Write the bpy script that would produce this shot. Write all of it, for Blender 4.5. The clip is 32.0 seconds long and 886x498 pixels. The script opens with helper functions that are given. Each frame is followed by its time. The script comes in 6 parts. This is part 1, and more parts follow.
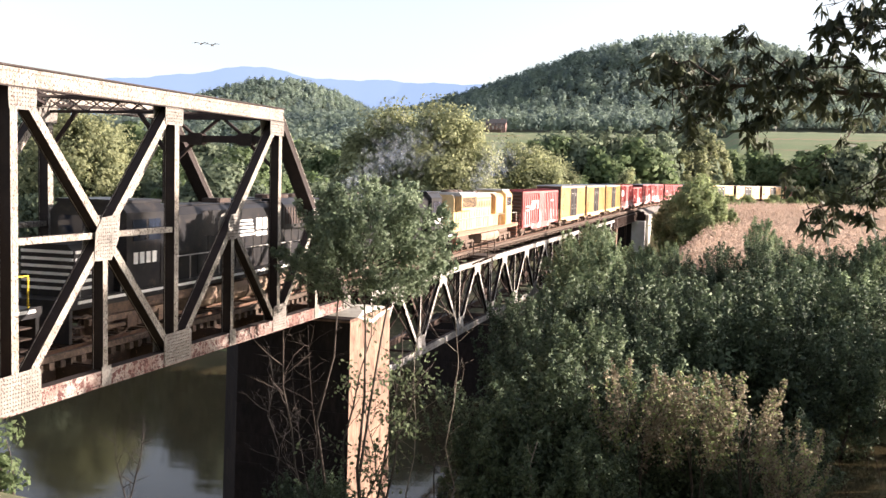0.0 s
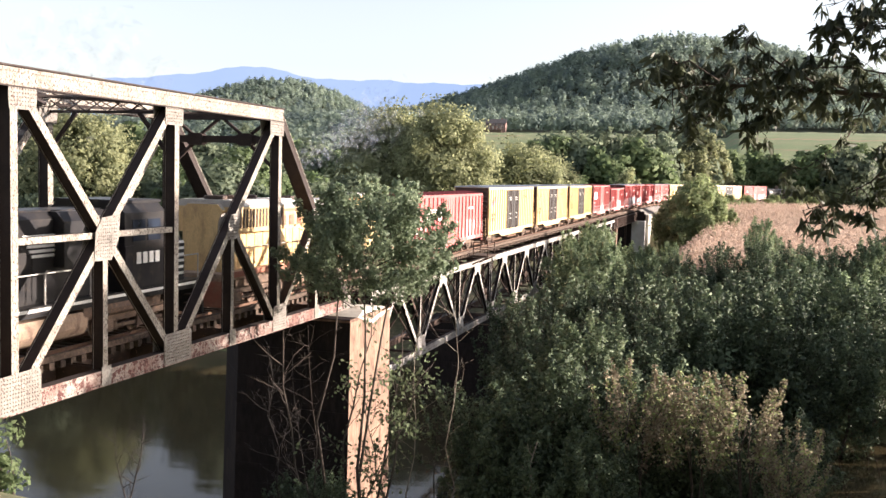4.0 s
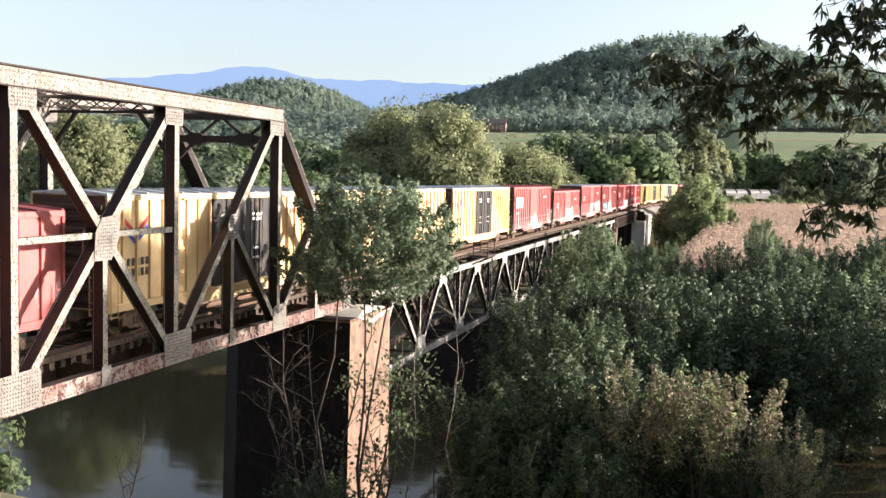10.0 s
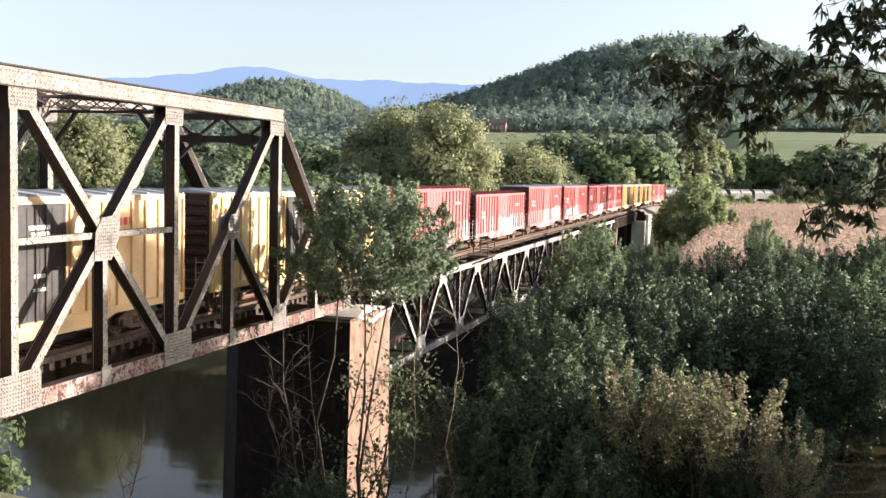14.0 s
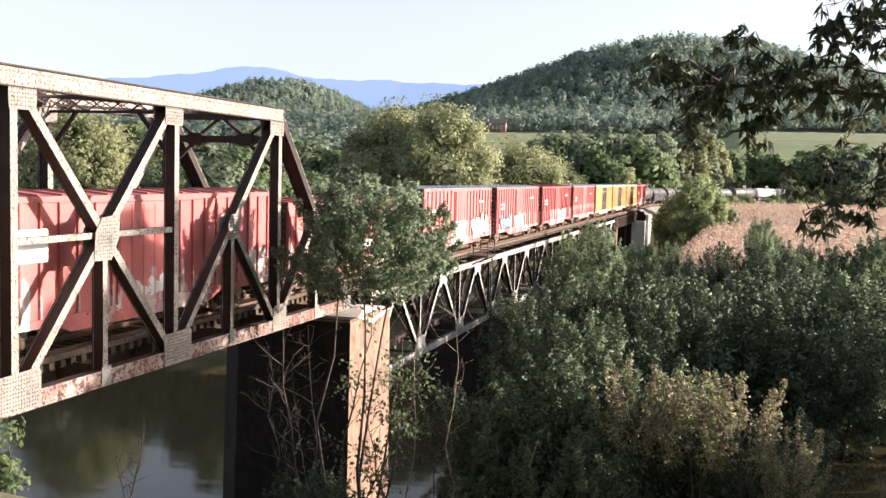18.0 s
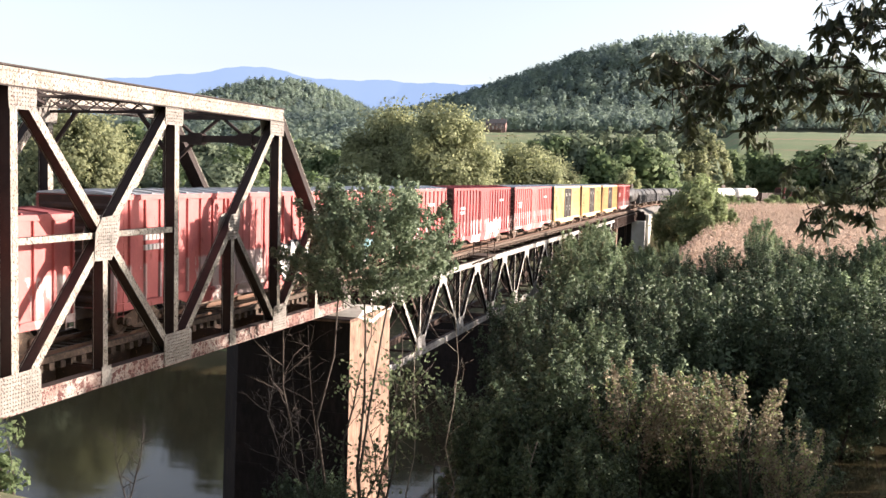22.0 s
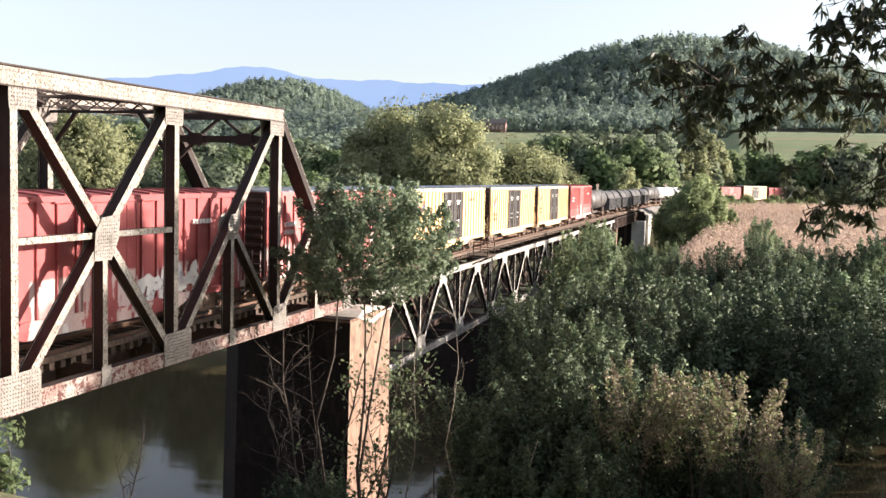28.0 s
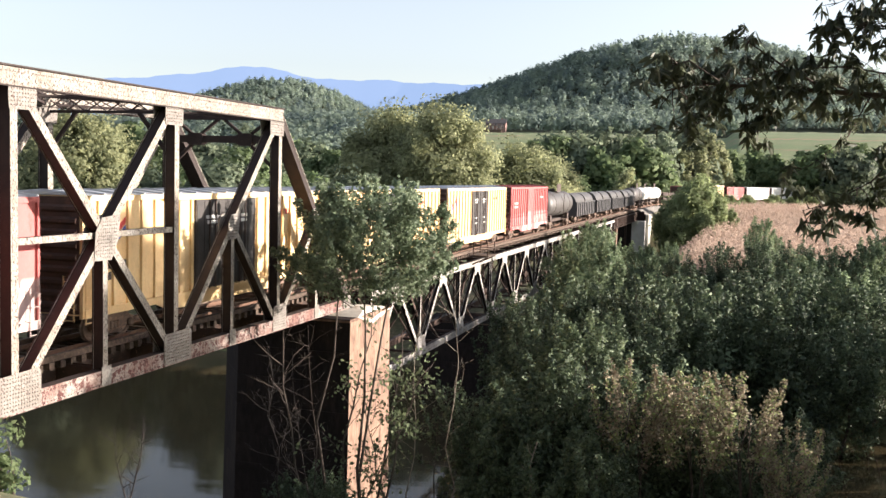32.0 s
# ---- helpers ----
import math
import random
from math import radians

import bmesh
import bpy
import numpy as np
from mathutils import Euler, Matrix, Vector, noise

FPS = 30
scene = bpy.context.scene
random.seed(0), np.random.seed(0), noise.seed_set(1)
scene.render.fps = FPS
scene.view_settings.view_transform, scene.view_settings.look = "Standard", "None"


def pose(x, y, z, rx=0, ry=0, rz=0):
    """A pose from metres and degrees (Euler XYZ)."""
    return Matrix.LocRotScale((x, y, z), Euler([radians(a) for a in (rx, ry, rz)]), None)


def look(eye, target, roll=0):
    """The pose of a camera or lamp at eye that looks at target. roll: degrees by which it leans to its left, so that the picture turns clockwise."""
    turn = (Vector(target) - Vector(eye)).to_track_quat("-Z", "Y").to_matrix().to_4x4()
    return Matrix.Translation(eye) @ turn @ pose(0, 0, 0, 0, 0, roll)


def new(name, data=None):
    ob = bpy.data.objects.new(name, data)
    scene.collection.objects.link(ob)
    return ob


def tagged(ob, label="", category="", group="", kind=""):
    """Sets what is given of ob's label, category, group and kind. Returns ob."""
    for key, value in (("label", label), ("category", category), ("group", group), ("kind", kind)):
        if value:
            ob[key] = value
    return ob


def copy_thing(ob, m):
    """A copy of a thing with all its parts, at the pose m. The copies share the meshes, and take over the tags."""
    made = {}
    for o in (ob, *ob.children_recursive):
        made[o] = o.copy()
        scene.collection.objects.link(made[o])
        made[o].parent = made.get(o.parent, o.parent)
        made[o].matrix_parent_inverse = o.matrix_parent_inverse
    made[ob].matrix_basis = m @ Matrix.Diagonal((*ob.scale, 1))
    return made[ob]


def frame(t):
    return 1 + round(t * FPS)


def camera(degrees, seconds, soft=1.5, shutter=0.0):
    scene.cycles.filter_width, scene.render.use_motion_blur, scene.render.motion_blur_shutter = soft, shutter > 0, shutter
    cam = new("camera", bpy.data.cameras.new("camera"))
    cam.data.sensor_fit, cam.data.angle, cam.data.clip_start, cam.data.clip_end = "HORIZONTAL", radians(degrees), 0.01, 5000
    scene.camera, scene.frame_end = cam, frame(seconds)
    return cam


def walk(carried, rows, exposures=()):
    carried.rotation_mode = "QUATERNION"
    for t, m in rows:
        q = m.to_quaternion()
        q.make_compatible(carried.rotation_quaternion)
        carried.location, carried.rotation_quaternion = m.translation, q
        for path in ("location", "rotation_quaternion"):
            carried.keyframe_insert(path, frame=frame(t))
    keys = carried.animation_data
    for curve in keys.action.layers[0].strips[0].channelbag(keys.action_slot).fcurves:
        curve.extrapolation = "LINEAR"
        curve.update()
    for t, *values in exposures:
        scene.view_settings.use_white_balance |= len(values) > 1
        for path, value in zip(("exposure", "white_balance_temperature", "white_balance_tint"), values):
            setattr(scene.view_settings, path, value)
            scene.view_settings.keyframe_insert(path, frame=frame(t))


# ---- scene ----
# World: metres, z = 0 at the top of the rails, +y along the bridge, away from the eye.
cam = camera(48.467, 32.0, soft=1.5, shutter=0.25)
EYE = Vector((0.0, 0.0, 5.92))
YAW, TILT = radians(16.626), radians(4.291)
AIM = EYE + Vector((-math.sin(YAW) * math.cos(TILT), math.cos(YAW) * math.cos(TILT), -math.sin(TILT))) * 50
walk(cam, [(0.0, look(EYE, AIM, 1.514)), (32.0, look(EYE, AIM, 1.514))], [(0.0, 2.17, 6550, 17), (3.5, 2.12, 6550, 17), (6.0, 2.02, 6420, 14.5), (8.0, 1.96, 6350, 13), (11.0, 1.92, 6270, 12), (14.0, 1.94, 6300, 12.5), (18.0, 2.05, 6450, 15.5), (23.0, 2.06, 6460, 15.5), (28.0, 2.00, 6400, 14), (32.0, 1.97, 6380, 14)])

# ---- light ----
SUN_EL, SUN_AZ = radians(13.0), radians(21.5)      # azimuth from +x towards +y
sun_dir = Vector((math.cos(SUN_EL) * math.cos(SUN_AZ), math.cos(SUN_EL) * math.sin(SUN_AZ), math.sin(SUN_EL)))
world = bpy.data.worlds.new("world")
scene.world = world
world.use_nodes = True
sky = world.node_tree.nodes.new("ShaderNodeTexSky")
sky.sky_type, sky.sun_disc = "NISHITA", False
sky.sun_elevation, sky.sun_rotation = SUN_EL, radians(90) - SUN_AZ
sky.air_density, sky.dust_density, sky.ozone_density, sky.altitude = 1.0, 1.6, 1.5, 200
haze = world.node_tree.nodes.new("ShaderNodeHueSaturation")      # late-summer haze pales the sky
haze.inputs["Saturation"].default_value, haze.inputs["Value"].default_value = 0.50, 1.24
world.node_tree.links.new(sky.outputs["Color"], haze.inputs["Color"])
world.node_tree.links.new(haze.outputs["Color"], world.node_tree.nodes["Background"].inputs["Color"])
world.node_tree.nodes["Background"].inputs["Strength"].default_value = 0.061
sun = new("sun", bpy.data.lights.new("sun", "SUN"))
sun.data.energy, sun.data.angle, sun.data.color = 3.5, radians(0.6), (1.0, 0.90, 0.77)
sun.matrix_world = look(sun_dir * 300, (0, 0, 0))

# ---- mesh tools ----
TX = -21.55            # centre of the track
NEAR, FAR = -18.944, -24.15   # planes of the two through trusses
P0, PANEL = 22.15, 4.018      # first panel point and half panel
rng = random.Random(7)


class Geo:
    """Collects boxes, beams and tubes into one mesh."""

    def __init__(self):
        self.v, self.f = [], []

    def poly(self, pts, faces):
        n = len(self.v)
        self.v += [tuple(p) for p in pts]
        self.f += [tuple(i + n for i in f) for f in faces]
        return self

    def box(self, x0, x1, y0, y1, z0, z1):
        p = [(x, y, z) for z in (z0, z1) for y in (y0, y1) for x in (x0, x1)]
        return self.poly(p, [(0, 2, 3, 1), (4, 5, 7, 6), (0, 1, 5, 4), (2, 6, 7, 3), (0, 4, 6, 2), (1, 3, 7, 5)])

    def prism(self, profile, p, q, up=(0, 0, 1)):
        """A profile of (side, up) points swept from p to q."""
        p, q = Vector(p), Vector(q)
        d = (q - p).normalized()
        s = d.cross(Vector(up))
        s = s.normalized() if s.length > 1e-4 else Vector((1, 0, 0))
        u = s.cross(d)
        n = len(profile)
        pts = [e + s * a + u * b for e in (p, q) for a, b in profile]
        faces = [(i, (i + 1) % n, n + (i + 1) % n, n + i) for i in range(n)]
        return self.poly(pts, faces + [tuple(range(n - 1, -1, -1)), tuple(range(n, 2 * n))])

    def beam(self, p, q, w, h, up=(0, 0, 1), c=0.012):
        """A bar with chamfered edges, w wide and h high."""
        a, b = w / 2, h / 2
        c = min(c, a * 0.4, b * 0.4)
        return self.prism([(-a + c, -b), (a - c, -b), (a, -b + c), (a, b - c), (a - c, b), (-a + c, b), (-a, b - c), (-a, -b + c)], p, q, up)

    def hbeam(self, p, q, w, h, t=0.03, up=(0, 0, 1)):
        """An H section: flanges h high at both sides of a web w wide."""
        a, b = w / 2, h / 2
        return self.prism([(-a, -b), (-a + t, -b), (-a + t, -t / 2), (a - t, -t / 2), (a - t, -b), (a, -b), (a, b), (a - t, b), (a - t, t / 2), (-a + t, t / 2), (-a + t, b), (-a, b)], p, q, up)

    def tube(self, path, radii, seg=6):
        n0 = len(self.v)
        for i, p in enumerate(path):
            p = Vector(p)
            d = (Vector(path[min(i + 1, len(path) - 1)]) - Vector(path[max(i - 1, 0)])).normalized()
            s = d.orthogonal().normalized() if abs(d.z) < 0.9 else d.cross(Vector((0, 1, 0))).normalized()
            u = d.cross(s)
            for k in range(seg):
                a = 2 * math.pi * k / seg
                self.v.append(tuple(p + (s * math.cos(a) + u * math.sin(a)) * radii[i]))
        for i in range(len(path) - 1):
            for k in range(seg):
                a, b = n0 + i * seg + k, n0 + i * seg + (k + 1) % seg
                self.f.append((a, b, b + seg, a + seg))
        self.f.append(tuple(n0 + k for k in range(seg - 1, -1, -1)))
        self.f.append(tuple(n0 + (len(path) - 1) * seg + k for k in range(seg)))
        return self

    def lathe(self, rings, axis="x", at=(0, 0, 0), seg=20):
        """Rings of (along, radius) turned round an axis."""
        dirs = {"x": (1, 0, 0), "y": (0, 1, 0), "z": (0, 0, 1)}
        d = Vector(dirs[axis])
        s = Vector(dirs["z" if axis != "z" else "x"])
        u = d.cross(s)
        n0 = len(self.v)
        for al, r in rings:
            for k in range(seg):
                a = 2 * math.pi * k / seg
                self.v.append(tuple(Vector(at) + d * al + (s * math.cos(a) + u * math.sin(a)) * r))
        for i in range(len(rings) - 1):
            for k in range(seg):
                a, b = n0 + i * seg + k, n0 + i * seg + (k + 1) % seg
                self.f.append((a, b, b + seg, a + seg))
        self.f.append(tuple(n0 + k for k in range(seg - 1, -1, -1)))
        self.f.append(tuple(n0 + (len(rings) - 1) * seg + k for k in range(seg)))
        return self

    def mesh(self, name, *mats, smooth=False):
        me = bpy.data.meshes.new(name)
        me.from_pydata(self.v, [], self.f)
        for m in mats:
            me.materials.append(m)
        if smooth:
            me.polygons.foreach_set("use_smooth", [True] * len(me.polygons))
        me.update()
        return me


def part(name, geo, material, parent, label="", smooth=False, at=None, flank=None):
    """Links a geometry (or a shared mesh) as one mesh object under a thing or a part.
    flank: the material of all faces but those in the plane of the truss, dark to paint in their shade."""
    data = geo if isinstance(geo, bpy.types.Mesh) else geo.mesh(name, material, smooth=smooth)
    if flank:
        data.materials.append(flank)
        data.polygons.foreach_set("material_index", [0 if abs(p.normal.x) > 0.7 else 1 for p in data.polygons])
    ob = new(name, data)
    ob.parent = parent
    if at is not None:
        ob.matrix_basis = at
    return tagged(ob, label)


def thing(name, label, category, group="", at=None, kind=""):
    ob = new(name)
    ob.empty_display_size = 0.3
    if at is not None:
        ob.matrix_basis = at
    return tagged(ob, label, category, group, kind)


def pieces(name, boxes, material, parent, label=""):
    """Each box (x0, x1, y0, y1, z0, z1) as a part of its own."""
    return [part(name, Geo().box(*b), material, parent, label) for b in boxes]


def smooth01(a, b, x):
    t = np.clip((x - a) / (b - a), 0, 1)
    return t * t * (3 - 2 * t)


# ---- materials ----
def surface(name, c1, c2, scale=3.0, rough=0.7, metal=0.0, patch=None, patch_scale=4.0, patch_cut=0.6, patch_soft=0.04,
            fine=0.0, bump=0.0, bump_scale=40.0, per_object=0.0, by_thing=False, stretch=(1, 1, 1), spec=0.4, low=None, tint_by=0.0):
    """Two tones mixed by noise, optional patches of a third colour with sharp edges, fine grain and relief.
    by_thing: the pattern runs on over all parts of a thing (its colour tag shifts it) instead of part by part.
    low: (z, colour, height): splashes of colour with a ragged edge below that height."""
    m = bpy.data.materials.new(name)
    m.use_nodes = True
    nt = m.node_tree
    nd, ln = nt.nodes, nt.links
    bsdf = nd["Principled BSDF"]
    bsdf.inputs["Roughness"].default_value = rough
    bsdf.inputs["Metallic"].default_value = metal
    bsdf.inputs["Specular IOR Level"].default_value = spec
    tc = nd.new("ShaderNodeTexCoord")
    info = nd.new("ShaderNodeObjectInfo")
    add = nd.new("ShaderNodeVectorMath")
    add.operation = "MULTIPLY_ADD"
    add.inputs[1].default_value = (37.0, 37.0, 37.0)
    if by_thing:
        ln.new(info.outputs["Color"], add.inputs[0])
    else:
        comb = nd.new("ShaderNodeCombineXYZ")
        for i in range(3):
            ln.new(info.outputs["Random"], comb.inputs[i])
        ln.new(comb.outputs[0], add.inputs[0])
    mp = nd.new("ShaderNodeMapping")
    mp.inputs["Scale"].default_value = stretch
    ln.new(tc.outputs["Object"], mp.inputs["Vector"])
    ln.new(mp.outputs[0], add.inputs[2])

    def tex(sc, detail=6.0, r=0.6):
        n = nd.new("ShaderNodeTexNoise")
        n.inputs["Scale"].default_value, n.inputs["Detail"].default_value, n.inputs["Roughness"].default_value = sc, detail, r
        ln.new(add.outputs[0], n.inputs["Vector"])
        return n.outputs["Fac"]

    def ramp(fac, a, b):
        r = nd.new("ShaderNodeMapRange")
        r.interpolation_type = "SMOOTHSTEP"
        r.inputs["From Min"].default_value, r.inputs["From Max"].default_value = a, b
        ln.new(fac, r.inputs["Value"])
        return r.outputs["Result"]

    def mix(fac, a, b):
        x = nd.new("ShaderNodeMix")
        x.data_type = "RGBA"
        ln.new(fac, x.inputs["Factor"])
        for k, c in ((6, a), (7, b)):
            if isinstance(c, tuple):
                x.inputs[k].default_value = (*c, 1)
            else:
                ln.new(c, x.inputs[k])
        return x.outputs[2]

    col = mix(ramp(tex(scale), 0.3, 0.7), c1, c2)
    if patch:
        col = mix(ramp(tex(patch_scale, 8.0, 0.68), patch_cut - patch_soft, patch_cut + patch_soft), col, patch)
    if low:
        z, c, h = low
        sep = nd.new("ShaderNodeSeparateXYZ")
        ln.new(tc.outputs["Object"], sep.inputs[0])
        hgt = ramp(sep.outputs["Z"], z + h, z)
        blot = ramp(tex(0.5, 5.0, 0.6), 0.50, 0.54)
        mul = nd.new("ShaderNodeMath")
        mul.operation = "MULTIPLY"
        ln.new(hgt, mul.inputs[0]); ln.new(blot, mul.inputs[1])
        cut = ramp(mul.outputs[0], 0.32, 0.42)
        letter = nd.new("ShaderNodeTexVoronoi")
        letter.inputs["Scale"].default_value = 1.6
        ln.new(add.outputs[0], letter.inputs["Vector"])
        inner = ramp(letter.outputs["Distance"], 0.2, 0.28)
        col = mix(cut, col, mix(inner, c, (0.55, 0.42, 0.40)))
    if fine:
        g = ramp(tex(bump_scale * 0.6, 3.0), 0.25, 0.75)
        mul = nd.new("ShaderNodeMix")
        mul.data_type, mul.blend_type = "RGBA", "MULTIPLY"
        mul.inputs["Factor"].default_value = fine
        ln.new(col, mul.inputs[6]); ln.new(g, mul.inputs[7])
        col = mul.outputs[2]
    if per_object:
        hs = nd.new("ShaderNodeHueSaturation")
        r = nd.new("ShaderNodeMapRange")
        r.inputs["To Min"].default_value, r.inputs["To Max"].default_value = 1 - per_object, 1 + per_object
        if by_thing:
            sc = nd.new("ShaderNodeSeparateColor")
            ln.new(info.outputs["Color"], sc.inputs[0])
            ln.new(sc.outputs[0], r.inputs["Value"])
            tint = nd.new("ShaderNodeMapRange")
            tint.inputs["To Min"].default_value, tint.inputs["To Max"].default_value = 0.5 - tint_by, 0.5 + tint_by * 0.3
            ln.new(sc.outputs[1], tint.inputs["Value"])
            ln.new(tint.outputs["Result"], hs.inputs["Hue"])
        else:
            ln.new(info.outputs["Random"], r.inputs["Value"])
        ln.new(r.outputs["Result"], hs.inputs["Value"])
        ln.new(col, hs.inputs["Color"])
        col = hs.outputs["Color"]
    ln.new(col, bsdf.inputs["Base Color"])
    if bump:
        b = nd.new("ShaderNodeBump")
        b.inputs["Strength"].default_value, b.inputs["Distance"].default_value = bump, 0.03
        ln.new(tex(bump_scale, 4.0), b.inputs["Height"])
        ln.new(b.outputs["Normal"], bsdf.inputs["Normal"])
    return m


def foliage(name, dark, light, dry=None, dry_cut=0.8, clump=0.5, thin=0.35, each=0.45, gloss=0.18):
    """Leaves: colour varies leaf by leaf and clump by clump, some light comes through."""
    m = bpy.data.materials.new(name)
    m.use_nodes = True
    nt = m.node_tree
    nd, ln = nt.nodes, nt.links
    nd.remove(nd["Principled BSDF"])
    geo = nd.new("ShaderNodeNewGeometry")
    info = nd.new("ShaderNodeObjectInfo")
    tc = nd.new("ShaderNodeTexCoord")
    noise_n = nd.new("ShaderNodeTexNoise")
    noise_n.inputs["Scale"].default_value, noise_n.inputs["Detail"].default_value = clump, 3.0
    ln.new(tc.outputs["Object"], noise_n.inputs["Vector"])
    addn = nd.new("ShaderNodeMath"); addn.operation = "MULTIPLY_ADD"
    ln.new(geo.outputs["Random Per Island"], addn.inputs[0])
    addn.inputs[1].default_value = each
    ln.new(noise_n.outputs["Fac"], addn.inputs[2])
    rr = nd.new("ShaderNodeMapRange")
    rr.inputs["From Min"].default_value, rr.inputs["From Max"].default_value = 0.32 + 0.18 * each, 0.68 + 0.82 * each
    ln.new(addn.outputs[0], rr.inputs["Value"])
    mx = nd.new("ShaderNodeMix"); mx.data_type = "RGBA"
    ln.new(rr.outputs["Result"], mx.inputs["Factor"])
    mx.inputs[6].default_value, mx.inputs[7].default_value = (*dark, 1), (*light, 1)
    col = mx.outputs[2]
    if dry:
        cut = nd.new("ShaderNodeMapRange")
        cut.inputs["From Min"].default_value, cut.inputs["From Max"].default_value = dry_cut, dry_cut + 0.05
        ln.new(addn.outputs[0], cut.inputs["Value"])
        m2 = nd.new("ShaderNodeMix"); m2.data_type = "RGBA"
        ln.new(cut.outputs["Result"], m2.inputs["Factor"])
        ln.new(col, m2.inputs[6])
        m2.inputs[7].default_value = (*dry, 1)
        col = m2.outputs[2]
    hs = nd.new("ShaderNodeHueSaturation")
    r = nd.new("ShaderNodeMapRange")
    r.inputs["To Min"].default_value, r.inputs["To Max"].default_value = 0.8, 1.2
    ln.new(info.outputs["Random"], r.inputs["Value"])
    ln.new(r.outputs["Result"], hs.inputs["Value"])
    ln.new(col, hs.inputs["Color"])
    dif = nd.new("ShaderNodeBsdfPrincipled")
    dif.inputs["Roughness"].default_value, dif.inputs["Specular IOR Level"].default_value = 0.65 - 0.5 * (gloss - 0.18), gloss
    tra = nd.new("ShaderNodeBsdfTranslucent")
    ln.new(hs.outputs["Color"], dif.inputs["Base Color"]); ln.new(hs.outputs["Color"], tra.inputs["Color"])
    ms = nd.new("ShaderNodeMixShader")
    ms.inputs[0].default_value = thin
    ln.new(dif.outputs[0], ms.inputs[1]); ln.new(tra.outputs[0], ms.inputs[2])
    ln.new(ms.outputs[0], nd["Material Output"].inputs["Surface"])
    return m


def glow(name, color, strength):
    m = bpy.data.materials.new(name)
    m.use_nodes = True
    b = m.node_tree.nodes["Principled BSDF"]
    b.inputs["Base Color"].default_value = (*color, 1)
    b.inputs["Emission Color"].default_value = (*color, 1)
    b.inputs["Emission Strength"].default_value = strength
    return m


STEEL = surface("peeling_bridge_paint", (0.47, 0.43, 0.375), (0.33, 0.285, 0.235), 1.4, 0.72, patch=(0.10, 0.066, 0.052), patch_scale=15.0, patch_cut=0.55, patch_soft=0.02, fine=0.55, stretch=(1, 1.2, 0.7), bump=0.35, bump_scale=24)
STEEL_PLATE = surface("grey_white_gusset_paint", (0.31, 0.288, 0.258), (0.225, 0.20, 0.175), 1.6, 0.72, patch=(0.11, 0.065, 0.05), patch_scale=13.0, patch_cut=0.575, patch_soft=0.02, fine=0.45, bump=0.3, bump_scale=26)
STEEL_RED = surface("faded_red_bridge_paint", (0.40, 0.36, 0.32), (0.25, 0.13, 0.105), 1.0, 0.75, patch=(0.13, 0.045, 0.038), patch_scale=5.5, patch_cut=0.53, patch_soft=0.02, fine=0.55, bump=0.3, bump_scale=24)
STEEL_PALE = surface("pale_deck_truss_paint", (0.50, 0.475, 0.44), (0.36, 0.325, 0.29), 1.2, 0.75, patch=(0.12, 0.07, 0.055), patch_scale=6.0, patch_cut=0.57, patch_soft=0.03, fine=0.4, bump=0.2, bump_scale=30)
# Dark steel for rivets and bars; as flank it paints shade onto member sides.
STEEL_DARK = surface("old_brown_black_paint_and_shade", (0.030, 0.020, 0.018), (0.050, 0.033, 0.028), 2.0, 0.8, patch=(0.10, 0.06, 0.045), patch_scale=7, patch_cut=0.67, fine=0.3)
STEEL_RUST_SHADE = surface("rusty_and_shade_brown_steel", (0.085, 0.048, 0.034), (0.05, 0.033, 0.026), 3.0, 0.85, patch=(0.19, 0.10, 0.065), patch_scale=6, patch_cut=0.62, fine=0.3, bump=0.2)
CONCRETE = surface("weathered_concrete", (0.60, 0.56, 0.49), (0.47, 0.43, 0.37), 0.8, 0.9, patch=(0.30, 0.25, 0.19), patch_scale=1.1, patch_cut=0.62, patch_soft=0.08, fine=0.2, bump=0.3, bump_scale=12, stretch=(1, 1, 0.4))
TIMBER = surface("grey_brown_tie_timber", (0.155, 0.108, 0.080), (0.085, 0.06, 0.045), 6, 0.9, fine=0.4, bump=0.4, bump_scale=25, per_object=0.35)
RAIL = surface("rusty_rail_steel", (0.20, 0.11, 0.07), (0.13, 0.08, 0.06), 5, 0.55, metal=0.4)
BALLAST = surface("grey_ballast", (0.32, 0.29, 0.26), (0.20, 0.18, 0.16), 3, 0.95, fine=0.6, bump=1.0, bump_scale=14)
BARK = surface("grey_brown_bark", (0.115, 0.092, 0.075), (0.07, 0.055, 0.046), 4, 0.95, fine=0.4, bump=0.5, bump_scale=20)
BARK_PALE = surface("pale_dead_bark", (0.36, 0.31, 0.25), (0.22, 0.18, 0.14), 4, 0.95, fine=0.4)
# darker copy of the bark, shade put into the colour of silhouetted twigs
BARK_DARK = surface("shade_dark_bark", (0.034, 0.027, 0.024), (0.022, 0.018, 0.017), 4, 0.9, fine=0.3)
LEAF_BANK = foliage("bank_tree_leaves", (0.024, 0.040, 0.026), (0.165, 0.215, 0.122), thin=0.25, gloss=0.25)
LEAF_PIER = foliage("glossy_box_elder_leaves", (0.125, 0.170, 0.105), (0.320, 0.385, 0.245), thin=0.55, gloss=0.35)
# brighter copy of the bank leaves, with sunlight put into the colour
LEAF_BANK_LIT = foliage("sunlit_bank_leaves", (0.085, 0.125, 0.068), (0.27, 0.335, 0.19), thin=0.45, gloss=0.3)
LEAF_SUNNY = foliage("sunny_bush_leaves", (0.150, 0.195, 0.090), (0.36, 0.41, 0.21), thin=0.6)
LEAF_MID = foliage("maple_leaves", (0.070, 0.098, 0.055), (0.195, 0.230, 0.120), thin=0.45)
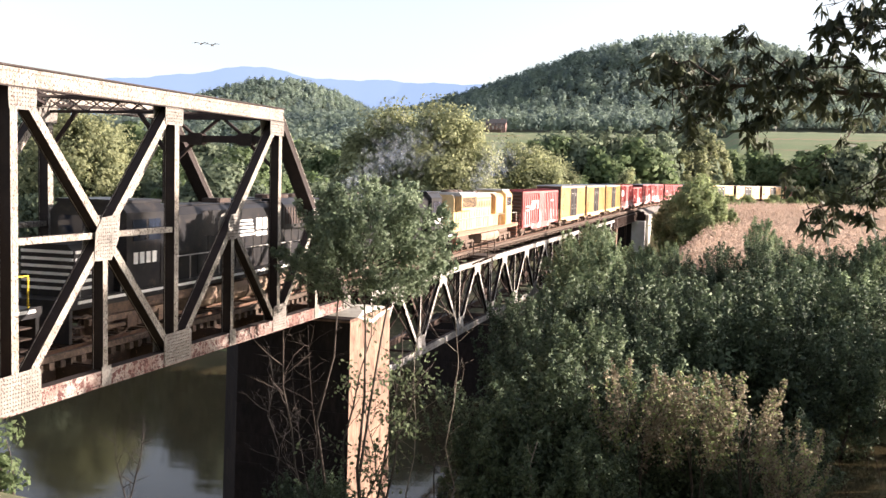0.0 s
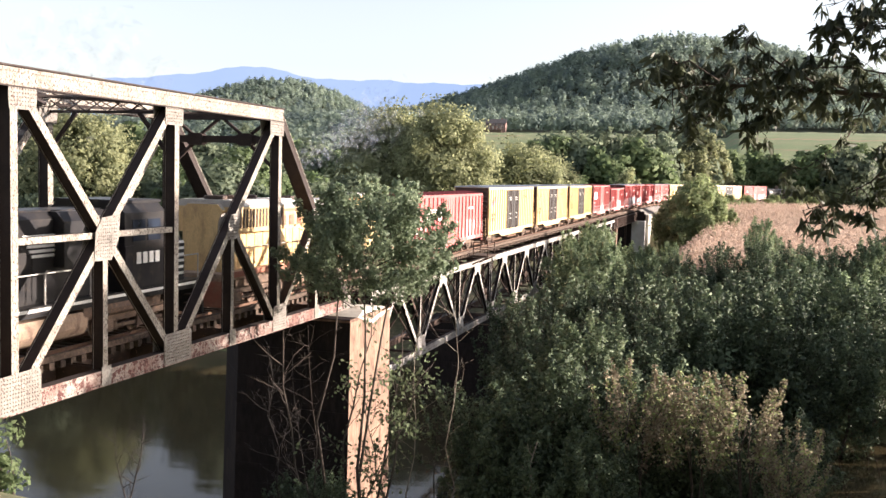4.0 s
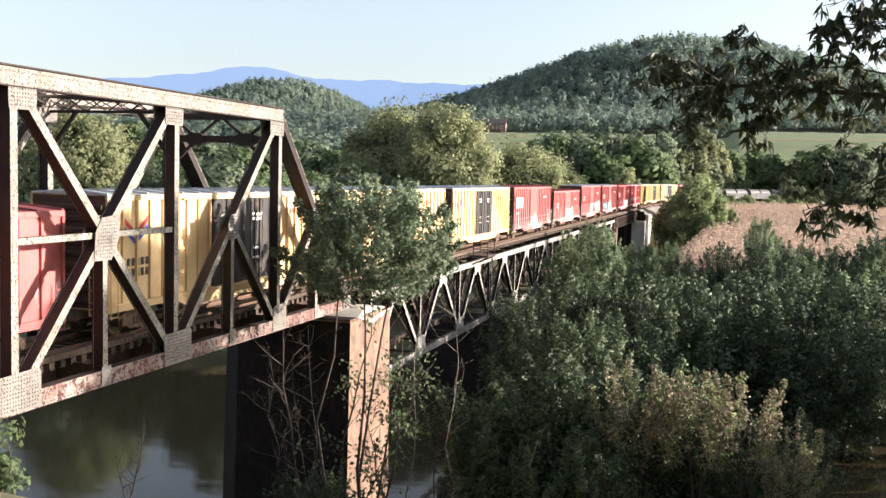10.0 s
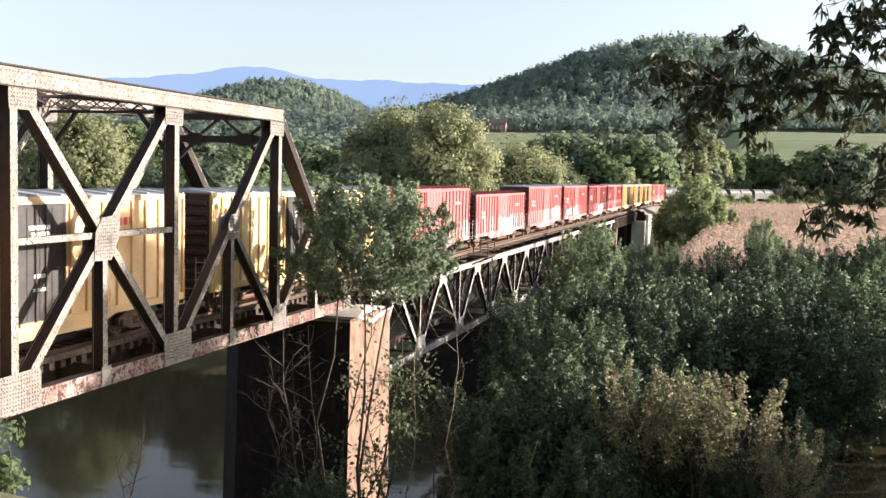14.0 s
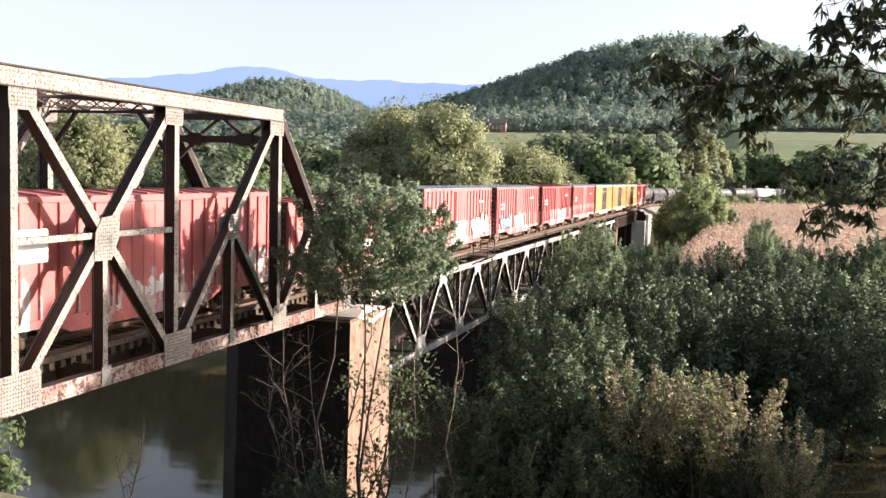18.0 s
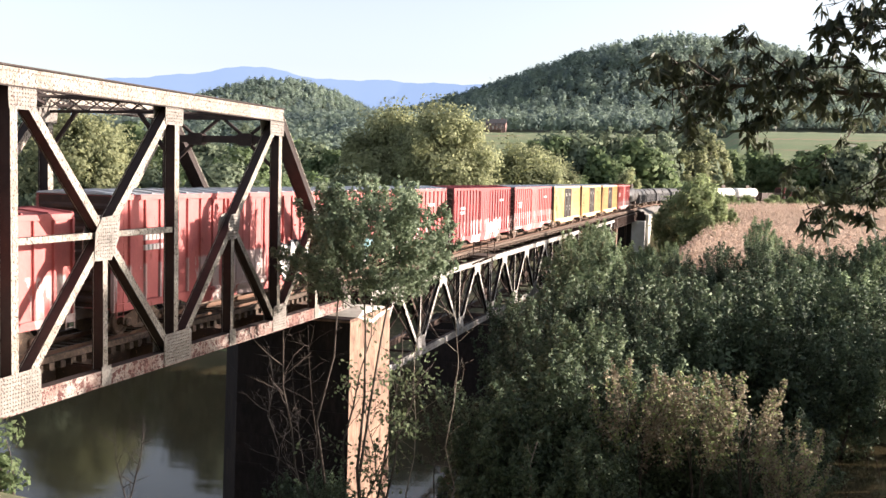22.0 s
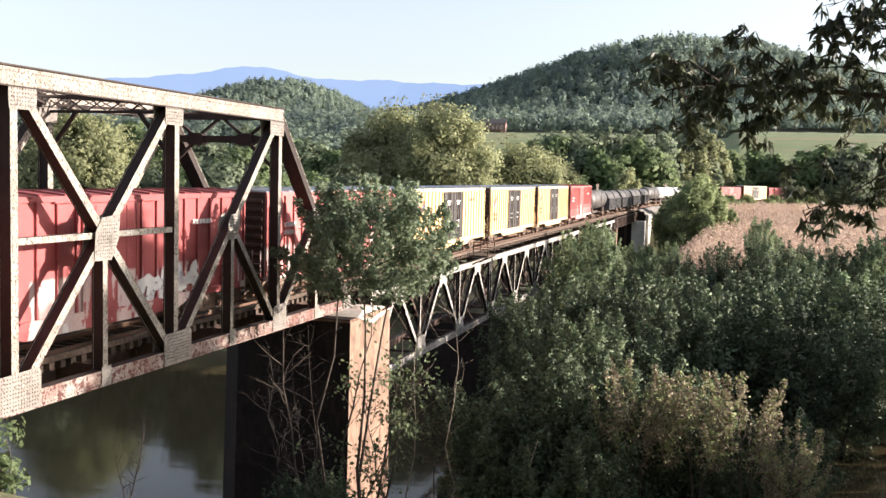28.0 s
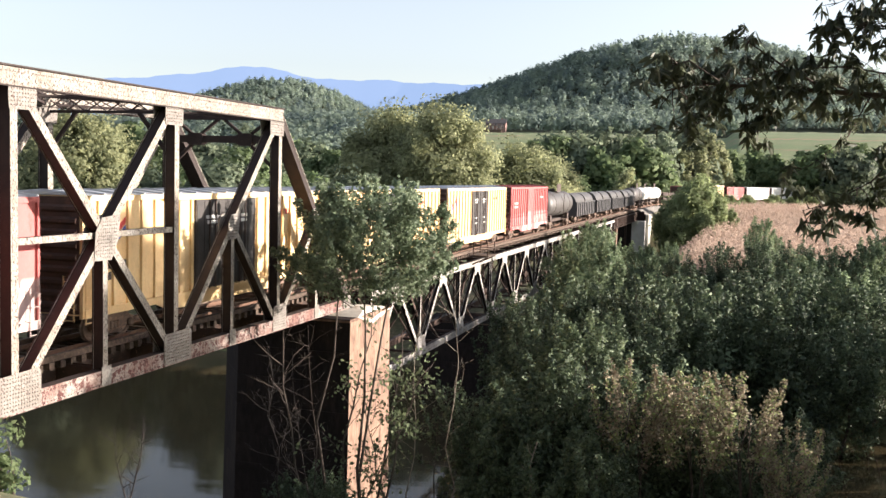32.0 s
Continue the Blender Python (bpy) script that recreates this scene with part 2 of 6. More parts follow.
# paler, bluer copy of the maple greens holding the valley's haze
LEAF_VALLEY = foliage("hazy_valley_leaves", (0.082, 0.112, 0.080), (0.225, 0.265, 0.165), clump=0.3, thin=0.45, each=0.3)
LEAF_YELLOW = foliage("sycamore_leaves", (0.150, 0.172, 0.092), (0.42, 0.430, 0.235), clump=0.22, thin=0.5)
LEAF_BRIGHT = foliage("willow_leaves", (0.090, 0.135, 0.062), (0.23, 0.29, 0.14), thin=0.5)
LEAF_DRY = foliage("drying_leaves", (0.14, 0.105, 0.075), (0.44, 0.39, 0.27), dry=(0.25, 0.30, 0.13), dry_cut=0.80, clump=0.9)
# distance haze is mixed into these pale bluish forest greens
LEAF_FAR = foliage("hazy_forest_leaves", (0.125, 0.165, 0.160), (0.265, 0.320, 0.235), clump=0.05, thin=0.55, each=0.05)
LEAF_OAK = foliage("oak_leaves", (0.060, 0.076, 0.052), (0.150, 0.168, 0.100), clump=1.2, thin=0.3, gloss=0.35)
CORN = foliage("dry_corn", (0.37, 0.255, 0.19), (0.49, 0.365, 0.28), clump=0.12, thin=0.3, each=0.2)
# ---- line of the track: straight over the bridge, then a curve to the right ----
Y_CURVE, RADIUS, TURN = 232.0, 200.0, 0.40


def track_at(s):
    """Place and heading (radians, to the right of +y) at s metres along the track."""
    if s <= Y_CURVE:
        return TX, s, 0.0
    a = min((s - Y_CURVE) / RADIUS, TURN)
    x, y = TX + RADIUS * (1 - math.cos(a)), Y_CURVE + RADIUS * math.sin(a)
    rest = s - Y_CURVE - RADIUS * a
    return x + rest * math.sin(a), y + rest * math.cos(a), a


def off_track(x, y):
    """Distance from the track's centre line, beyond the bridge."""
    best = np.full(np.shape(x), 1e9)
    for s in np.arange(205, 900, 4.0):
        px_, py_, _ = track_at(s)
        best = np.minimum(best, np.hypot(x - px_, y - py_))
    return best


def ground_z(x, y):
    x, y = np.asarray(x, float), np.asarray(y, float)
    wob = 1.5 * np.sin(x * 0.11) + 0.8 * np.sin(x * 0.31 + y * 0.07)
    bar = smooth01(-24, -16, x)                                           # gravel bank that juts into the river
    near = 4.1 - (18.5 - 2.6 * bar) * smooth01(2.0, 30.0, y + wob * 0.4) - 2.6 * bar * smooth01(46, 54, y)               # bank under the eye
    far_edge = 90.0 - 12.0 * smooth01(-25, 10, x) + wob
    low = -9.5 + 5.6 * smooth01(-13, -3, x) + 2.5 * smooth01(-30, -60, x) + 2.0 * smooth01(200, 260, y)
    far = -14.4 + (low + 14.4) * smooth01(far_edge - 8, far_edge + 20, y)
    z = np.where(y < 56, near, far)
    z = z - 1.6 * smooth01(3.0, 6.5, x) * smooth01(40, 52, y) * smooth01(76, 66, y)
    bump = 0.25 * np.sin(x * 0.7 + y * 0.3) + 0.2 * np.sin(x * 0.23 - y * 0.53)
    z = z + bump * (z > -12)
    # rise towards the hay fields and the hills
    z = z + 46 * smooth01(430, 800, y)
    d = [(-90, 1350, 212, 200, 138), (-742, 1530, 125, 210, 104), (450, 1500, 220, 250, 55), (-1600, 1900, 350, 300, 30)]
    for cx, cy, sx, sy, h in d:
        z = z + h * np.exp(-((x - cx) / sx) ** 2 / 2 - ((y - cy) / sy) ** 2 / 2) * smooth01(700, 900, y)
    # railway bank behind the abutment
    o = off_track(x, y) if np.size(x) else 0
    bank = -0.95 - np.clip(o - 3.2, 0, None) * 0.62
    z = np.where((y > 213) & (o < 30), np.maximum(z, bank), z)
    # abutment of the near bank
    near_bank = -1.6 - np.clip(np.abs(x - TX) - 4.5, 0, None) * 0.7 - np.clip(y - 3.0, 0, None) * 1.5
    return np.where(y < 20, np.maximum(z, np.where(np.abs(x - TX) < 14, near_bank, -99)), z)


def build_ground():
    ang = np.concatenate([np.arange(-180, -42, 6.0), np.arange(-42, 16, 0.4), np.arange(16, 180, 6.0)])
    rad = np.concatenate([[0.01], np.arange(0.5, 60, 2.0), np.arange(60, 300, 4.0), np.geomspace(300, 4900, 70)])
    a, r = np.meshgrid(np.radians(ang), rad)
    x, y = r * np.sin(a), r * np.cos(a)
    z = np.where(y > 1.0, ground_z(x, y), 4.1 + 0.02 * np.abs(y))
    z = np.where((np.abs(x - TX) < 14) & (y <= 1.0), np.minimum(z, np.maximum(-1.6, -1.6 + 0.6 * (np.abs(x - TX) - 4.5))), z)
    z = np.where((y < 56) & (y > 0) & (x < -34), np.minimum(z, -14.4 + 0.1 * np.clip(-75 - x, 0, 60)), z)
    n, k = x.shape
    verts = np.stack([x, y, z], -1).reshape(-1, 3)
    idx = np.arange(n * k).reshape(n, k)
    nxt = np.roll(idx, -1, axis=1)
    faces = np.stack([idx[:-1], nxt[:-1], nxt[1:], idx[1:]], -1).reshape(-1, 4)
    me = bpy.data.meshes.new("ground")
    faces[0:k, 0:2] = faces[0, 0]                             # the innermost ring closes at its centre
    tris = [(int(f[0]), int(f[3]), int(f[2])) for f in faces[:k]]
    me.from_pydata(verts.tolist(), [], tris + faces[k:, ::-1].tolist())
    for m in (EARTH, HAY, LITTER, STUBBLE):
        me.materials.append(m)
    c = verts[faces].mean(1)
    slot = np.zeros(len(faces), int)
    slot[(c[:, 1] > 480) & (c[:, 1] < 830)] = 1
    slot[c[:, 1] >= 830] = 2
    slot[(c[:, 0] > -6) & (c[:, 1] > 108) & (c[:, 1] < 330)] = 3
    me.polygons.foreach_set("material_index", slot)
    me.polygons.foreach_set("use_smooth", [True] * len(faces))
    me.update()
    return tagged(new("ground", me), "brown and green river valley ground rising to wooded hills", "ground", kind="structure")


EARTH = surface("bank_earth_and_weeds", (0.16, 0.13, 0.07), (0.09, 0.11, 0.045), 0.35, 0.95, patch=(0.26, 0.20, 0.12), patch_scale=0.8, patch_cut=0.6, patch_soft=0.08, fine=0.5, bump=0.8, bump_scale=5)
HAY = surface("hay_meadow", (0.17, 0.235, 0.10), (0.26, 0.27, 0.13), 0.02, 0.95, patch=(0.34, 0.24, 0.14), patch_scale=0.03, patch_cut=0.6, patch_soft=0.05, fine=0.3, bump_scale=2, stretch=(0.4, 2.5, 1))
STUBBLE = surface("tan_corn_litter", (0.42, 0.29, 0.19), (0.32, 0.21, 0.13), 0.6, 0.95, fine=0.4, bump=0.5, bump_scale=6)
LITTER = surface("forest_floor", (0.05, 0.06, 0.03), (0.08, 0.08, 0.04), 0.05, 0.95, fine=0.4, bump_scale=3)
build_ground()

# river
WATER = bpy.data.materials.new("muddy_river_water")
WATER.use_nodes = True
wb = WATER.node_tree.nodes["Principled BSDF"]
wb.inputs["Base Color"].default_value = (0.062, 0.049, 0.026, 1)
wb.inputs["Roughness"].default_value, wb.inputs["IOR"].default_value = 0.07, 1.33
wn = WATER.node_tree.nodes.new("ShaderNodeTexNoise")
wn.inputs["Scale"].default_value, wn.inputs["Detail"].default_value = 0.55, 4
wt = WATER.node_tree.nodes.new("ShaderNodeTexCoord")
wm = WATER.node_tree.nodes.new("ShaderNodeMapping")
wm.inputs["Scale"].default_value = (0.45, 1.0, 1.0)
wbu = WATER.node_tree.nodes.new("ShaderNodeBump")
wbu.inputs["Strength"].default_value, wbu.inputs["Distance"].default_value = 0.10, 0.15
for a_, b_ in ((wt.outputs["Object"], wm.inputs["Vector"]), (wm.outputs[0], wn.inputs["Vector"]), (wn.outputs["Fac"], wbu.inputs["Height"]), (wbu.outputs["Normal"], wb.inputs["Normal"])):
    WATER.node_tree.links.new(a_, b_)
WATER_Z = -13.0
g = Geo()
g.poly([(-420, 14, WATER_Z), (260, 14, WATER_Z), (260, 110, WATER_Z), (-420, 110, WATER_Z)], [(0, 1, 2, 3)])
tagged(new("water", g.mesh("water", WATER)), "still muddy brown river reflecting trees and sky", "river", kind="structure")

# far blue ridge behind everything; it glows in its haze colour
RIDGE = glow("glowing_blue_ridge", (0.103, 0.145, 0.222), 1.0)
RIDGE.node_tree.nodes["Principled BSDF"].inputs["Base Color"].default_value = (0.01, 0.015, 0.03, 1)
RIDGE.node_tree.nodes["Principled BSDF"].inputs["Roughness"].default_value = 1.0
g = Geo()
top = []
for i in range(161):
    b = -46 + i * 0.42
    h = 437 + 50 * math.exp(-((b + 27.6) / 2.4) ** 2) + 8 * math.exp(-((b + 20.7) / 1.5) ** 2) - 45 * float(smooth01(30, 37, -b)) + 3 * math.sin(b * 2.1) + 2 * math.sin(b * 5.3)
    top.append((4700 * math.sin(radians(b)), 4700 * math.cos(radians(b)), h))
n = len(top)
g.poly([(p[0], p[1], -30) for p in top] + top + [(p[0] * 1.03, p[1] * 1.03, -30) for p in top],
       [(i, i + 1, n + i + 1, n + i) for i in range(n - 1)] + [(n + i, n + i + 1, 2 * n + i + 1, 2 * n + i) for i in range(n - 1)])
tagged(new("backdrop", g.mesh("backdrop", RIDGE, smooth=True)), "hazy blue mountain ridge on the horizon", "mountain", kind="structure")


# ---- the bridge ----
def rivets(geo, x, y0, y1, z0, z1, step=0.13, r=0.022, rows_only=False):
    """Rivet heads on a plate that faces +x."""
    ny, nz = max(2, int((y1 - y0) / step)), max(2, int((z1 - z0) / step))
    for i in range(ny):
        for k in range(nz):
            if rows_only and k not in (0, nz - 1):
                continue
            y, z = y0 + (i + 0.5) * (y1 - y0) / ny, z0 + (k + 0.5) * (z1 - z0) / nz
            geo.poly([(x, y - r, z), (x, y, z - r), (x, y + r, z), (x, y, z + r), (x + r * 0.7, y, z)], [(0, 1, 4), (1, 2, 4), (2, 3, 4), (3, 0, 4)])


def plate_rivets(geo, x, outline, step=0.11, r=0.026):
    """Rivet heads inside a convex outline of (y, z) corners."""
    ys, zs = [p[0] for p in outline], [p[1] for p in outline]
    cy, cz = sum(ys) / len(ys), sum(zs) / len(zs)
    small = [(cy + (y - cy) * 0.86, cz + (z - cz) * 0.86) for y, z in outline]
    for y in np.arange(min(ys), max(ys), step):
        for z in np.arange(min(zs), max(zs), step):
            if all((b[0] - a[0]) * (z - a[1]) - (b[1] - a[1]) * (y - a[0]) > 0 for a, b in zip(small, small[1:] + small[:1])):
                geo.poly([(x, y - r, z), (x, y, z - r), (x, y + r, z), (x, y, z + r), (x + r * 0.7, y, z)], [(0, 1, 4), (1, 2, 4), (2, 3, 4), (3, 0, 4)])


ZT, ZB = 8.265, -0.69       # centre lines of the chords


def yk(k):
    return P0 + PANEL * k


def lattice(geo, p, q, depth, axis, step=0.8, w=0.07):
    """Two flange bars with crossed lacing between them."""
    p, q, ax = Vector(p), Vector(q), Vector(axis) * depth / 2
    geo.beam(p + ax, q + ax, 0.12, 0.10)
    geo.beam(p - ax, q - ax, 0.12, 0.10)
    n = max(2, int((q - p).length / step))
    for i in range(n):
        a, b = p.lerp(q, i / n), p.lerp(q, (i + 1) / n)
        s = 1 if i % 2 else -1
        geo.beam(a + ax * s, b - ax * s, w, 0.03)
        geo.beam(a - ax * s, b + ax * s, w, 0.03)
    return geo


def member(geo, p, q, w, h, up):
    """A built-up box member: plates with projecting angle legs along the four edges."""
    a, b, l = w / 2, h / 2, 0.035
    prof = [(-a, -b), (-a + l, -b), (-a + l, -b + l), (a - l, -b + l), (a - l, -b), (a, -b), (a, b), (a - l, b), (a - l, b - l), (-a + l, b - l), (-a + l, b), (-a, b)]
    return geo.prism(prof, p, q, up)


def through_truss():
    bridge = thing("truss_bridge", "riveted steel through-truss railway bridge with peeling cream paint", "bridge", kind="structure")
    ym = ZB + (ZT - ZB) * 0.5
    for side, X in (("near", NEAR), ("far", FAR)):
        sgn = 1 if side == "near" else -1
        fx = X + 0.235
        hip0, hip1 = yk(-2) - 0.2, yk(4) + 0.2
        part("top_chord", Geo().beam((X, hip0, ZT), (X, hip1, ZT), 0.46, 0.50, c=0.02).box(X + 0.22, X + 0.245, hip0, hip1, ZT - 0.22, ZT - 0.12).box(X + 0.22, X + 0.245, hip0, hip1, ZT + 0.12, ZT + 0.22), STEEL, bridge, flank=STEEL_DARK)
        part("cover_plate", Geo().box(X - 0.3, X + 0.30, hip0 - 0.05, hip1 + 0.05, ZT + 0.252, ZT + 0.30), STEEL_DARK, bridge)
        # dark strip draws the shaded line along the chord's lower edge
        part("edge_angle", Geo().box(X + 0.10, X + 0.27, hip0, hip1, ZT - 0.285, ZT - 0.252), STEEL_DARK, bridge)
        for k0, k1 in ((-4, -2), (-2, 0), (0, 2), (2, 4), (4, 6)):
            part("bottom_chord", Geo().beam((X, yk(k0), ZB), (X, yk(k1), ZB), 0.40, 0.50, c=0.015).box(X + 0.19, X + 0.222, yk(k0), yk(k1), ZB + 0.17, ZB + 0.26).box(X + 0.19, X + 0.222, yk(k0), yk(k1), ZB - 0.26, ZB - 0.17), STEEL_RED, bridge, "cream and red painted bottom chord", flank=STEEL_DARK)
        for ke, kh in ((-4, -2), (6, 4)):
            sg = 1 if ke > 0 else -1
            part("end_post", member(Geo(), (X - 0.10, yk(ke), ZB), (X - 0.10, yk(kh), ZT), 0.64, 0.32, (0, sg, 0)), STEEL_DARK, bridge, "dark inclined end post")
            run = Vector((0, yk(ke) - yk(kh), ZB - ZT)).normalized()
            side_up = Vector((0, -run.z * sg, abs(run.y))) * 0.14
            # pale strip draws the sunlit line along the dark end post
            part("edge_angle", Geo().beam(Vector((X + 0.215, yk(ke), ZB)) + side_up, Vector((X + 0.215, yk(kh), ZT)) + side_up, 0.05, 0.07, up=(1, 0, 0)), STEEL, bridge)
        for k in (-2, 0, 2, 4):
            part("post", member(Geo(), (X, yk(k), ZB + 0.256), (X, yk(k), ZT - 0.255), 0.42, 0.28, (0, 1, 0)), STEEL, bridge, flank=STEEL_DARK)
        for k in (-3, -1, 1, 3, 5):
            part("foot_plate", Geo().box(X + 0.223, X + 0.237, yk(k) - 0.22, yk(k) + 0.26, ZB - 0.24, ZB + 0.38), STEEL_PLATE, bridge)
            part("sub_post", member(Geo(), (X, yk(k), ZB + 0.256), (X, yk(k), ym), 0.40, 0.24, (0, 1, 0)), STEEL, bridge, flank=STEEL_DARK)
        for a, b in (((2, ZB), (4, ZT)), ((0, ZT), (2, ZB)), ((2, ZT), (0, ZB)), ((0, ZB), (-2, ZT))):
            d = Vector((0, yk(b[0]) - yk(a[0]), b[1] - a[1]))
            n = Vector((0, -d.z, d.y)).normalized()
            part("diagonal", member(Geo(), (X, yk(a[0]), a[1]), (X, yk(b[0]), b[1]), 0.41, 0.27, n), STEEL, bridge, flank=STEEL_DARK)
        for a, b in (((3, ym), (4, ZB)), ((-1, ym), (-2, ZB)), ((5, ym), (4, ZB)), ((-3, ym), (-2, ZB))):
            d = Vector((0, yk(b[0]) - yk(a[0]), b[1] - a[1]))
            n = Vector((0, -d.z, d.y)).normalized()
            part("sub_diagonal", member(Geo(), (X, yk(a[0]), a[1]), (X, yk(b[0]), b[1]), 0.39, 0.23, n), STEEL, bridge, flank=STEEL_DARK)
        part("middle_strut", Geo().beam((X, yk(0), ym), (X, yk(2), ym), 0.26, 0.20), STEEL, bridge, flank=STEEL_DARK)
        # gusset plates with their rivets: (panel point, outline of (along, height))
        plates = []
        for k, o, w in ((-2, 0.36, 1.2), (0, 0.33, 1.05), (2, -0.2, 1.05), (4, -0.36, 1.2)):
            y = yk(k) + o
            plates.append([(y - w / 2, ZT - 0.87), (y + w / 2, ZT - 0.87), (y + w / 2 + 0.03, ZT - 0.6), (y + w / 2 + 0.03, ZT - 0.235), (y - w / 2 - 0.03, ZT - 0.235), (y - w / 2 - 0.03, ZT - 0.6)])
        for k, w in ((-4, 1.3), (-2, 1.25), (0, 1.8), (2, 1.75), (4, 1.25), (6, 0.9)):
            y, h = yk(k) + (0.12 if k < 6 else -0.3), 0.9 if k < 6 else 0.42
            plates.append([(y - w / 2, ZB - 0.22), (y + w / 2, ZB - 0.22), (y + w / 2, ZB + h - 0.1), (y + w / 2 - 0.12, ZB + h), (y - w / 2 + 0.12, ZB + h - 0.04), (y - w / 2, ZB + h - 0.14)])
        for k, tilt in ((-3, -1), (-1, -1), (1, 1), (3, 1), (5, -1)):
            y, c = yk(k), 1.0 if k == 1 else 0.72
            pr = [(-0.60, -0.77), (0.27, -0.79), (0.62, -0.18), (0.72, 0.64), (-0.22, 0.55), (-0.52, 0.13)]
            pr = pr if tilt > 0 else [(-p, q) for p, q in pr[::-1]]
            plates.append([(y + p * c, ym + q * c) for p, q in pr])
        for pr in plates:
            g = Geo()
            for f in (X + 0.212, X - 0.236):
                g.poly([(f, p, q) for p, q in pr] + [(f + 0.024, p, q) for p, q in pr], [(5, 4, 3, 2, 1, 0), (6, 7, 8, 9, 10, 11)] + [(i, (i + 1) % 6, 6 + (i + 1) % 6, 6 + i) for i in range(6)])
            gp = part("gusset_plate", g, STEEL_PLATE, bridge)
            if side == "near":
                rv = Geo()
                plate_rivets(rv, X + 0.236, pr)
                tagged(part("rivets", rv, STEEL_DARK, gp), kind="stuff")
        if side == "near":
            rv = Geo()
            rivets(rv, X + 0.245, hip0, hip1, ZT - 0.25, ZT + 0.25, step=0.17, rows_only=True)
            rivets(rv, X + 0.222, yk(-4), yk(6), ZB - 0.28, ZB + 0.28, step=0.15, rows_only=True)
            tagged(part("rivets", rv, STEEL_DARK, bridge), kind="stuff")
    # overhead bracing and portals, in dark steel that carries their shade
    for k in (-2, 0, 2, 4):
        top_z = ZT - 0.05
        if k in (-2, 4):
            part("portal_strut", Geo().beam((NEAR, yk(k), top_z), (FAR, yk(k), top_z), 0.3, 0.34), STEEL_DARK, bridge)
            part("portal_strut", Geo().beam((NEAR, yk(k), top_z - 1.0), (FAR, yk(k), top_z - 1.0), 0.3, 0.30), STEEL_DARK, bridge)
            for c in (0.27, 0.73):
                x = NEAR + (FAR - NEAR) * c
                part("portal_gusset", Geo().prism([(-0.38, -0.17), (-0.24, -0.26), (0.24, -0.26), (0.38, -0.17), (0.38, 0.17), (0.24, 0.26), (-0.24, 0.26), (-0.38, 0.17)], (x, yk(k) - 0.19, top_z - 1.0), (x, yk(k) + 0.19, top_z - 1.0)), STEEL_DARK, bridge)
                for e in (c - 0.24, c + 0.24):
                    part("portal_lacing", Geo().beam((x, yk(k), top_z - 0.95), (NEAR + (FAR - NEAR) * e, yk(k), top_z), 0.12, 0.14, up=(0, 1, 0)), STEEL_DARK, bridge)
            for X, s in ((NEAR, -1), (FAR, 1)):
                part("knee_brace", Geo().beam((X, yk(k), top_z - 2.3), (X + s * 1.4, yk(k), top_z - 1.05), 0.12, 0.14), STEEL_DARK, bridge)
        else:
            part("sway_strut", lattice(Geo(), (NEAR, yk(k), top_z - 0.1), (FAR, yk(k), top_z - 0.1), 0.55, (0, 0, 1)), STEEL_DARK, bridge)
            for X, s in ((NEAR, -1), (FAR, 1)):
                part("knee_brace", Geo().beam((X, yk(k), top_z - 2.0), (X + s * 1.3, yk(k), top_z - 0.4), 0.12, 0.14), STEEL_DARK, bridge)
    for k in (-2, 0, 2):
        part("top_bracing", lattice(Geo(), (NEAR, yk(k), ZT - 0.02), (FAR, yk(k + 2), ZT - 0.02), 0.3, (0, 0, 1), 0.6), STEEL_DARK, bridge)
        part("top_bracing", lattice(Geo(), (FAR, yk(k), ZT - 0.02), (NEAR, yk(k + 2), ZT - 0.02), 0.3, (0, 0, 1), 0.6), STEEL_DARK, bridge)
    # floor
    for k in range(-4, 7):
        part("floor_beam", Geo().hbeam((NEAR - 0.2, yk(k), ZB - 0.02), (FAR + 0.2, yk(k), ZB - 0.02), 0.30, 0.75, 0.04), STEEL_RUST_SHADE, bridge)
    for x in (TX - 0.95, TX + 0.95):
        for k in range(-4, 6):
            part("stringer", Geo().beam((x, yk(k) + 0.16, ZB + 0.04), (x, yk(k + 1) - 0.16, ZB + 0.04), 0.28, 0.52), STEEL_RUST_SHADE, bridge)
    return bridge


through_truss()


# deck trusses: warren web with hangers
DT_TOP, DT_BOT, DSTEP = -1.04, -5.94, 9.6
DX = (TX + 1.5, TX - 1.5)


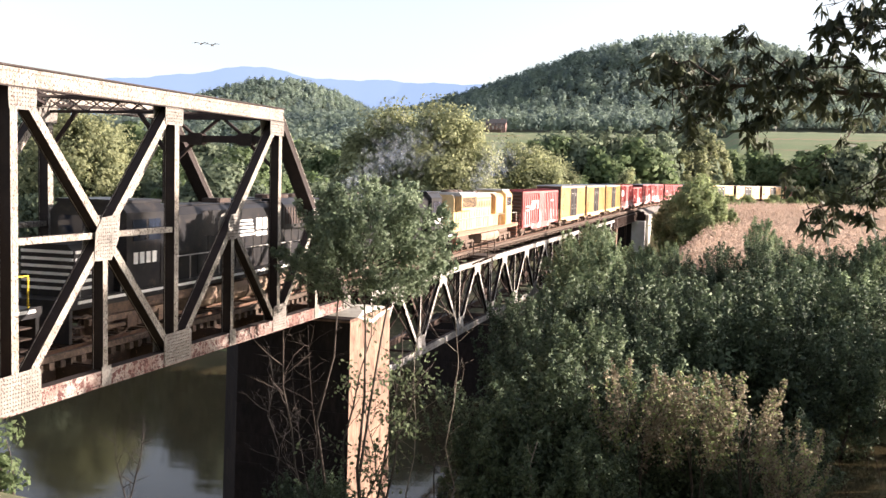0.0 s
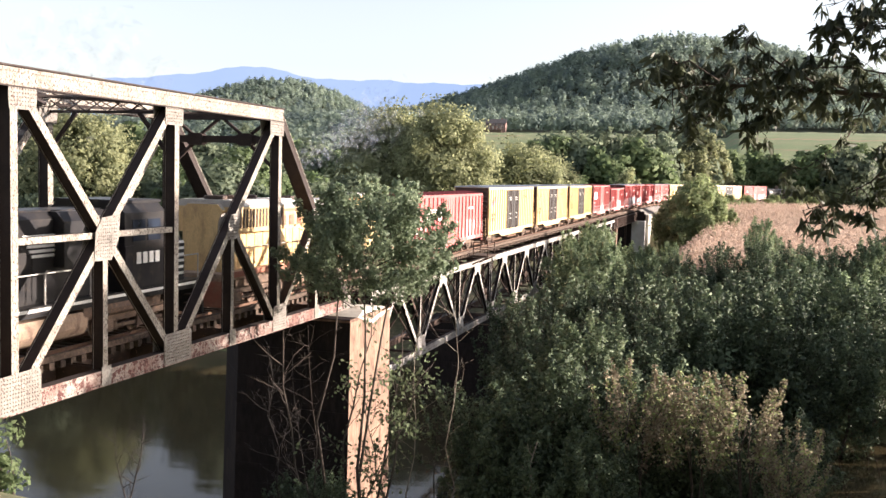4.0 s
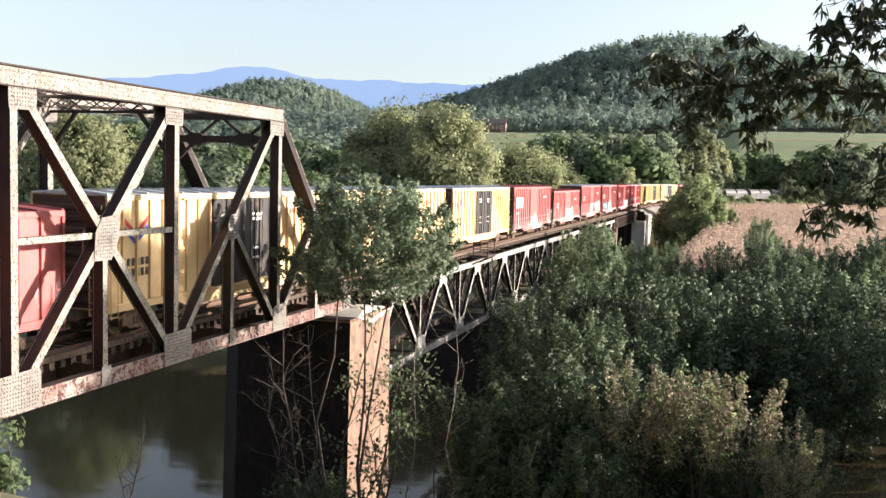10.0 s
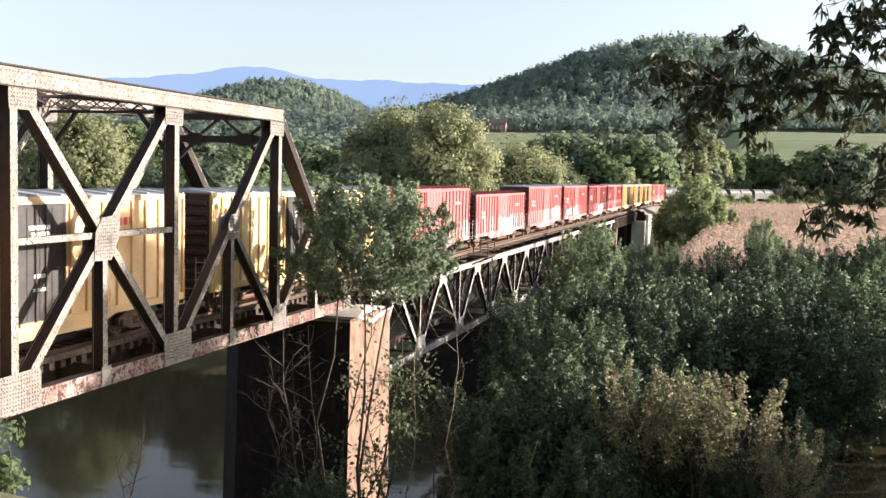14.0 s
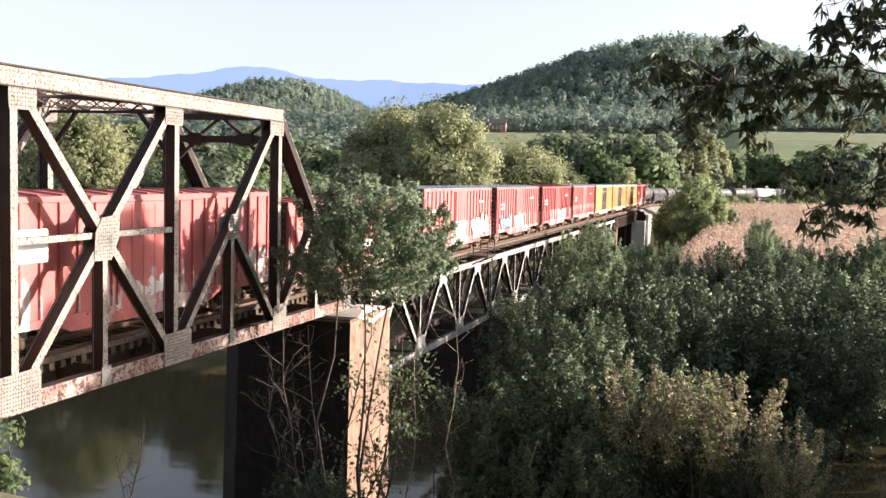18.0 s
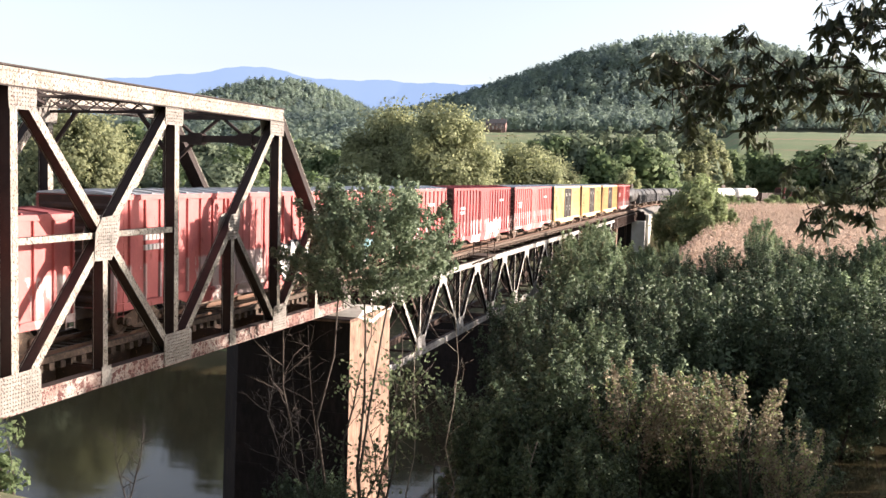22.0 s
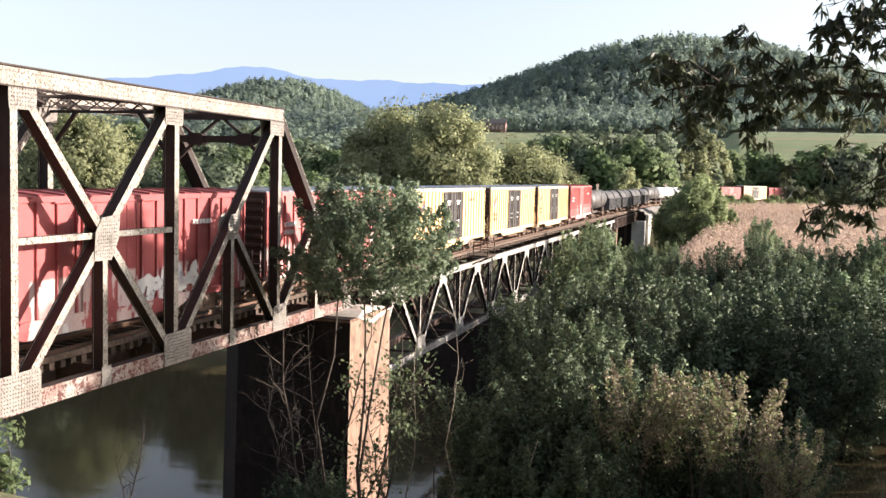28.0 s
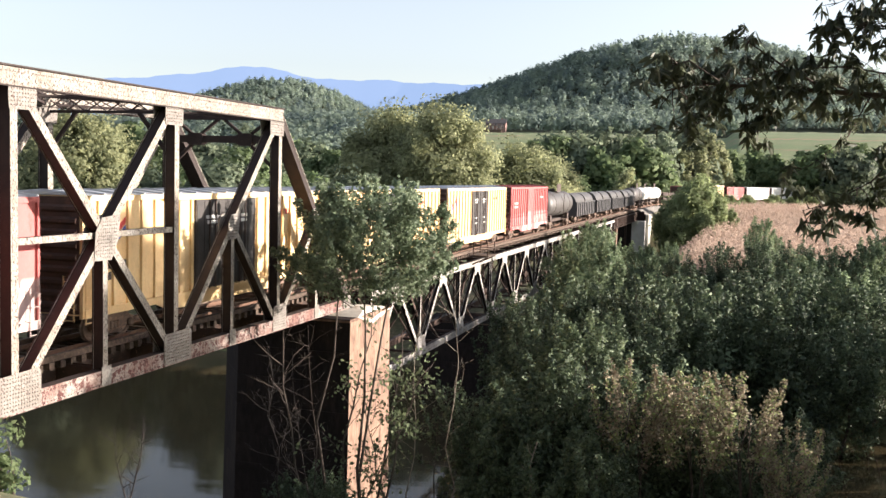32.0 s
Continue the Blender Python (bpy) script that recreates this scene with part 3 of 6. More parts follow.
def deck_truss(y0, panels):
    span = thing("deck_truss", "pale painted steel deck truss with triangular web under the track", "bridge span", "deck spans", kind="structure")
    y1 = y0 + panels * DSTEP
    for X in DX:
        # far truss takes the brown steel, which puts its shade into the colour
        STEEL_SIDE = STEEL_PALE if X == DX[0] else STEEL_RUST_SHADE
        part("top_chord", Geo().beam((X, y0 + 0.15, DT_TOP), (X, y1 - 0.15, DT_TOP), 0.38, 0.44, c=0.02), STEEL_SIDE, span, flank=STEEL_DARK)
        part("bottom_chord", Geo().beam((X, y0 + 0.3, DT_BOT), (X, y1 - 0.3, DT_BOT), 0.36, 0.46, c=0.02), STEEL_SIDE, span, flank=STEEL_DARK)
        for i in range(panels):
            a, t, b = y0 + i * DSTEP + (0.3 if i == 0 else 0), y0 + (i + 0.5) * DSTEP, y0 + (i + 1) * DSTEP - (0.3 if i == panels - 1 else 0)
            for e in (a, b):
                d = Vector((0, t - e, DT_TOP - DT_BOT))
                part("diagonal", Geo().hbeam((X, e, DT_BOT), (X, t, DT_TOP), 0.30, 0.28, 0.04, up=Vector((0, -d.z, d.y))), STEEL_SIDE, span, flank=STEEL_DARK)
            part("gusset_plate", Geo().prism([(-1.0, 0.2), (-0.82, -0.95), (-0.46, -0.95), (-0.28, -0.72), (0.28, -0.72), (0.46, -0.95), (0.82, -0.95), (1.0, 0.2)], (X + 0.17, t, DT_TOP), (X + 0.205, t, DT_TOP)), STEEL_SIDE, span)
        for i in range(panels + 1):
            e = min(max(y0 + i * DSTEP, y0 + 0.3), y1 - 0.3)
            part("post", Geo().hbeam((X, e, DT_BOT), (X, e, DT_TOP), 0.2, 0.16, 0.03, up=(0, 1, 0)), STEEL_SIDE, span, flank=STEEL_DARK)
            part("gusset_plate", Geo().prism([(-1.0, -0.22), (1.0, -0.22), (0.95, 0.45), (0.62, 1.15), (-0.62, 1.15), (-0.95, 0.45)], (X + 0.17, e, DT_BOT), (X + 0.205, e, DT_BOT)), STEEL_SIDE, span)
    for i in range(2 * panels + 1):
        e = min(max(y0 + i * DSTEP / 2, y0 + 0.3), y1 - 0.3)
        part("cross_strut", Geo().beam((DX[0], e, DT_BOT), (DX[1], e, DT_BOT), 0.15, 0.15), STEEL_RUST_SHADE, span)
        part("cross_strut", Geo().beam((DX[0], e, DT_TOP - 0.1), (DX[1], e, DT_TOP - 0.1), 0.2, 0.25), STEEL_RUST_SHADE, span)
        part("sway_brace", Geo().beam((DX[0], e, DT_BOT + 0.1), (DX[1], e, DT_TOP - 0.2), 0.1, 0.1).beam((DX[1], e, DT_BOT + 0.1), (DX[0], e, DT_TOP - 0.2), 0.1, 0.1), STEEL_RUST_SHADE, span)
    return span


deck_truss(52.4, 3)
deck_truss(81.2, 5)
deck_truss(129.2, 4)
gir = thing("plate_girder_span", "dark rusty riveted plate girder span", "bridge span", "deck spans", kind="structure")
for X in DX:
    part("girder", Geo().hbeam((X, 168.6, -1.55), (X, 206.6, -1.55), 1.7, 0.42, 0.05, up=(1, 0, 0)), STEEL_RUST_SHADE, gir)
    for i in range(20):
        part("stiffener", Geo().box(X - 0.17, X + 0.17, 169.2 + i * 1.94, 169.28 + i * 1.94, -2.35, -0.75), STEEL_RUST_SHADE, gir)
for i in range(9):
    part("cross_frame", Geo().beam((DX[0], 170 + i * 4.5, -1.2), (DX[1], 170 + i * 4.5, -2.2), 0.1, 0.1).beam((DX[1], 170 + i * 4.5, -1.2), (DX[0], 170 + i * 4.5, -2.2), 0.1, 0.1), STEEL_RUST_SHADE, gir)


PIER_TAN = surface("sunlit_tan_pier_concrete", (0.33, 0.215, 0.155), (0.25, 0.155, 0.11), 1.1, 0.92, patch=(0.13, 0.075, 0.055), patch_scale=1.5, patch_cut=0.585, patch_soft=0.07, fine=0.45, bump=0.6, bump_scale=9, stretch=(1, 1, 0.3))


NEWCONC = surface("new_white_concrete", (0.78, 0.77, 0.74), (0.68, 0.66, 0.62), 0.7, 0.85, fine=0.15)
# Dark concrete: shade painted onto pier faces away from the sun; also old walls.
DARK_CONC = surface("shade_and_old_wall_concrete", (0.040, 0.031, 0.029), (0.030, 0.025, 0.024), 0.5, 0.9, patch=(0.060, 0.045, 0.038), patch_scale=0.7, patch_cut=0.6, patch_soft=0.1, fine=0.3, bump=0.4, bump_scale=9, stretch=(1, 1, 0.3), spec=0.04)


def pier(label, x0, x1, y0, y1, z0, z1, mat, step=None, tail=0.0, coping=False):
    """A battered concrete pier with board-marked lifts, a thin cap, a pointed tail and an optional lower seat on its far side."""
    ob = thing("bridge_pier", label, "bridge pier", "bridge piers", kind="structure")
    lifts = max(3, int((z1 - z0) / 1.5))
    b, ymid = 0.02 * (z1 - z0), (y0 + y1) / 2

    def ring(e, z):
        return [(x0 - e * 0.3, y0 - e, z), (x1 + e * 0.3, y0 - e, z), (x1 + e * 0.3, y1 + e, z), (x0 - e * 0.3, y1 + e, z), (x0 - e - tail, ymid, z)]
    for i in range(lifts):
        za, zb = z0 + (z1 - z0) * i / lifts, z0 + (z1 - z0) * (i + 1) / lifts
        ea, eb = b * (1 - i / lifts), b * (1 - (i + 1) / lifts)
        gap = 0.02
        pts = ring(ea - gap, za) + ring(ea, za + gap) + ring(eb, zb - gap) + ring(eb - gap, zb)
        f = [(4, 3, 2, 1, 0), (15, 16, 17, 18, 19)]
        for k in range(3):
            f += [(k * 5 + j, k * 5 + (j + 1) % 5, k * 5 + 5 + (j + 1) % 5, k * 5 + 5 + j) for j in range(5)]
        lift = part("lift", Geo().poly(pts, f), mat, ob)
        # faces turned from the sun get the shade-dark concrete
        lift.data.materials.append(DARK_CONC)
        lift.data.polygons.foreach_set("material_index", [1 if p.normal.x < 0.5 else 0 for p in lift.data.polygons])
    cap = part("cap", Geo().poly(ring(0.06, z1) + ring(0.08, z1 + 0.10) + ring(0.0, z1 + 0.15), [(4, 3, 2, 1, 0), (10, 11, 12, 13, 14)] + [(k + j, k + (j + 1) % 5, k + 5 + (j + 1) % 5, k + 5 + j) for k in (0, 5) for j in range(5)]), mat, ob, "thin weathered cap")
    cap.data.materials.append(DARK_CONC)
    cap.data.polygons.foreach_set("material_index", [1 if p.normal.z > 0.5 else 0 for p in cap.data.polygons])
    if coping:
        z = z1 + 0.152
        part("coping", Geo().poly([(x1 - 1.6, y0 + 0.9, z), (x1 + 0.05, y0 + 0.9, z), (x1 + 0.06, y1 - 0.02, z - 0.12), (x1 - 1.6, y1 - 0.02, z), (x1 - 1.5, ymid - 0.2, z + 0.34), (x1 - 0.25, ymid - 0.2, z + 0.30), (x1 + 0.07, ymid + 0.1, z - 0.55), (x1 - 0.3, y1 - 0.4, z + 0.05)],
                              [(0, 1, 5, 4), (1, 6, 5), (5, 6, 2, 7), (4, 5, 7, 3), (3, 7, 2), (0, 4, 3)]), CONCRETE, ob, "broken pale sloping coping stone")
    if step:
        ya, yb, zs = step
        part("seat", Geo().box(x0 + 1.4, x1 - 1.75, ya, yb, z0, zs), mat, ob)
    return ob


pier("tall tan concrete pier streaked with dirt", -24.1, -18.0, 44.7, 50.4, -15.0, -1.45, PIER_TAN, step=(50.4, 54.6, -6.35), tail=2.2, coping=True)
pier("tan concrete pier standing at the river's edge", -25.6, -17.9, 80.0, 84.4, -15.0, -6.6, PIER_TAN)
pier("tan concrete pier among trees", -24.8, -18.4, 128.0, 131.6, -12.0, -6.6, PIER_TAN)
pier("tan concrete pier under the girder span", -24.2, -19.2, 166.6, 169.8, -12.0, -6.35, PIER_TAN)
part("pedestal", Geo().box(-23.6, -19.6, 168.4, 169.6, -6.1, -2.42), PIER_TAN, [o for o in scene.objects if o.name.startswith("bridge_pier")][-1])
ab = thing("abutment", "pale concrete bridge abutment with a wing wall", "abutment", kind="structure")
part("breast_wall", Geo().box(-24.6, -20.9, 206.3, 209.0, -12.0, -2.45), DARK_CONC, ab, "old dark wall")
part("repair_block", Geo().box(-20.9, -18.2, 205.6, 209.0, -12.0, -2.45), NEWCONC, ab, "newer white concrete block")
part("back_wall", Geo().box(-24.6, -18.7, 207.4, 209.0, -2.45, -0.55), DARK_CONC, ab)
part("wing_wall", Geo().box(-18.2, -17.6, 206.6, 216.0, -12.0, -1.2), CONCRETE, ab)
part("steel_column", Geo().hbeam((-20.9, 194.0, -11.0), (-20.9, 194.0, -2.4), 0.4, 0.4, 0.04, up=(0, 1, 0)), STEEL_RUST_SHADE, ab)
part("steel_column", Geo().hbeam((-22.6, 194.0, -11.0), (-22.6, 194.0, -2.4), 0.4, 0.4, 0.04, up=(0, 1, 0)), STEEL_RUST_SHADE, ab)
ab = thing("abutment", "pale concrete abutment on the near river bank", "abutment", kind="structure")
part("breast_wall", Geo().box(-26.0, -17.2, 2.8, 6.9, -14.0, -1.25), CONCRETE, ab)

# ---- track ----
trk = thing("railway_track", "single railway track with rusty rails on timber ties", "railway track", kind="structure")
steps = [-60.0, Y_CURVE] + [Y_CURVE + 5 * i for i in range(1, 60)]
for side in (-0.7175, 0.7175):
    for a, b in zip(steps, steps[1:]):
        (ax, ay, ah), (bx, by, bh) = track_at(a), track_at(b)
        p = Vector((ax + side * math.cos(ah), ay - side * math.sin(ah), 0))
        q = Vector((bx + side * math.cos(bh), by - side * math.sin(bh), 0))
        part("rail", Geo().prism([(-0.07, -0.172), (0.07, -0.172), (0.07, -0.155), (0.012, -0.13), (0.012, -0.045), (0.036, -0.035), (0.036, 0), (-0.036, 0), (-0.036, -0.035), (-0.012, -0.045), (-0.012, -0.13), (-0.07, -0.155)], p, q), RAIL, trk)
for x in (TX - 1.36, TX + 1.36):
    for i in range(24):
        part("guard_timber", Geo().beam((x, 6.0 + i * 8.4, -0.07), (x, 14.36 + i * 8.4, -0.07), 0.2, 0.2), TIMBER, trk)
tie_mesh = Geo().beam((-1.5, 0, -0.29), (1.5, 0, -0.29), 0.24, 0.23, up=(0, 0, 1)).mesh("tie", TIMBER)
for i in range(300):
    y = 6.6 + i * 0.52
    part("tie", tie_mesh, TIMBER, trk, at=Matrix.Translation((TX, y, 0)))
g = Geo()
for i in range(85):
    y = 162.6 + i * 0.52
    g.beam((TX - 1.5, y, -0.29), (TX + 1.5, y, -0.29), 0.24, 0.23)
for i in range(130):
    x, y, h = track_at(209.0 + i * 0.6)
    d = Vector((math.cos(h), -math.sin(h), 0)) * 1.3
    g.beam(Vector((x, y, -0.27)) - d, Vector((x, y, -0.27)) + d, 0.24, 0.2)
tagged(part("tie_rows", g, TIMBER, trk), kind="stuff")
g = Geo()
rows = [track_at(207.5 + 4 * i) for i in range(75)]
prof = [(-3.4, -1.25), (-1.9, -0.24), (1.9, -0.24), (3.4, -1.25)]
pts = [(x + a * math.cos(h), y - a * math.sin(h), z) for x, y, h in rows for a, z in prof]
g.poly(pts, [(4 * i + j, 4 * i + j + 1, 4 * i + j + 5, 4 * i + j + 4) for i in range(74) for j in range(3)])
part("ballast", g, BALLAST, trk)
# small refuge platform beside the deck
ref = thing("refuge_platform", "small rusty refuge platform with railings beside the track", "platform")
part("deck", Geo().box(TX + 1.5, TX + 3.0, 74.6, 77.0, -0.42, -0.30), TIMBER, ref)
for y in (74.7, 76.9):
    part("bracket", Geo().beam((TX + 1.55, y, -1.1), (TX + 2.9, y, -0.45), 0.1, 0.1), STEEL_RUST_SHADE, ref)
    for x in (TX + 1.75, TX + 2.9):
        part("post", Geo().beam((x, y, -0.3), (x, y, 0.75), 0.07, 0.07, up=(0, 1, 0)), STEEL_RUST_SHADE, ref)
for z in (0.2, 0.72):
    part("rail", Geo().beam((TX + 2.9, 74.7, z), (TX + 2.9, 76.9, z), 0.06, 0.06), STEEL_RUST_SHADE, ref)
    for y in (74.7, 76.9):
        part("rail", Geo().beam((TX + 1.75, y, z), (TX + 2.9, y, z), 0.06, 0.06), STEEL_RUST_SHADE, ref)
# ---- the train ----
TRUCK = surface("dusty_truck_castings", (0.19, 0.125, 0.09), (0.11, 0.078, 0.06), 4, 0.8, patch=(0.27, 0.17, 0.115), patch_scale=6, patch_cut=0.6, fine=0.3)
UNDER = surface("dark_underframe_steel", (0.10, 0.065, 0.05), (0.055, 0.04, 0.035), 3, 0.8, fine=0.3)
WHEEL = surface("worn_wheel_steel", (0.22, 0.15, 0.11), (0.12, 0.085, 0.07), 6, 0.5, metal=0.5)
GALV = surface("galvanized_roof_sheet", (0.62, 0.63, 0.65), (0.48, 0.49, 0.52), 0.8, 0.45, metal=0.3, fine=0.15)
# brown for car ends, darkened to hold the shade between cars
END_SHADE = surface("shade_brown_car_end", (0.12, 0.062, 0.046), (0.065, 0.04, 0.034), 1.2, 0.85, patch=(0.19, 0.09, 0.06), patch_scale=2.0, patch_cut=0.64, patch_soft=0.08, fine=0.3)
WHITE = surface("white_paint", (0.80, 0.79, 0.76), (0.70, 0.68, 0.64), 3, 0.6)
BLACKDOOR = surface("black_plug_door_paint", (0.045, 0.04, 0.04), (0.075, 0.065, 0.06), 2, 0.55, patch=(0.16, 0.12, 0.10), patch_scale=2.5, patch_cut=0.66, fine=0.3)
YELLOW = surface("faded_yellow_boxcar_paint", (0.84, 0.635, 0.345), (0.80, 0.545, 0.265), 0.7, 0.55, patch=(0.62, 0.38, 0.15), patch_scale=2.2, patch_cut=0.66, fine=0.18, stretch=(1, 1, 0.3), by_thing=True, per_object=0.08, tint_by=0.022)
RED = surface("oxide_red_boxcar_paint", (0.53, 0.158, 0.148), (0.45, 0.125, 0.118), 0.8, 0.6, patch=(0.25, 0.06, 0.045), patch_scale=2.2, patch_cut=0.64, fine=0.2, stretch=(1, 1, 0.3), low=(1.1, (0.80, 0.74, 0.72), 2.4), by_thing=True, per_object=0.10)
BROWN_RED = surface("dark_red_boxcar_paint", (0.38, 0.088, 0.088), (0.31, 0.070, 0.070), 0.8, 0.6, patch=(0.16, 0.05, 0.04), patch_scale=2.2, patch_cut=0.62, fine=0.2, stretch=(1, 1, 0.3), low=(1.1, (0.78, 0.72, 0.70), 2.2), by_thing=True, per_object=0.10)
WHITECAR = surface("dull_white_boxcar_paint", (0.74, 0.73, 0.70), (0.62, 0.60, 0.57), 0.8, 0.6, fine=0.2)
LOCO_BLACK = surface("sooty_black_locomotive_paint", (0.018, 0.018, 0.022), (0.034, 0.031, 0.030), 1.2, 0.40, patch=(0.075, 0.058, 0.047), patch_scale=2.0, patch_cut=0.63, patch_soft=0.1, fine=0.2, spec=0.25)
LOCO_YELLOW = surface("armour_yellow_locomotive_paint", (0.80, 0.58, 0.29), (0.72, 0.48, 0.22), 1.0, 0.5, patch=(0.44, 0.28, 0.15), patch_scale=1.6, patch_cut=0.57, patch_soft=0.12, fine=0.25, stretch=(1, 1, 0.35))
LOCO_GREY = surface("dusty_grey_locomotive_paint", (0.58, 0.55, 0.52), (0.42, 0.39, 0.36), 1.0, 0.5, fine=0.2)
LOCO_DUST = surface("tan_road_dust_on_steel", (0.46, 0.33, 0.24), (0.34, 0.24, 0.175), 1.2, 0.85, patch=(0.20, 0.13, 0.10), patch_scale=1.8, patch_cut=0.58, patch_soft=0.08, fine=0.3, stretch=(1, 1, 0.4))
LOCO_RED = surface("faded_red_sill_stripe", (0.42, 0.14, 0.09), (0.36, 0.17, 0.11), 2, 0.6, fine=0.3)
TANKGREY = surface("sooty_grey_tank_paint", (0.115, 0.105, 0.10), (0.07, 0.065, 0.06), 0.8, 0.5, patch=(0.06, 0.05, 0.045), patch_scale=0.9, patch_cut=0.58, patch_soft=0.1, fine=0.2, stretch=(1, 1.6, 0.4))
TANKWHITE = surface("white_tank_paint", (0.78, 0.76, 0.72), (0.64, 0.62, 0.58), 0.8, 0.45, patch=(0.35, 0.28, 0.22), patch_scale=0.9, patch_cut=0.64, patch_soft=0.1, stretch=(1, 1.6, 0.4))
COVER = surface("dark_coil_cover", (0.05, 0.05, 0.053), (0.085, 0.08, 0.08), 0.7, 0.45, fine=0.2)
GLASS = surface("dark_cab_glass", (0.02, 0.025, 0.04), (0.03, 0.04, 0.06), 1, 0.06, spec=0.6)
YELLOWRAIL = surface("yellow_handrail", (0.75, 0.55, 0.04), (0.70, 0.50, 0.04), 2, 0.5)

wheel_g = Geo()
for s in (-1, 1):
    prof = [(0.66, 0.05), (0.66, 0.47), (0.69, 0.48), (0.70, 0.455), (0.80, 0.45), (0.80, 0.38), (0.745, 0.34), (0.745, 0.14), (0.82, 0.13), (0.82, 0.05)]
    wheel_g.lathe([(s * a, r) for a, r in prof], "x", (0, 0, 0), 18)
wheel_g.lathe([(-0.95, 0.07), (0.95, 0.07)], "x", (0, 0, 0), 8)
WHEELSET = wheel_g.mesh("wheelset", WHEEL)


def sideframe(base):
    h = base / 2
    outline = [(-h - 0.24, 0.64), (-0.5, 0.88), (0.5, 0.88), (h + 0.24, 0.64), (h + 0.24, 0.40), (h - 0.16, 0.38), (0.42, 0.2), (-0.42, 0.2), (-h + 0.16, 0.38), (-h - 0.24, 0.40)]
    return Geo().poly([(x, y, z) for x in (-0.08, 0.08) for y, z in outline], [tuple(range(9, -1, -1)), tuple(range(10, 20))] + [(i, (i + 1) % 10, 10 + (i + 1) % 10, 10 + i) for i in range(10)])


SIDEFRAME = sideframe(1.75).mesh("sideframe", TRUCK)
SPRING = Geo().lathe([(0.30, 0.07), (0.34, 0.085), (0.50, 0.085), (0.56, 0.07)], "z", (0, 0, 0.05), 8).mesh("spring", TRUCK)
JOURNAL = Geo().lathe([(-0.12, 0.17), (0.08, 0.16), (0.12, 0.11)], "x", (0, 0, 0), 10).mesh("journal_box", TRUCK)
BOLSTER = Geo().beam((-1.0, 0, 0.55), (1.0, 0, 0.55), 0.35, 0.30).mesh("truck", TRUCK)


def add_truck(car, y):
    tr = part("truck", BOLSTER, None, car, "dusty cast steel truck", at=Matrix.Translation((0, y, 0)))
    for s in (-0.99, 0.99):
        part("sideframe", SIDEFRAME, None, tr, at=Matrix.Translation((s, 0, 0)))
        for dy in (-0.18, 0.0, 0.18):
            part("spring", SPRING, None, tr, at=Matrix.Translation((s * 1.07, dy, 0)))
        for dy in (-0.875, 0.875):
            part("journal_box", JOURNAL, None, tr, at=Matrix.Translation((s * 1.08, dy, 0.47)))
    for dy in (-0.875, 0.875):
        part("wheelset", WHEELSET, None, tr, at=Matrix.Translation((0, dy, 0.455)))
    return tr


def couplers(car, L):
    for s in (-1, 1):
        part("coupler", Geo().beam((0, s * (L / 2 - 1.3), 0.84), (0, s * (L / 2 - 0.25), 0.84), 0.16, 0.18).box(-0.16, 0.16, min(s * (L / 2 - 0.3), s * (L / 2 - 0.02)), max(s * (L / 2 - 0.3), s * (L / 2 - 0.02)), 0.7, 0.98), UNDER, car)


def ladder(car, x, y, z0, z1, mat, facing="x"):
    g = Geo()
    for d in (-0.2, 0.2):
        g.beam((x, y + d, z0), (x, y + d, z1), 0.035, 0.035, up=(0, 1, 0)) if facing == "x" else g.beam((x + d, y, z0), (x + d, y, z1), 0.035, 0.035, up=(0, 1, 0))
    n = int((z1 - z0) / 0.42)
    for i in range(n + 1):
        z = z0 + 0.05 + i * 0.42
        g.beam((x, y - 0.2, z), (x, y + 0.2, z), 0.03, 0.03) if facing == "x" else g.beam((x - 0.2, y, z), (x + 0.2, y, z), 0.03, 0.03)
    part("ladder", g, mat, car)


def split(name, geo, material, parent):
    """Every box that a geometry collected (8 corners, 6 faces) as a part of its own."""
    for i in range(0, len(geo.v), 8):
        part(name, Geo().poly(geo.v[i:i + 8], [tuple(k - i for k in f) for f in geo.f[i // 8 * 6:i // 8 * 6 + 6]]), material, parent)


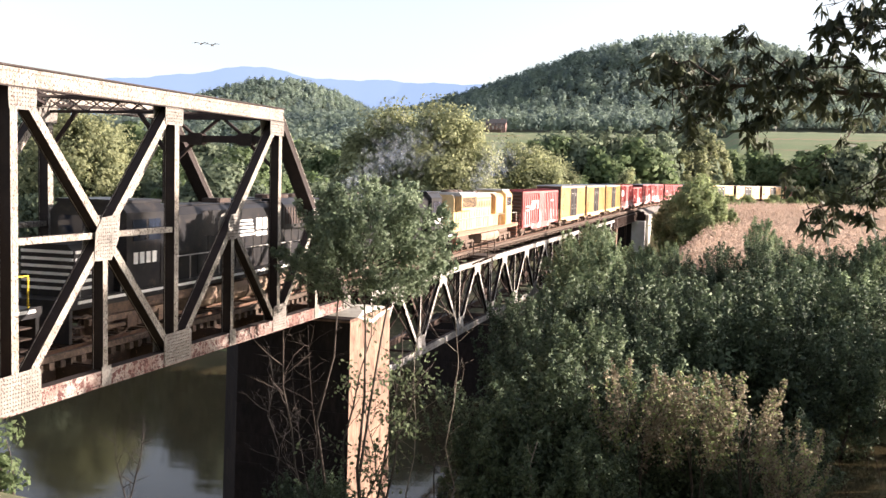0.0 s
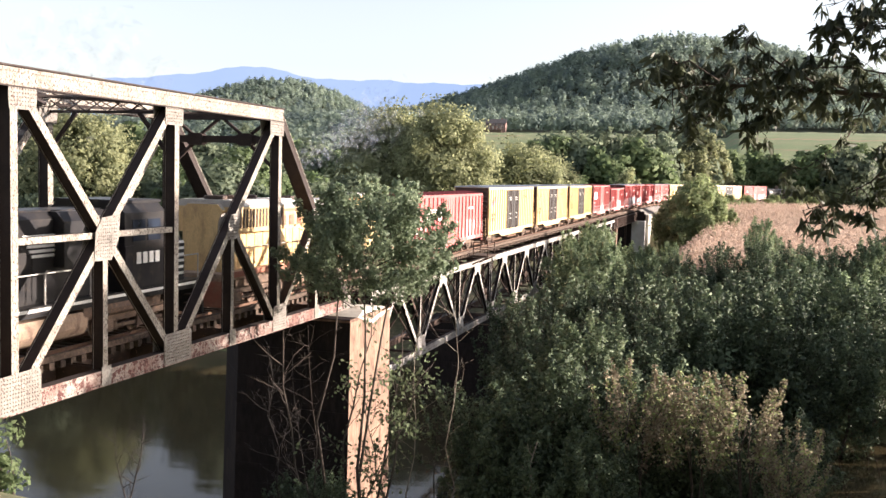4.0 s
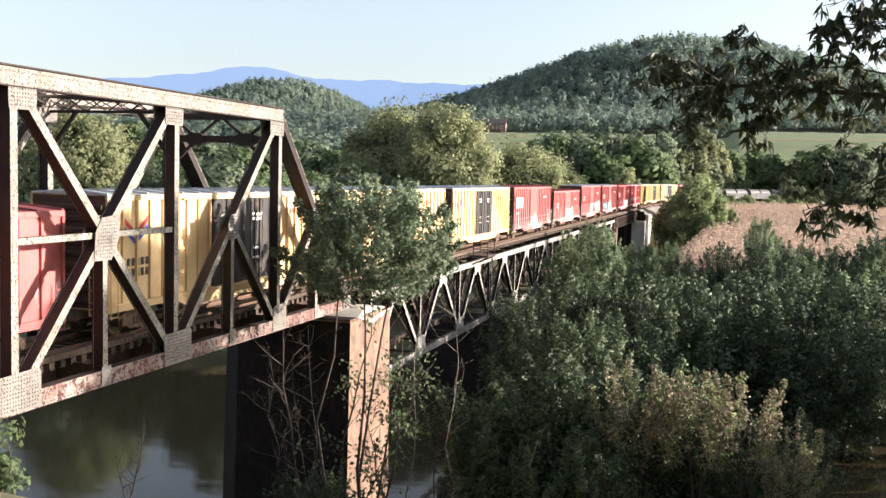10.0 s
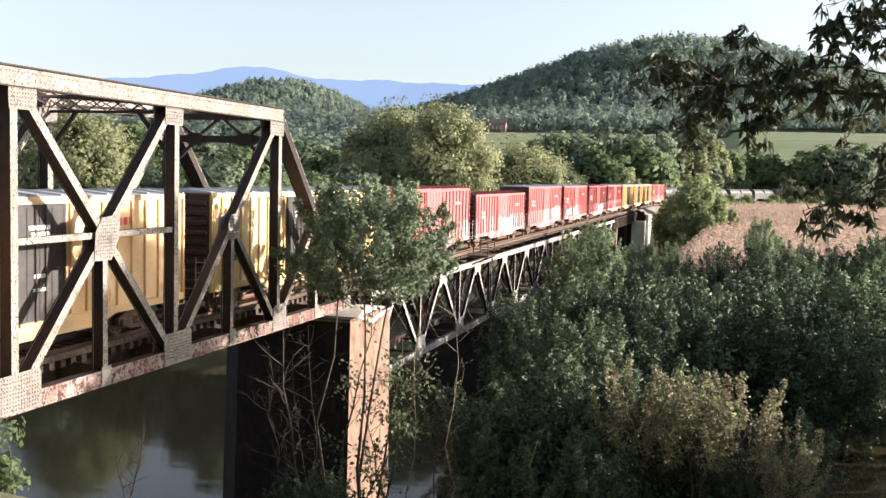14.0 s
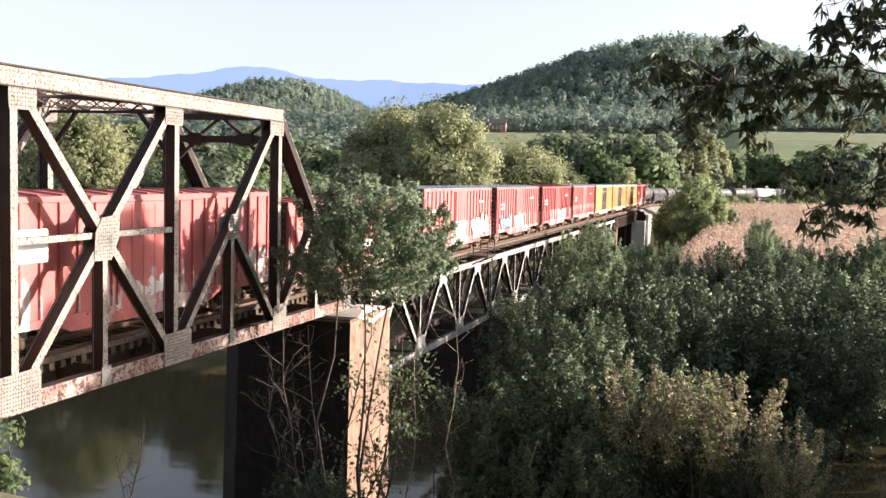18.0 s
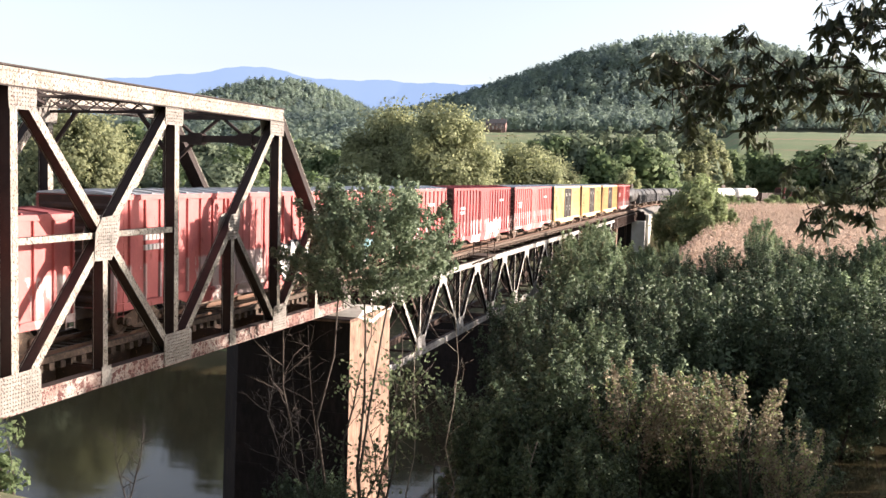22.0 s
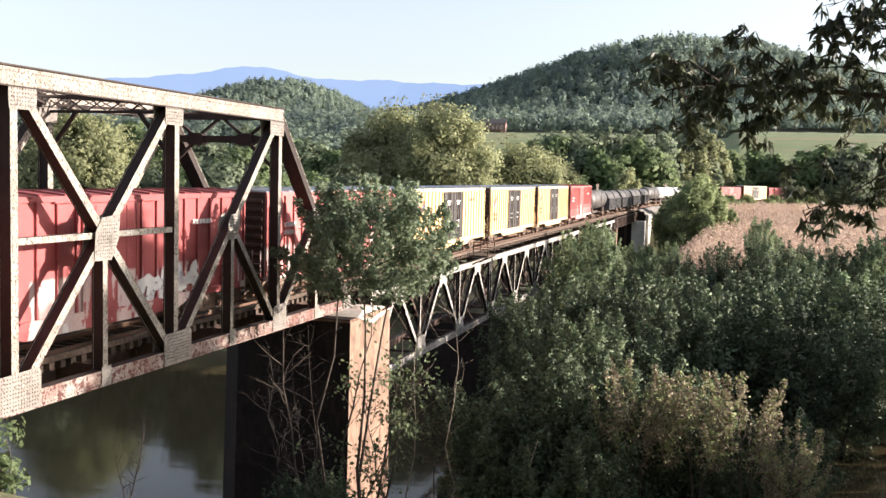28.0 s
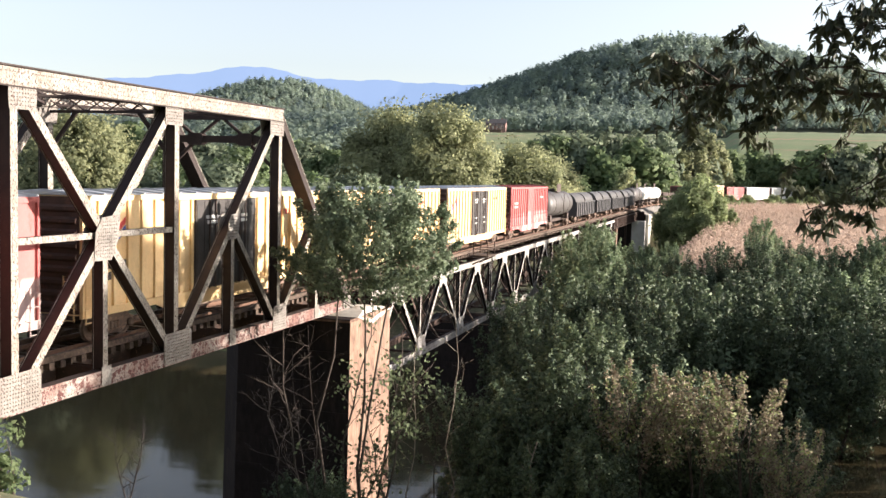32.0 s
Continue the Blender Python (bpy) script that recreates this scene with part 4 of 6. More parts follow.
def boxcar(label, L, height, paint, door="plug", posts=True, doormat=None, roof=GALV, marks=None):
    """A boxcar: sides with posts, corrugated ends, ribbed roof, doors, sill, trucks, ladders."""
    car = thing("boxcar", label, "boxcar", "train")
    B, W = L / 2 - 1.0, 1.46
    z0, z1 = 1.08, height - 0.22
    part("body", Geo().box(-W, W, -B, B, z0, z1), paint, car)
    for s in (-1, 1):
        part("side_sill", Geo().prism([(-0.06, -0.12), (0.06, -0.12), (0.06, 0.14), (-0.06, 0.14)], (s * (W + 0.03), -B, z0 + 0.02), (s * (W + 0.03), B, z0 + 0.02)).poly([(s * (W + 0.02), y, z) for y, z in ((-B * 0.55, z0 - 0.1), (B * 0.55, z0 - 0.1), (B * 0.45, z0 - 0.42), (-B * 0.45, z0 - 0.42))] + [(s * (W - 0.02), y, z) for y, z in ((-B * 0.55, z0 - 0.1), (B * 0.55, z0 - 0.1), (B * 0.45, z0 - 0.42), (-B * 0.45, z0 - 0.42))], [(0, 1, 2, 3), (7, 6, 5, 4), (0, 4, 5, 1), (1, 5, 6, 2), (2, 6, 7, 3), (3, 7, 4, 0)]), paint, car)
        part("top_plate", Geo().box(min(s * W, s * (W + 0.07)), max(s * W, s * (W + 0.07)), -B, B, z1 - 0.16, z1 + 0.02), paint, car)
    # roof with cross ribs
    g = Geo().poly([(-W - 0.06, -B - 0.04, z1 + 0.02), (0, -B - 0.04, height - 0.07), (W + 0.06, -B - 0.04, z1 + 0.02), (-W - 0.06, B + 0.04, z1 + 0.02), (0, B + 0.04, height - 0.07), (W + 0.06, B + 0.04, z1 + 0.02)], [(0, 1, 4, 3), (1, 2, 5, 4), (0, 2, 1), (3, 4, 5), (0, 3, 5, 2)])
    part("roof", g, roof, car)
    rib = Geo().prism([(-0.05, 0), (0.05, 0), (0.03, 0.05), (-0.03, 0.05)], (-W - 0.04, 0, z1 + 0.03), (0, 0, height - 0.065)).prism([(-0.05, 0), (0.05, 0), (0.03, 0.05), (-0.03, 0.05)], (0, 0, height - 0.065), (W + 0.04, 0, z1 + 0.03)).mesh("roof_rib", roof)
    n = 16
    for i in range(n + 1):
        part("roof_rib", rib, None, car, at=Matrix.Translation((0, -B + 0.05 + (2 * B - 0.1) * i / n, 0)))
    # corrugated ends; sheet and ribs are dark to paint in their shade
    for s in (-1, 1):
        part("end_sheet", Geo().box(-W + 0.03, W - 0.03, *sorted((s * B, s * (B + 0.012))), z0 + 0.05, z1 - 0.02), END_SHADE, car, "brown end sheet darkened for shade")
        for i in range(9):
            z = z0 + 0.3 + i * (z1 - z0 - 0.5) / 8.5
            part("end_rib", Geo().prism([(0, -0.13), (0.09, -0.05), (0.09, 0.05), (0, 0.13)] if s < 0 else [(0, 0.13), (-0.09, 0.05), (-0.09, -0.05), (0, -0.13)], (-W + 0.12, s * (B + 0.01), z), (W - 0.12, s * (B + 0.01), z)), END_SHADE, car)
    # doors
    dw = {"plug": 4.9, "slide": 3.05, "wide": 3.7}[door]
    dm = doormat or paint
    zt, zb = z1 - 0.22, z0 + 0.12
    for s in (-1, 1):
        leaves = 2 if door == "plug" else 1
        for k in range(leaves):
            a = -dw / 2 + k * dw / leaves
            b = a + dw / leaves
            xs = (s * W, s * (W + 0.09))
            d = part("door", Geo().box(min(xs), max(xs), a + 0.02, b - 0.02, zb, zt), dm, car)
            gm = Geo()
            for y in np.linspace(a + 0.12, b - 0.12, 5 if door == "plug" else 6):
                x = s * (W + 0.11)
                gm.box(min(x, s * (W + 0.09)), max(x, s * (W + 0.09)), y - 0.035, y + 0.035, zb + 0.08, zt - 0.08)
            split("stiffener", gm, dm, d)
            if door == "plug":
                yb = (a + b) / 2
                xs2 = (s * (W + 0.11), s * (W + 0.15))
                pieces("locking_bar", [(min(xs2), max(xs2), yb - 0.25, yb - 0.2, zb, zt), (min(xs2), max(xs2), yb + 0.2, yb + 0.25, zb, zt)], UNDER, d)
                if s > 0:
                    pieces("stencil", [(W + 0.112, W + 0.122, yb - 0.5, yb + 0.42, zt - 0.75, zt - 0.62), (W + 0.112, W + 0.122, yb - 0.42, yb + 0.36, zt - 0.95, zt - 0.82), (W + 0.112, W + 0.122, yb - 0.3, yb + 0.3, zt - 2.2, zt - 2.08), (W + 0.112, W + 0.122, yb - 0.34, yb + 0.3, zt - 2.6, zt - 2.5)], WHITE, d)
        pieces("door_track", [(*sorted((s * W, s * (W + 0.14))), -dw * 0.95, dw * 0.95, zb - 0.09, zb - 0.03), (*sorted((s * W, s * (W + 0.12))), -dw * 0.95, dw * 0.95, zt + 0.02, zt + 0.09)], paint, car)
    if posts:
        pm = {}
        for s in (-1, 1):
            pm[s] = Geo().box(*sorted((s * W, s * (W + 0.085))), -0.045, 0.045, z0 + 0.13, z1 - 0.15).mesh("side_post", paint)
        ys = np.linspace(dw / 2 + 0.25, B - 0.06, 9)
        for s in (-1, 1):
            for y in ys:
                part("side_post", pm[s], None, car, at=Matrix.Translation((0, y, 0)))
                part("side_post", pm[s], None, car, at=Matrix.Translation((0, -y, 0)))
    for s in (-1, 1):
        ladder(car, W + 0.13, s * (B - 0.3), z0 - 0.3, z0 + 1.2 if s > 0 else z1 - 0.6, paint)
        ladder(car, -W + 0.35 if s > 0 else W - 0.35, s * (B + 0.13), z0 - 0.2, z0 + 1.3, paint, "y")
    part("centre_sill", Geo().box(-0.35, 0.35, -B - 0.6, B + 0.6, 0.72, 1.09), UNDER, car)
    part("brake_gear", Geo().lathe([(-0.5, 0.2), (0.5, 0.2)], "y", (0.8, 1.5, 0.78), 10).box(0.3, 0.9, -2.4, -1.7, 0.62, 1.0), UNDER, car)
    for s in (-1, 1):
        add_truck(car, s * (L / 2 - 3.35))
    couplers(car, L)
    for m in marks or []:
        m(car, W, z0, z1, B)
    return car


def mark_emblem(car, W, z0, z1, B):
    """Three coloured chevrons and unreadable lettering as bars."""
    x = W + 0.012
    y, z = -B * 0.82, z1 - 1.2
    for i, c in enumerate((MARK_RED, MARK_BLUE)):
        o = -0.28 * i
        part("emblem", Geo().poly([(x, y - 0.75, z + 0.5 + o), (x, y, z - 0.05 + o), (x, y + 0.75, z + 0.5 + o), (x, y + 0.75, z + 0.28 + o), (x, y, z - 0.27 + o), (x, y - 0.75, z + 0.28 + o)], [(0, 5, 4, 1), (1, 4, 3, 2)]), c, car)
    g = Geo()
    for i in range(6):
        g.box(W, x, y - 0.8 + i * 0.28, y - 0.62 + i * 0.28, z - 1.25, z - 0.98)
        g.box(W, x, y - 0.8 + i * 0.28, y - 0.62 + i * 0.28, z - 1.62, z - 1.35)
    split("letter", g, BLACKDOOR, car)
    g = Geo()
    for i in range(5):
        g.box(W, x, B * 0.5 + i * 0.3, B * 0.5 + i * 0.3 + 0.2, z1 - 1.0, z1 - 0.75)
    split("letter", g, MARK_RED, car)


def mark_white_panel(car, W, z0, z1, B):
    part("logo_panel", Geo().box(W + 0.085, W + 0.095, -B + 0.8, -B + 3.9, z1 - 1.95, z1 - 0.95), WHITE, car)
    g = Geo()
    for i in range(4):
        g.box(W, W + 0.012, -B + 1.0 + i * 0.5, -B + 1.35 + i * 0.5, z1 - 2.6, z1 - 2.35)
    split("letter", g, WHITE, car)


def mark_lettering(car, W, z0, z1, B):
    g = Geo()
    for i in range(6):
        g.box(W, W + 0.094, B * 0.55 + i * 0.24, B * 0.55 + i * 0.24 + 0.14, z1 - 1.15, z1 - 0.97)
    for i in range(5):
        g.box(W, W + 0.094, -B * 0.8 + i * 0.24, -B * 0.8 + i * 0.24 + 0.15, z1 - 1.6, z1 - 1.4)
        g.box(W, W + 0.094, -B * 0.8 + i * 0.24, -B * 0.8 + i * 0.24 + 0.15, z1 - 1.95, z1 - 1.75)
    split("letter", g, WHITE, car)


def mark_stripes(car, W, z0, z1, B):
    """White speed-stripe block as plain bars."""
    g = Geo()
    for i in range(5):
        g.box(W, W + 0.095, -B * 0.55 - 0.25 * i, -B * 0.55 + 2.4 - 0.25 * i, z1 - 1.05 - i * 0.19, z1 - 0.95 - i * 0.19)
    g.box(W, W + 0.094, -B * 0.55 + 2.7, -B * 0.55 + 3.4, z1 - 1.8, z1 - 0.95)
    split("logo_bar", g, WHITE, car)


def mark_graffiti(car, y0, y1, z0, z1, seed, fill, outline=None, letters=4):
    """Fat rounded shapes that cannot be read, sprayed along the lower side between y0 and y1."""
    rnd = random.Random(seed)
    step = (y1 - y0) / letters
    for i in range(letters):
        cy, cz = y0 + step * (i + 0.5) + rnd.uniform(-0.1, 0.1), (z0 + z1) / 2 + rnd.uniform(-0.12, 0.12)
        blob = [(0.5 + 0.16 * math.sin(3 * k * 0.3927 + i) + rnd.uniform(-0.08, 0.08)) for k in range(16)]
        for grow, lift, mat in ((1.16, 0.094, outline), (1.0, 0.099, fill)):
            if mat:
                ring = [(1.46 + lift, cy + step * 1.15 * r * grow * math.cos(k * 0.3927), cz + (z1 - z0) * r * grow * math.sin(k * 0.3927)) for k, r in enumerate(blob)]
                part("graffiti", Geo().poly(ring, [tuple(range(16))]), mat, car)


SPRAY = surface("white_spray_paint", (0.74, 0.72, 0.70), (0.58, 0.55, 0.54), 2.5, 0.7, patch=(0.12, 0.11, 0.12), patch_scale=2.4, patch_cut=0.60, patch_soft=0.02, fine=0.15)
SPRAY_DARK = surface("dark_spray_outline", (0.035, 0.035, 0.045), (0.06, 0.06, 0.07), 3, 0.7)
SPRAY_TEAL = surface("teal_spray_paint", (0.10, 0.26, 0.29), (0.20, 0.34, 0.38), 2.5, 0.7, patch=(0.05, 0.06, 0.08), patch_scale=3, patch_cut=0.58, patch_soft=0.02)
MARK_RED = surface("emblem_red", (0.55, 0.06, 0.05), (0.5, 0.06, 0.05), 2, 0.6)
MARK_BLUE = surface("emblem_blue", (0.08, 0.12, 0.40), (0.08, 0.12, 0.36), 2, 0.6)


def tank_car(label, L, paint, r=1.48, zc=2.85):
    car = thing("tank_car", label, "tank car", "train")
    B = L / 2 - 1.1
    rings = [(-B, 0.35), (-B + 0.12, r * 0.62), (-B + 0.35, r * 0.86), (-B + 0.7, r), (B - 0.7, r), (B - 0.35, r * 0.86), (B - 0.12, r * 0.62), (B, 0.35)]
    part("shell", Geo().lathe(rings, "y", (0, 0, zc), 28), paint, car, smooth=True)
    for y in (-B * 0.6, B * 0.6, 0):
        part("band", Geo().lathe([(-0.06, r + 0.02), (0.06, r + 0.02)], "y", (0, y, zc), 28), UNDER, car)
    part("dome", Geo().lathe([(-0.1, 0.45), (0.25, 0.45), (0.3, 0.4), (0.32, 0.1)], "z", (0, 0, zc + r - 0.02), 14).lathe([(0.3, 0.14), (0.45, 0.12)], "z", (0.1, 0.1, zc + r - 0.02), 8), UNDER, car)
    part("walkway", Geo().box(-0.9, 0.9, -1.3, 1.3, zc + r - 0.06, zc + r).box(0.86, 0.9, -1.3, 1.3, zc + r, zc + r + 0.9).box(-0.9, -0.86, -1.3, 1.3, zc + r + 0.85, zc + r + 0.9), UNDER, car)
    for s in (-1, 1):
        part("saddle", Geo().box(-1.1, 1.1, s * (B - 1.9) - 0.5, s * (B - 1.9) + 0.5, 0.95, zc - r * 0.82), UNDER, car)
        part("end_platform", Geo().box(-1.45, 1.45, *sorted((s * (B - 0.6), s * (B + 0.25))), 1.0, 1.12), UNDER, car)
        add_truck(car, s * (L / 2 - 3.0))
    part("centre_sill", Geo().box(-0.35, 0.35, -B - 0.6, B + 0.6, 0.72, 1.05), UNDER, car)
    ladder(car, r + 0.08, 0, 1.0, zc + 1.2, UNDER)
    couplers(car, L)
    return car


def coil_car(L):
    car = thing("coil_car", "dark grey coil car with rounded covers", "coil car", "train")
    B = L / 2 - 1.1
    for s in (-1, 1):
        part("side", Geo().box(*sorted((s * 1.36, s * 1.46)), -B, B, 1.0, 2.75), COVER, car)
        pm = Geo().box(*sorted((s * 1.46, s * 1.55)), -0.05, 0.05, 1.0, 2.75).mesh("side_post", COVER)
        for i in range(11):
            part("side_post", pm, None, car, at=Matrix.Translation((0, -B + 0.1 + (2 * B - 0.2) * i / 10, 0)))
        part("top_rail", Geo().box(*sorted((s * 1.34, s * 1.56)), -B, B, 2.75, 2.87), COVER, car)
        part("end", Geo().box(-1.46, 1.46, *sorted((s * B, s * (B - 0.1))), 1.0, 2.9), COVER, car)
    part("floor", Geo().box(-1.36, 1.36, -B, B, 0.95, 1.15), UNDER, car)
    for a, b in ((-B + 0.4, -0.5), (0.5, B - 0.4)):
        g = Geo()
        prof = [(1.3 * math.cos(t), 2.75 + 1.25 * math.sin(t)) for t in np.linspace(0, math.pi, 12)]
        g.poly([(x, y, z) for y in (a, b) for x, z in prof], [(i, i + 1, 13 + i, 12 + i) for i in range(11)] + [tuple(range(11, -1, -1)), tuple(range(12, 24))])
        part("cover", g, TANKGREY, car, smooth=False)
    for s in (-1, 1):
        add_truck(car, s * (L / 2 - 3.0))
    part("centre_sill", Geo().box(-0.35, 0.35, -B - 0.6, B + 0.6, 0.72, 1.0), UNDER, car)
    couplers(car, L)
    return car


def gondola(L):
    car = thing("gondola", "low dark open gondola car", "gondola", "train")
    B = L / 2 - 1.1
    for s in (-1, 1):
        part("side", Geo().box(*sorted((s * 1.4, s * 1.48)), -B, B, 1.0, 2.9), UNDER, car)
        part("end", Geo().box(-1.48, 1.48, *sorted((s * B, s * (B - 0.1))), 1.0, 2.9), UNDER, car)
        for i in range(13):
            part("side_post", Geo().box(*sorted((s * 1.48, s * 1.56)), -B + 0.1 + i * B / 6.2 - 0.05, -B + 0.1 + i * B / 6.2 + 0.05, 1.0, 2.9), UNDER, car)
        add_truck(car, s * (L / 2 - 3.0))
    part("floor", Geo().box(-1.4, 1.4, -B, B, 0.9, 1.1), UNDER, car)
    couplers(car, L)
    return car


def locomotive(label, paint, hoodmat, roofmat, cab_first, sill, stripes=False, rails=LOCO_GREY):
    """A six-axle diesel; the cab end lies towards -y when cab_first, else towards +y."""
    L = 22.3
    loco = thing("locomotive", label, "locomotive", "train")
    k = 1 if cab_first else -1

    def bx(g, x0, x1, y0, y1, z0, z1):
        return g.box(x0, x1, *sorted((k * y0, k * y1)), z0, z1)

    E = L / 2
    part("frame", bx(Geo(), -1.5, 1.5, -E + 0.7, E - 0.7, 1.32, 1.62), LOCO_DUST if paint is LOCO_YELLOW else paint, loco)
    part("walkway_edge", bx(bx(Geo(), 1.5, 1.56, -E + 0.7, E - 0.7, 1.42, 1.66), -1.56, -1.5, -E + 0.7, E - 0.7, 1.42, 1.66), sill, loco)
    # hood, narrow, with a chamfered top
    def hood(y0, y1, w, z0, z1, ch):
        prof = [(-w, z0), (w, z0), (w, z1 - ch), (w - ch, z1), (-w + ch, z1), (-w, z1 - ch)]
        a, b = k * y0, k * y1
        if a > b:
            a, b = b, a
        return Geo().poly([(x, a, z) for x, z in prof] + [(x, b, z) for x, z in prof], [(0, 1, 2, 3, 4, 5), (11, 10, 9, 8, 7, 6)] + [((i + 1) % 6, i, 6 + i, 6 + (i + 1) % 6) for i in range(6)])
    part("long_hood", hood(-5.0, E - 1.6, 0.92, 1.62, 4.45, 0.22), hoodmat, loco)
    part("radiator", hood(E - 6.4, E - 1.9, 1.45, 3.25, 4.62, 0.25), hoodmat, loco, "flared radiator housing")
    for s in (-1, 1):
        g = Geo()
        for i in range(14):
            bx(g, *sorted((s * 1.45, s * 1.475)), E - 6.2 + i * 0.3, E - 6.05 + i * 0.3, 3.45, 4.25)
        split("grille_slat", g, UNDER, loco)
    part("blower_housing", hood(-5.2, -2.2, 1.32, 2.7, 4.45, 0.3), hoodmat, loco)
    for i in range(14):
        y = -1.9 + i * 0.78
        for s in (-1, 1):
            part("hood_door", bx(Geo(), *sorted((s * 0.92, s * 0.945)), y + 0.04, y + 0.72, 1.75, 3.2), hoodmat, loco)
    part("exhaust_pipe", bx(Geo(), -0.35, 0.35, 0.6, 1.8, 4.5, 4.68), UNDER, loco)
    for i in range(3):
        part("roof_fan", Geo().lathe([(0, 0.5), (0.15, 0.5), (0.18, 0.44)], "z", (0, k * (E - 5.4 + i * 1.35), 4.62), 14), UNDER, loco)
    part("hood_top", hood(-4.9, E - 1.7, 0.72, 4.452, 4.50, 0.02), roofmat, loco)
    if roofmat is not paint:
        part("hood_roof", hood(-4.95, E - 1.65, 0.93, 4.20, 4.462, 0.225), roofmat, loco, "sooty grey hood roof")
        part("radiator_roof", hood(E - 6.42, E - 1.88, 1.46, 4.34, 4.632, 0.255), roofmat, loco)
    part("roof_hatch", bx(Geo(), -0.6, 0.6, 2.2, 4.2, 4.5, 4.6), roofmat, loco)
    # cab and nose
    c0, c1 = -E + 3.6, -E + 6.1
    part("cab", hood(c0, c1, 1.55, 1.62, 4.72, 0.38), paint, loco)
    part("cab_roof", hood(c0 - 0.15, c1 + 0.1, 1.25, 4.66, 4.78, 0.05), roofmat, loco)
    part("nose", hood(-E + 1.5, c0, 1.05, 1.62, 3.35, 0.3), paint, loco)
    for s in (-1, 1):
        part("side_window", bx(bx(Geo(), *sorted((s * 1.55, s * 1.57)), c0 + 0.35, c0 + 1.15, 3.35, 4.1), *sorted((s * 1.55, s * 1.57)), c0 + 1.3, c0 + 2.05, 3.35, 4.1), GLASS, loco)
        part("windscreen", bx(Geo(), *sorted((s * 0.2, s * 1.2)), c0 - 0.02, c0, 3.5, 4.2), GLASS, loco)
        part("cab_door", bx(Geo(), *sorted((s * 1.55, s * 1.575)), c1 - 0.02, c1 - 0.75 + 0.3, 1.75, 3.2), paint, loco)
    part("fuel_tank", Geo().prism([(-1.0, -0.42), (1.0, -0.42), (1.3, -0.3), (1.44, -0.06), (1.46, 0.2), (1.40, 0.42), (-1.40, 0.42), (-1.46, 0.2), (-1.44, -0.06), (-1.3, -0.3)], (0, -2.9, 0.78), (0, 3.2, 0.78)), LOCO_DUST, loco, "dusty tan fuel tank with rounded sides")
    for y in (-1.2, 1.4):
        part("tank_strap", Geo().prism([(-1.03, -0.44), (1.03, -0.44), (1.33, -0.31), (1.465, -0.06), (1.485, 0.2), (1.42, 0.42), (-1.42, 0.42), (-1.485, 0.2), (-1.465, -0.06), (-1.33, -0.31)], (0, y, 0.78), (0, y + 0.08, 0.78)), TRUCK, loco)
    part("air_tank", Geo().lathe([(-1.6, 0.25), (-1.5, 0.3), (1.5, 0.3), (1.6, 0.25)], "y", (1.2, -4.6 * k, 1.15), 12), TRUCK, loco)
    for s in (-1, 1):
        part("pilot", Geo().box(-1.45, 1.45, *sorted((s * (E - 0.85), s * (E - 0.7))), 0.25, 1.4), paint if paint is not LOCO_YELLOW else LOCO_RED, loco)
        for x in (-1.42, 1.42):
            g = Geo()
            for i in range(4):
                g.box(*sorted((x, x * 0.72)), *sorted((s * (E - 1.5), s * (E - 1.0))), 0.35 + i * 0.33, 0.39 + i * 0.33)
            split("step", g, UNDER, loco)
        # handrails on the walkway and at the ends
        g = Geo()
        for i in range(10):
            y = -E + 1.2 + i * (L - 2.4) / 9
            g.beam((s * 1.47, y, 1.62), (s * 1.47, y, 2.62), 0.04, 0.04, up=(0, 1, 0))
        g.beam((s * 1.47, -E + 1.2, 2.62), (s * 1.47, E - 1.2, 2.62), 0.04, 0.04)
        part("handrail", g, rails, loco)
        # truck
        g = Geo()
        for x in (-1.02, 1.02):
            g.beam((x, -2.35, 0.72), (x, 2.35, 0.72), 0.2, 0.22).beam((x, -1.4, 0.42), (x, 1.4, 0.42), 0.14, 0.14)
            for y in (-1.95, 0, 1.95):
                g.box(x - 0.15, x + 0.15, y - 0.28, y + 0.28, 0.28, 0.72)
                g.lathe([(0.2, 0.12), (0.6, 0.12)], "z", (x, y + 0.5, 0.1), 8)
        g.box(-0.9, 0.9, -1.6, 1.6, 0.6, 1.2)
        tr = part("truck", g, TRUCK, loco, "dusty three-axle truck", at=Matrix.Translation((0, s * 6.65, 0)))
        for y in (-1.95, 0, 1.95):
            part("wheelset", WHEELSET, None, tr, at=Matrix.Translation((0, y, 0.455)))
    if stripes:
        for s, yy, w in ((1, -E + 1.48, 1.0),):
            g = Geo()
            for i in range(6):
                z = 1.85 + i * 0.24
                bx(g, -w, w, yy - 0.015, yy, z, z + 0.1)
            for i in range(6):
                z = 1.85 + i * 0.24
                bx(g, 1.05, 1.062, -E + 1.55, -E + 2.6 - 0.12 * i, z, z + 0.1)
            split("nose_stripe", g, WHITE, loco)
        g = Geo()
        for i in range(6):
            z = 1.95 + i * 0.25
            bx(g, -0.85, 0.85, E - 1.6, E - 1.585, z, z + 0.1)
        split("end_stripe", g, WHITE, loco)
        g = Geo()
        for i in range(5):
            z = 3.05 + i * 0.155
            g.box(0.946, 0.962, 1.15 - 0.10 * i, 2.9 - 0.05 * i, z, z + 0.09)
        for y, w in ((3.05, 0.5), (3.68, 0.42)):
            g.box(0.946, 0.962, y, y + w, 3.0, 3.2).box(0.946, 0.962, y, y + w * 0.45, 3.28, 3.8).box(0.946, 0.962, y + w * 0.6, y + w, 3.28, 3.8)
        split("logo_bar", g, WHITE, loco)
        g = Geo()
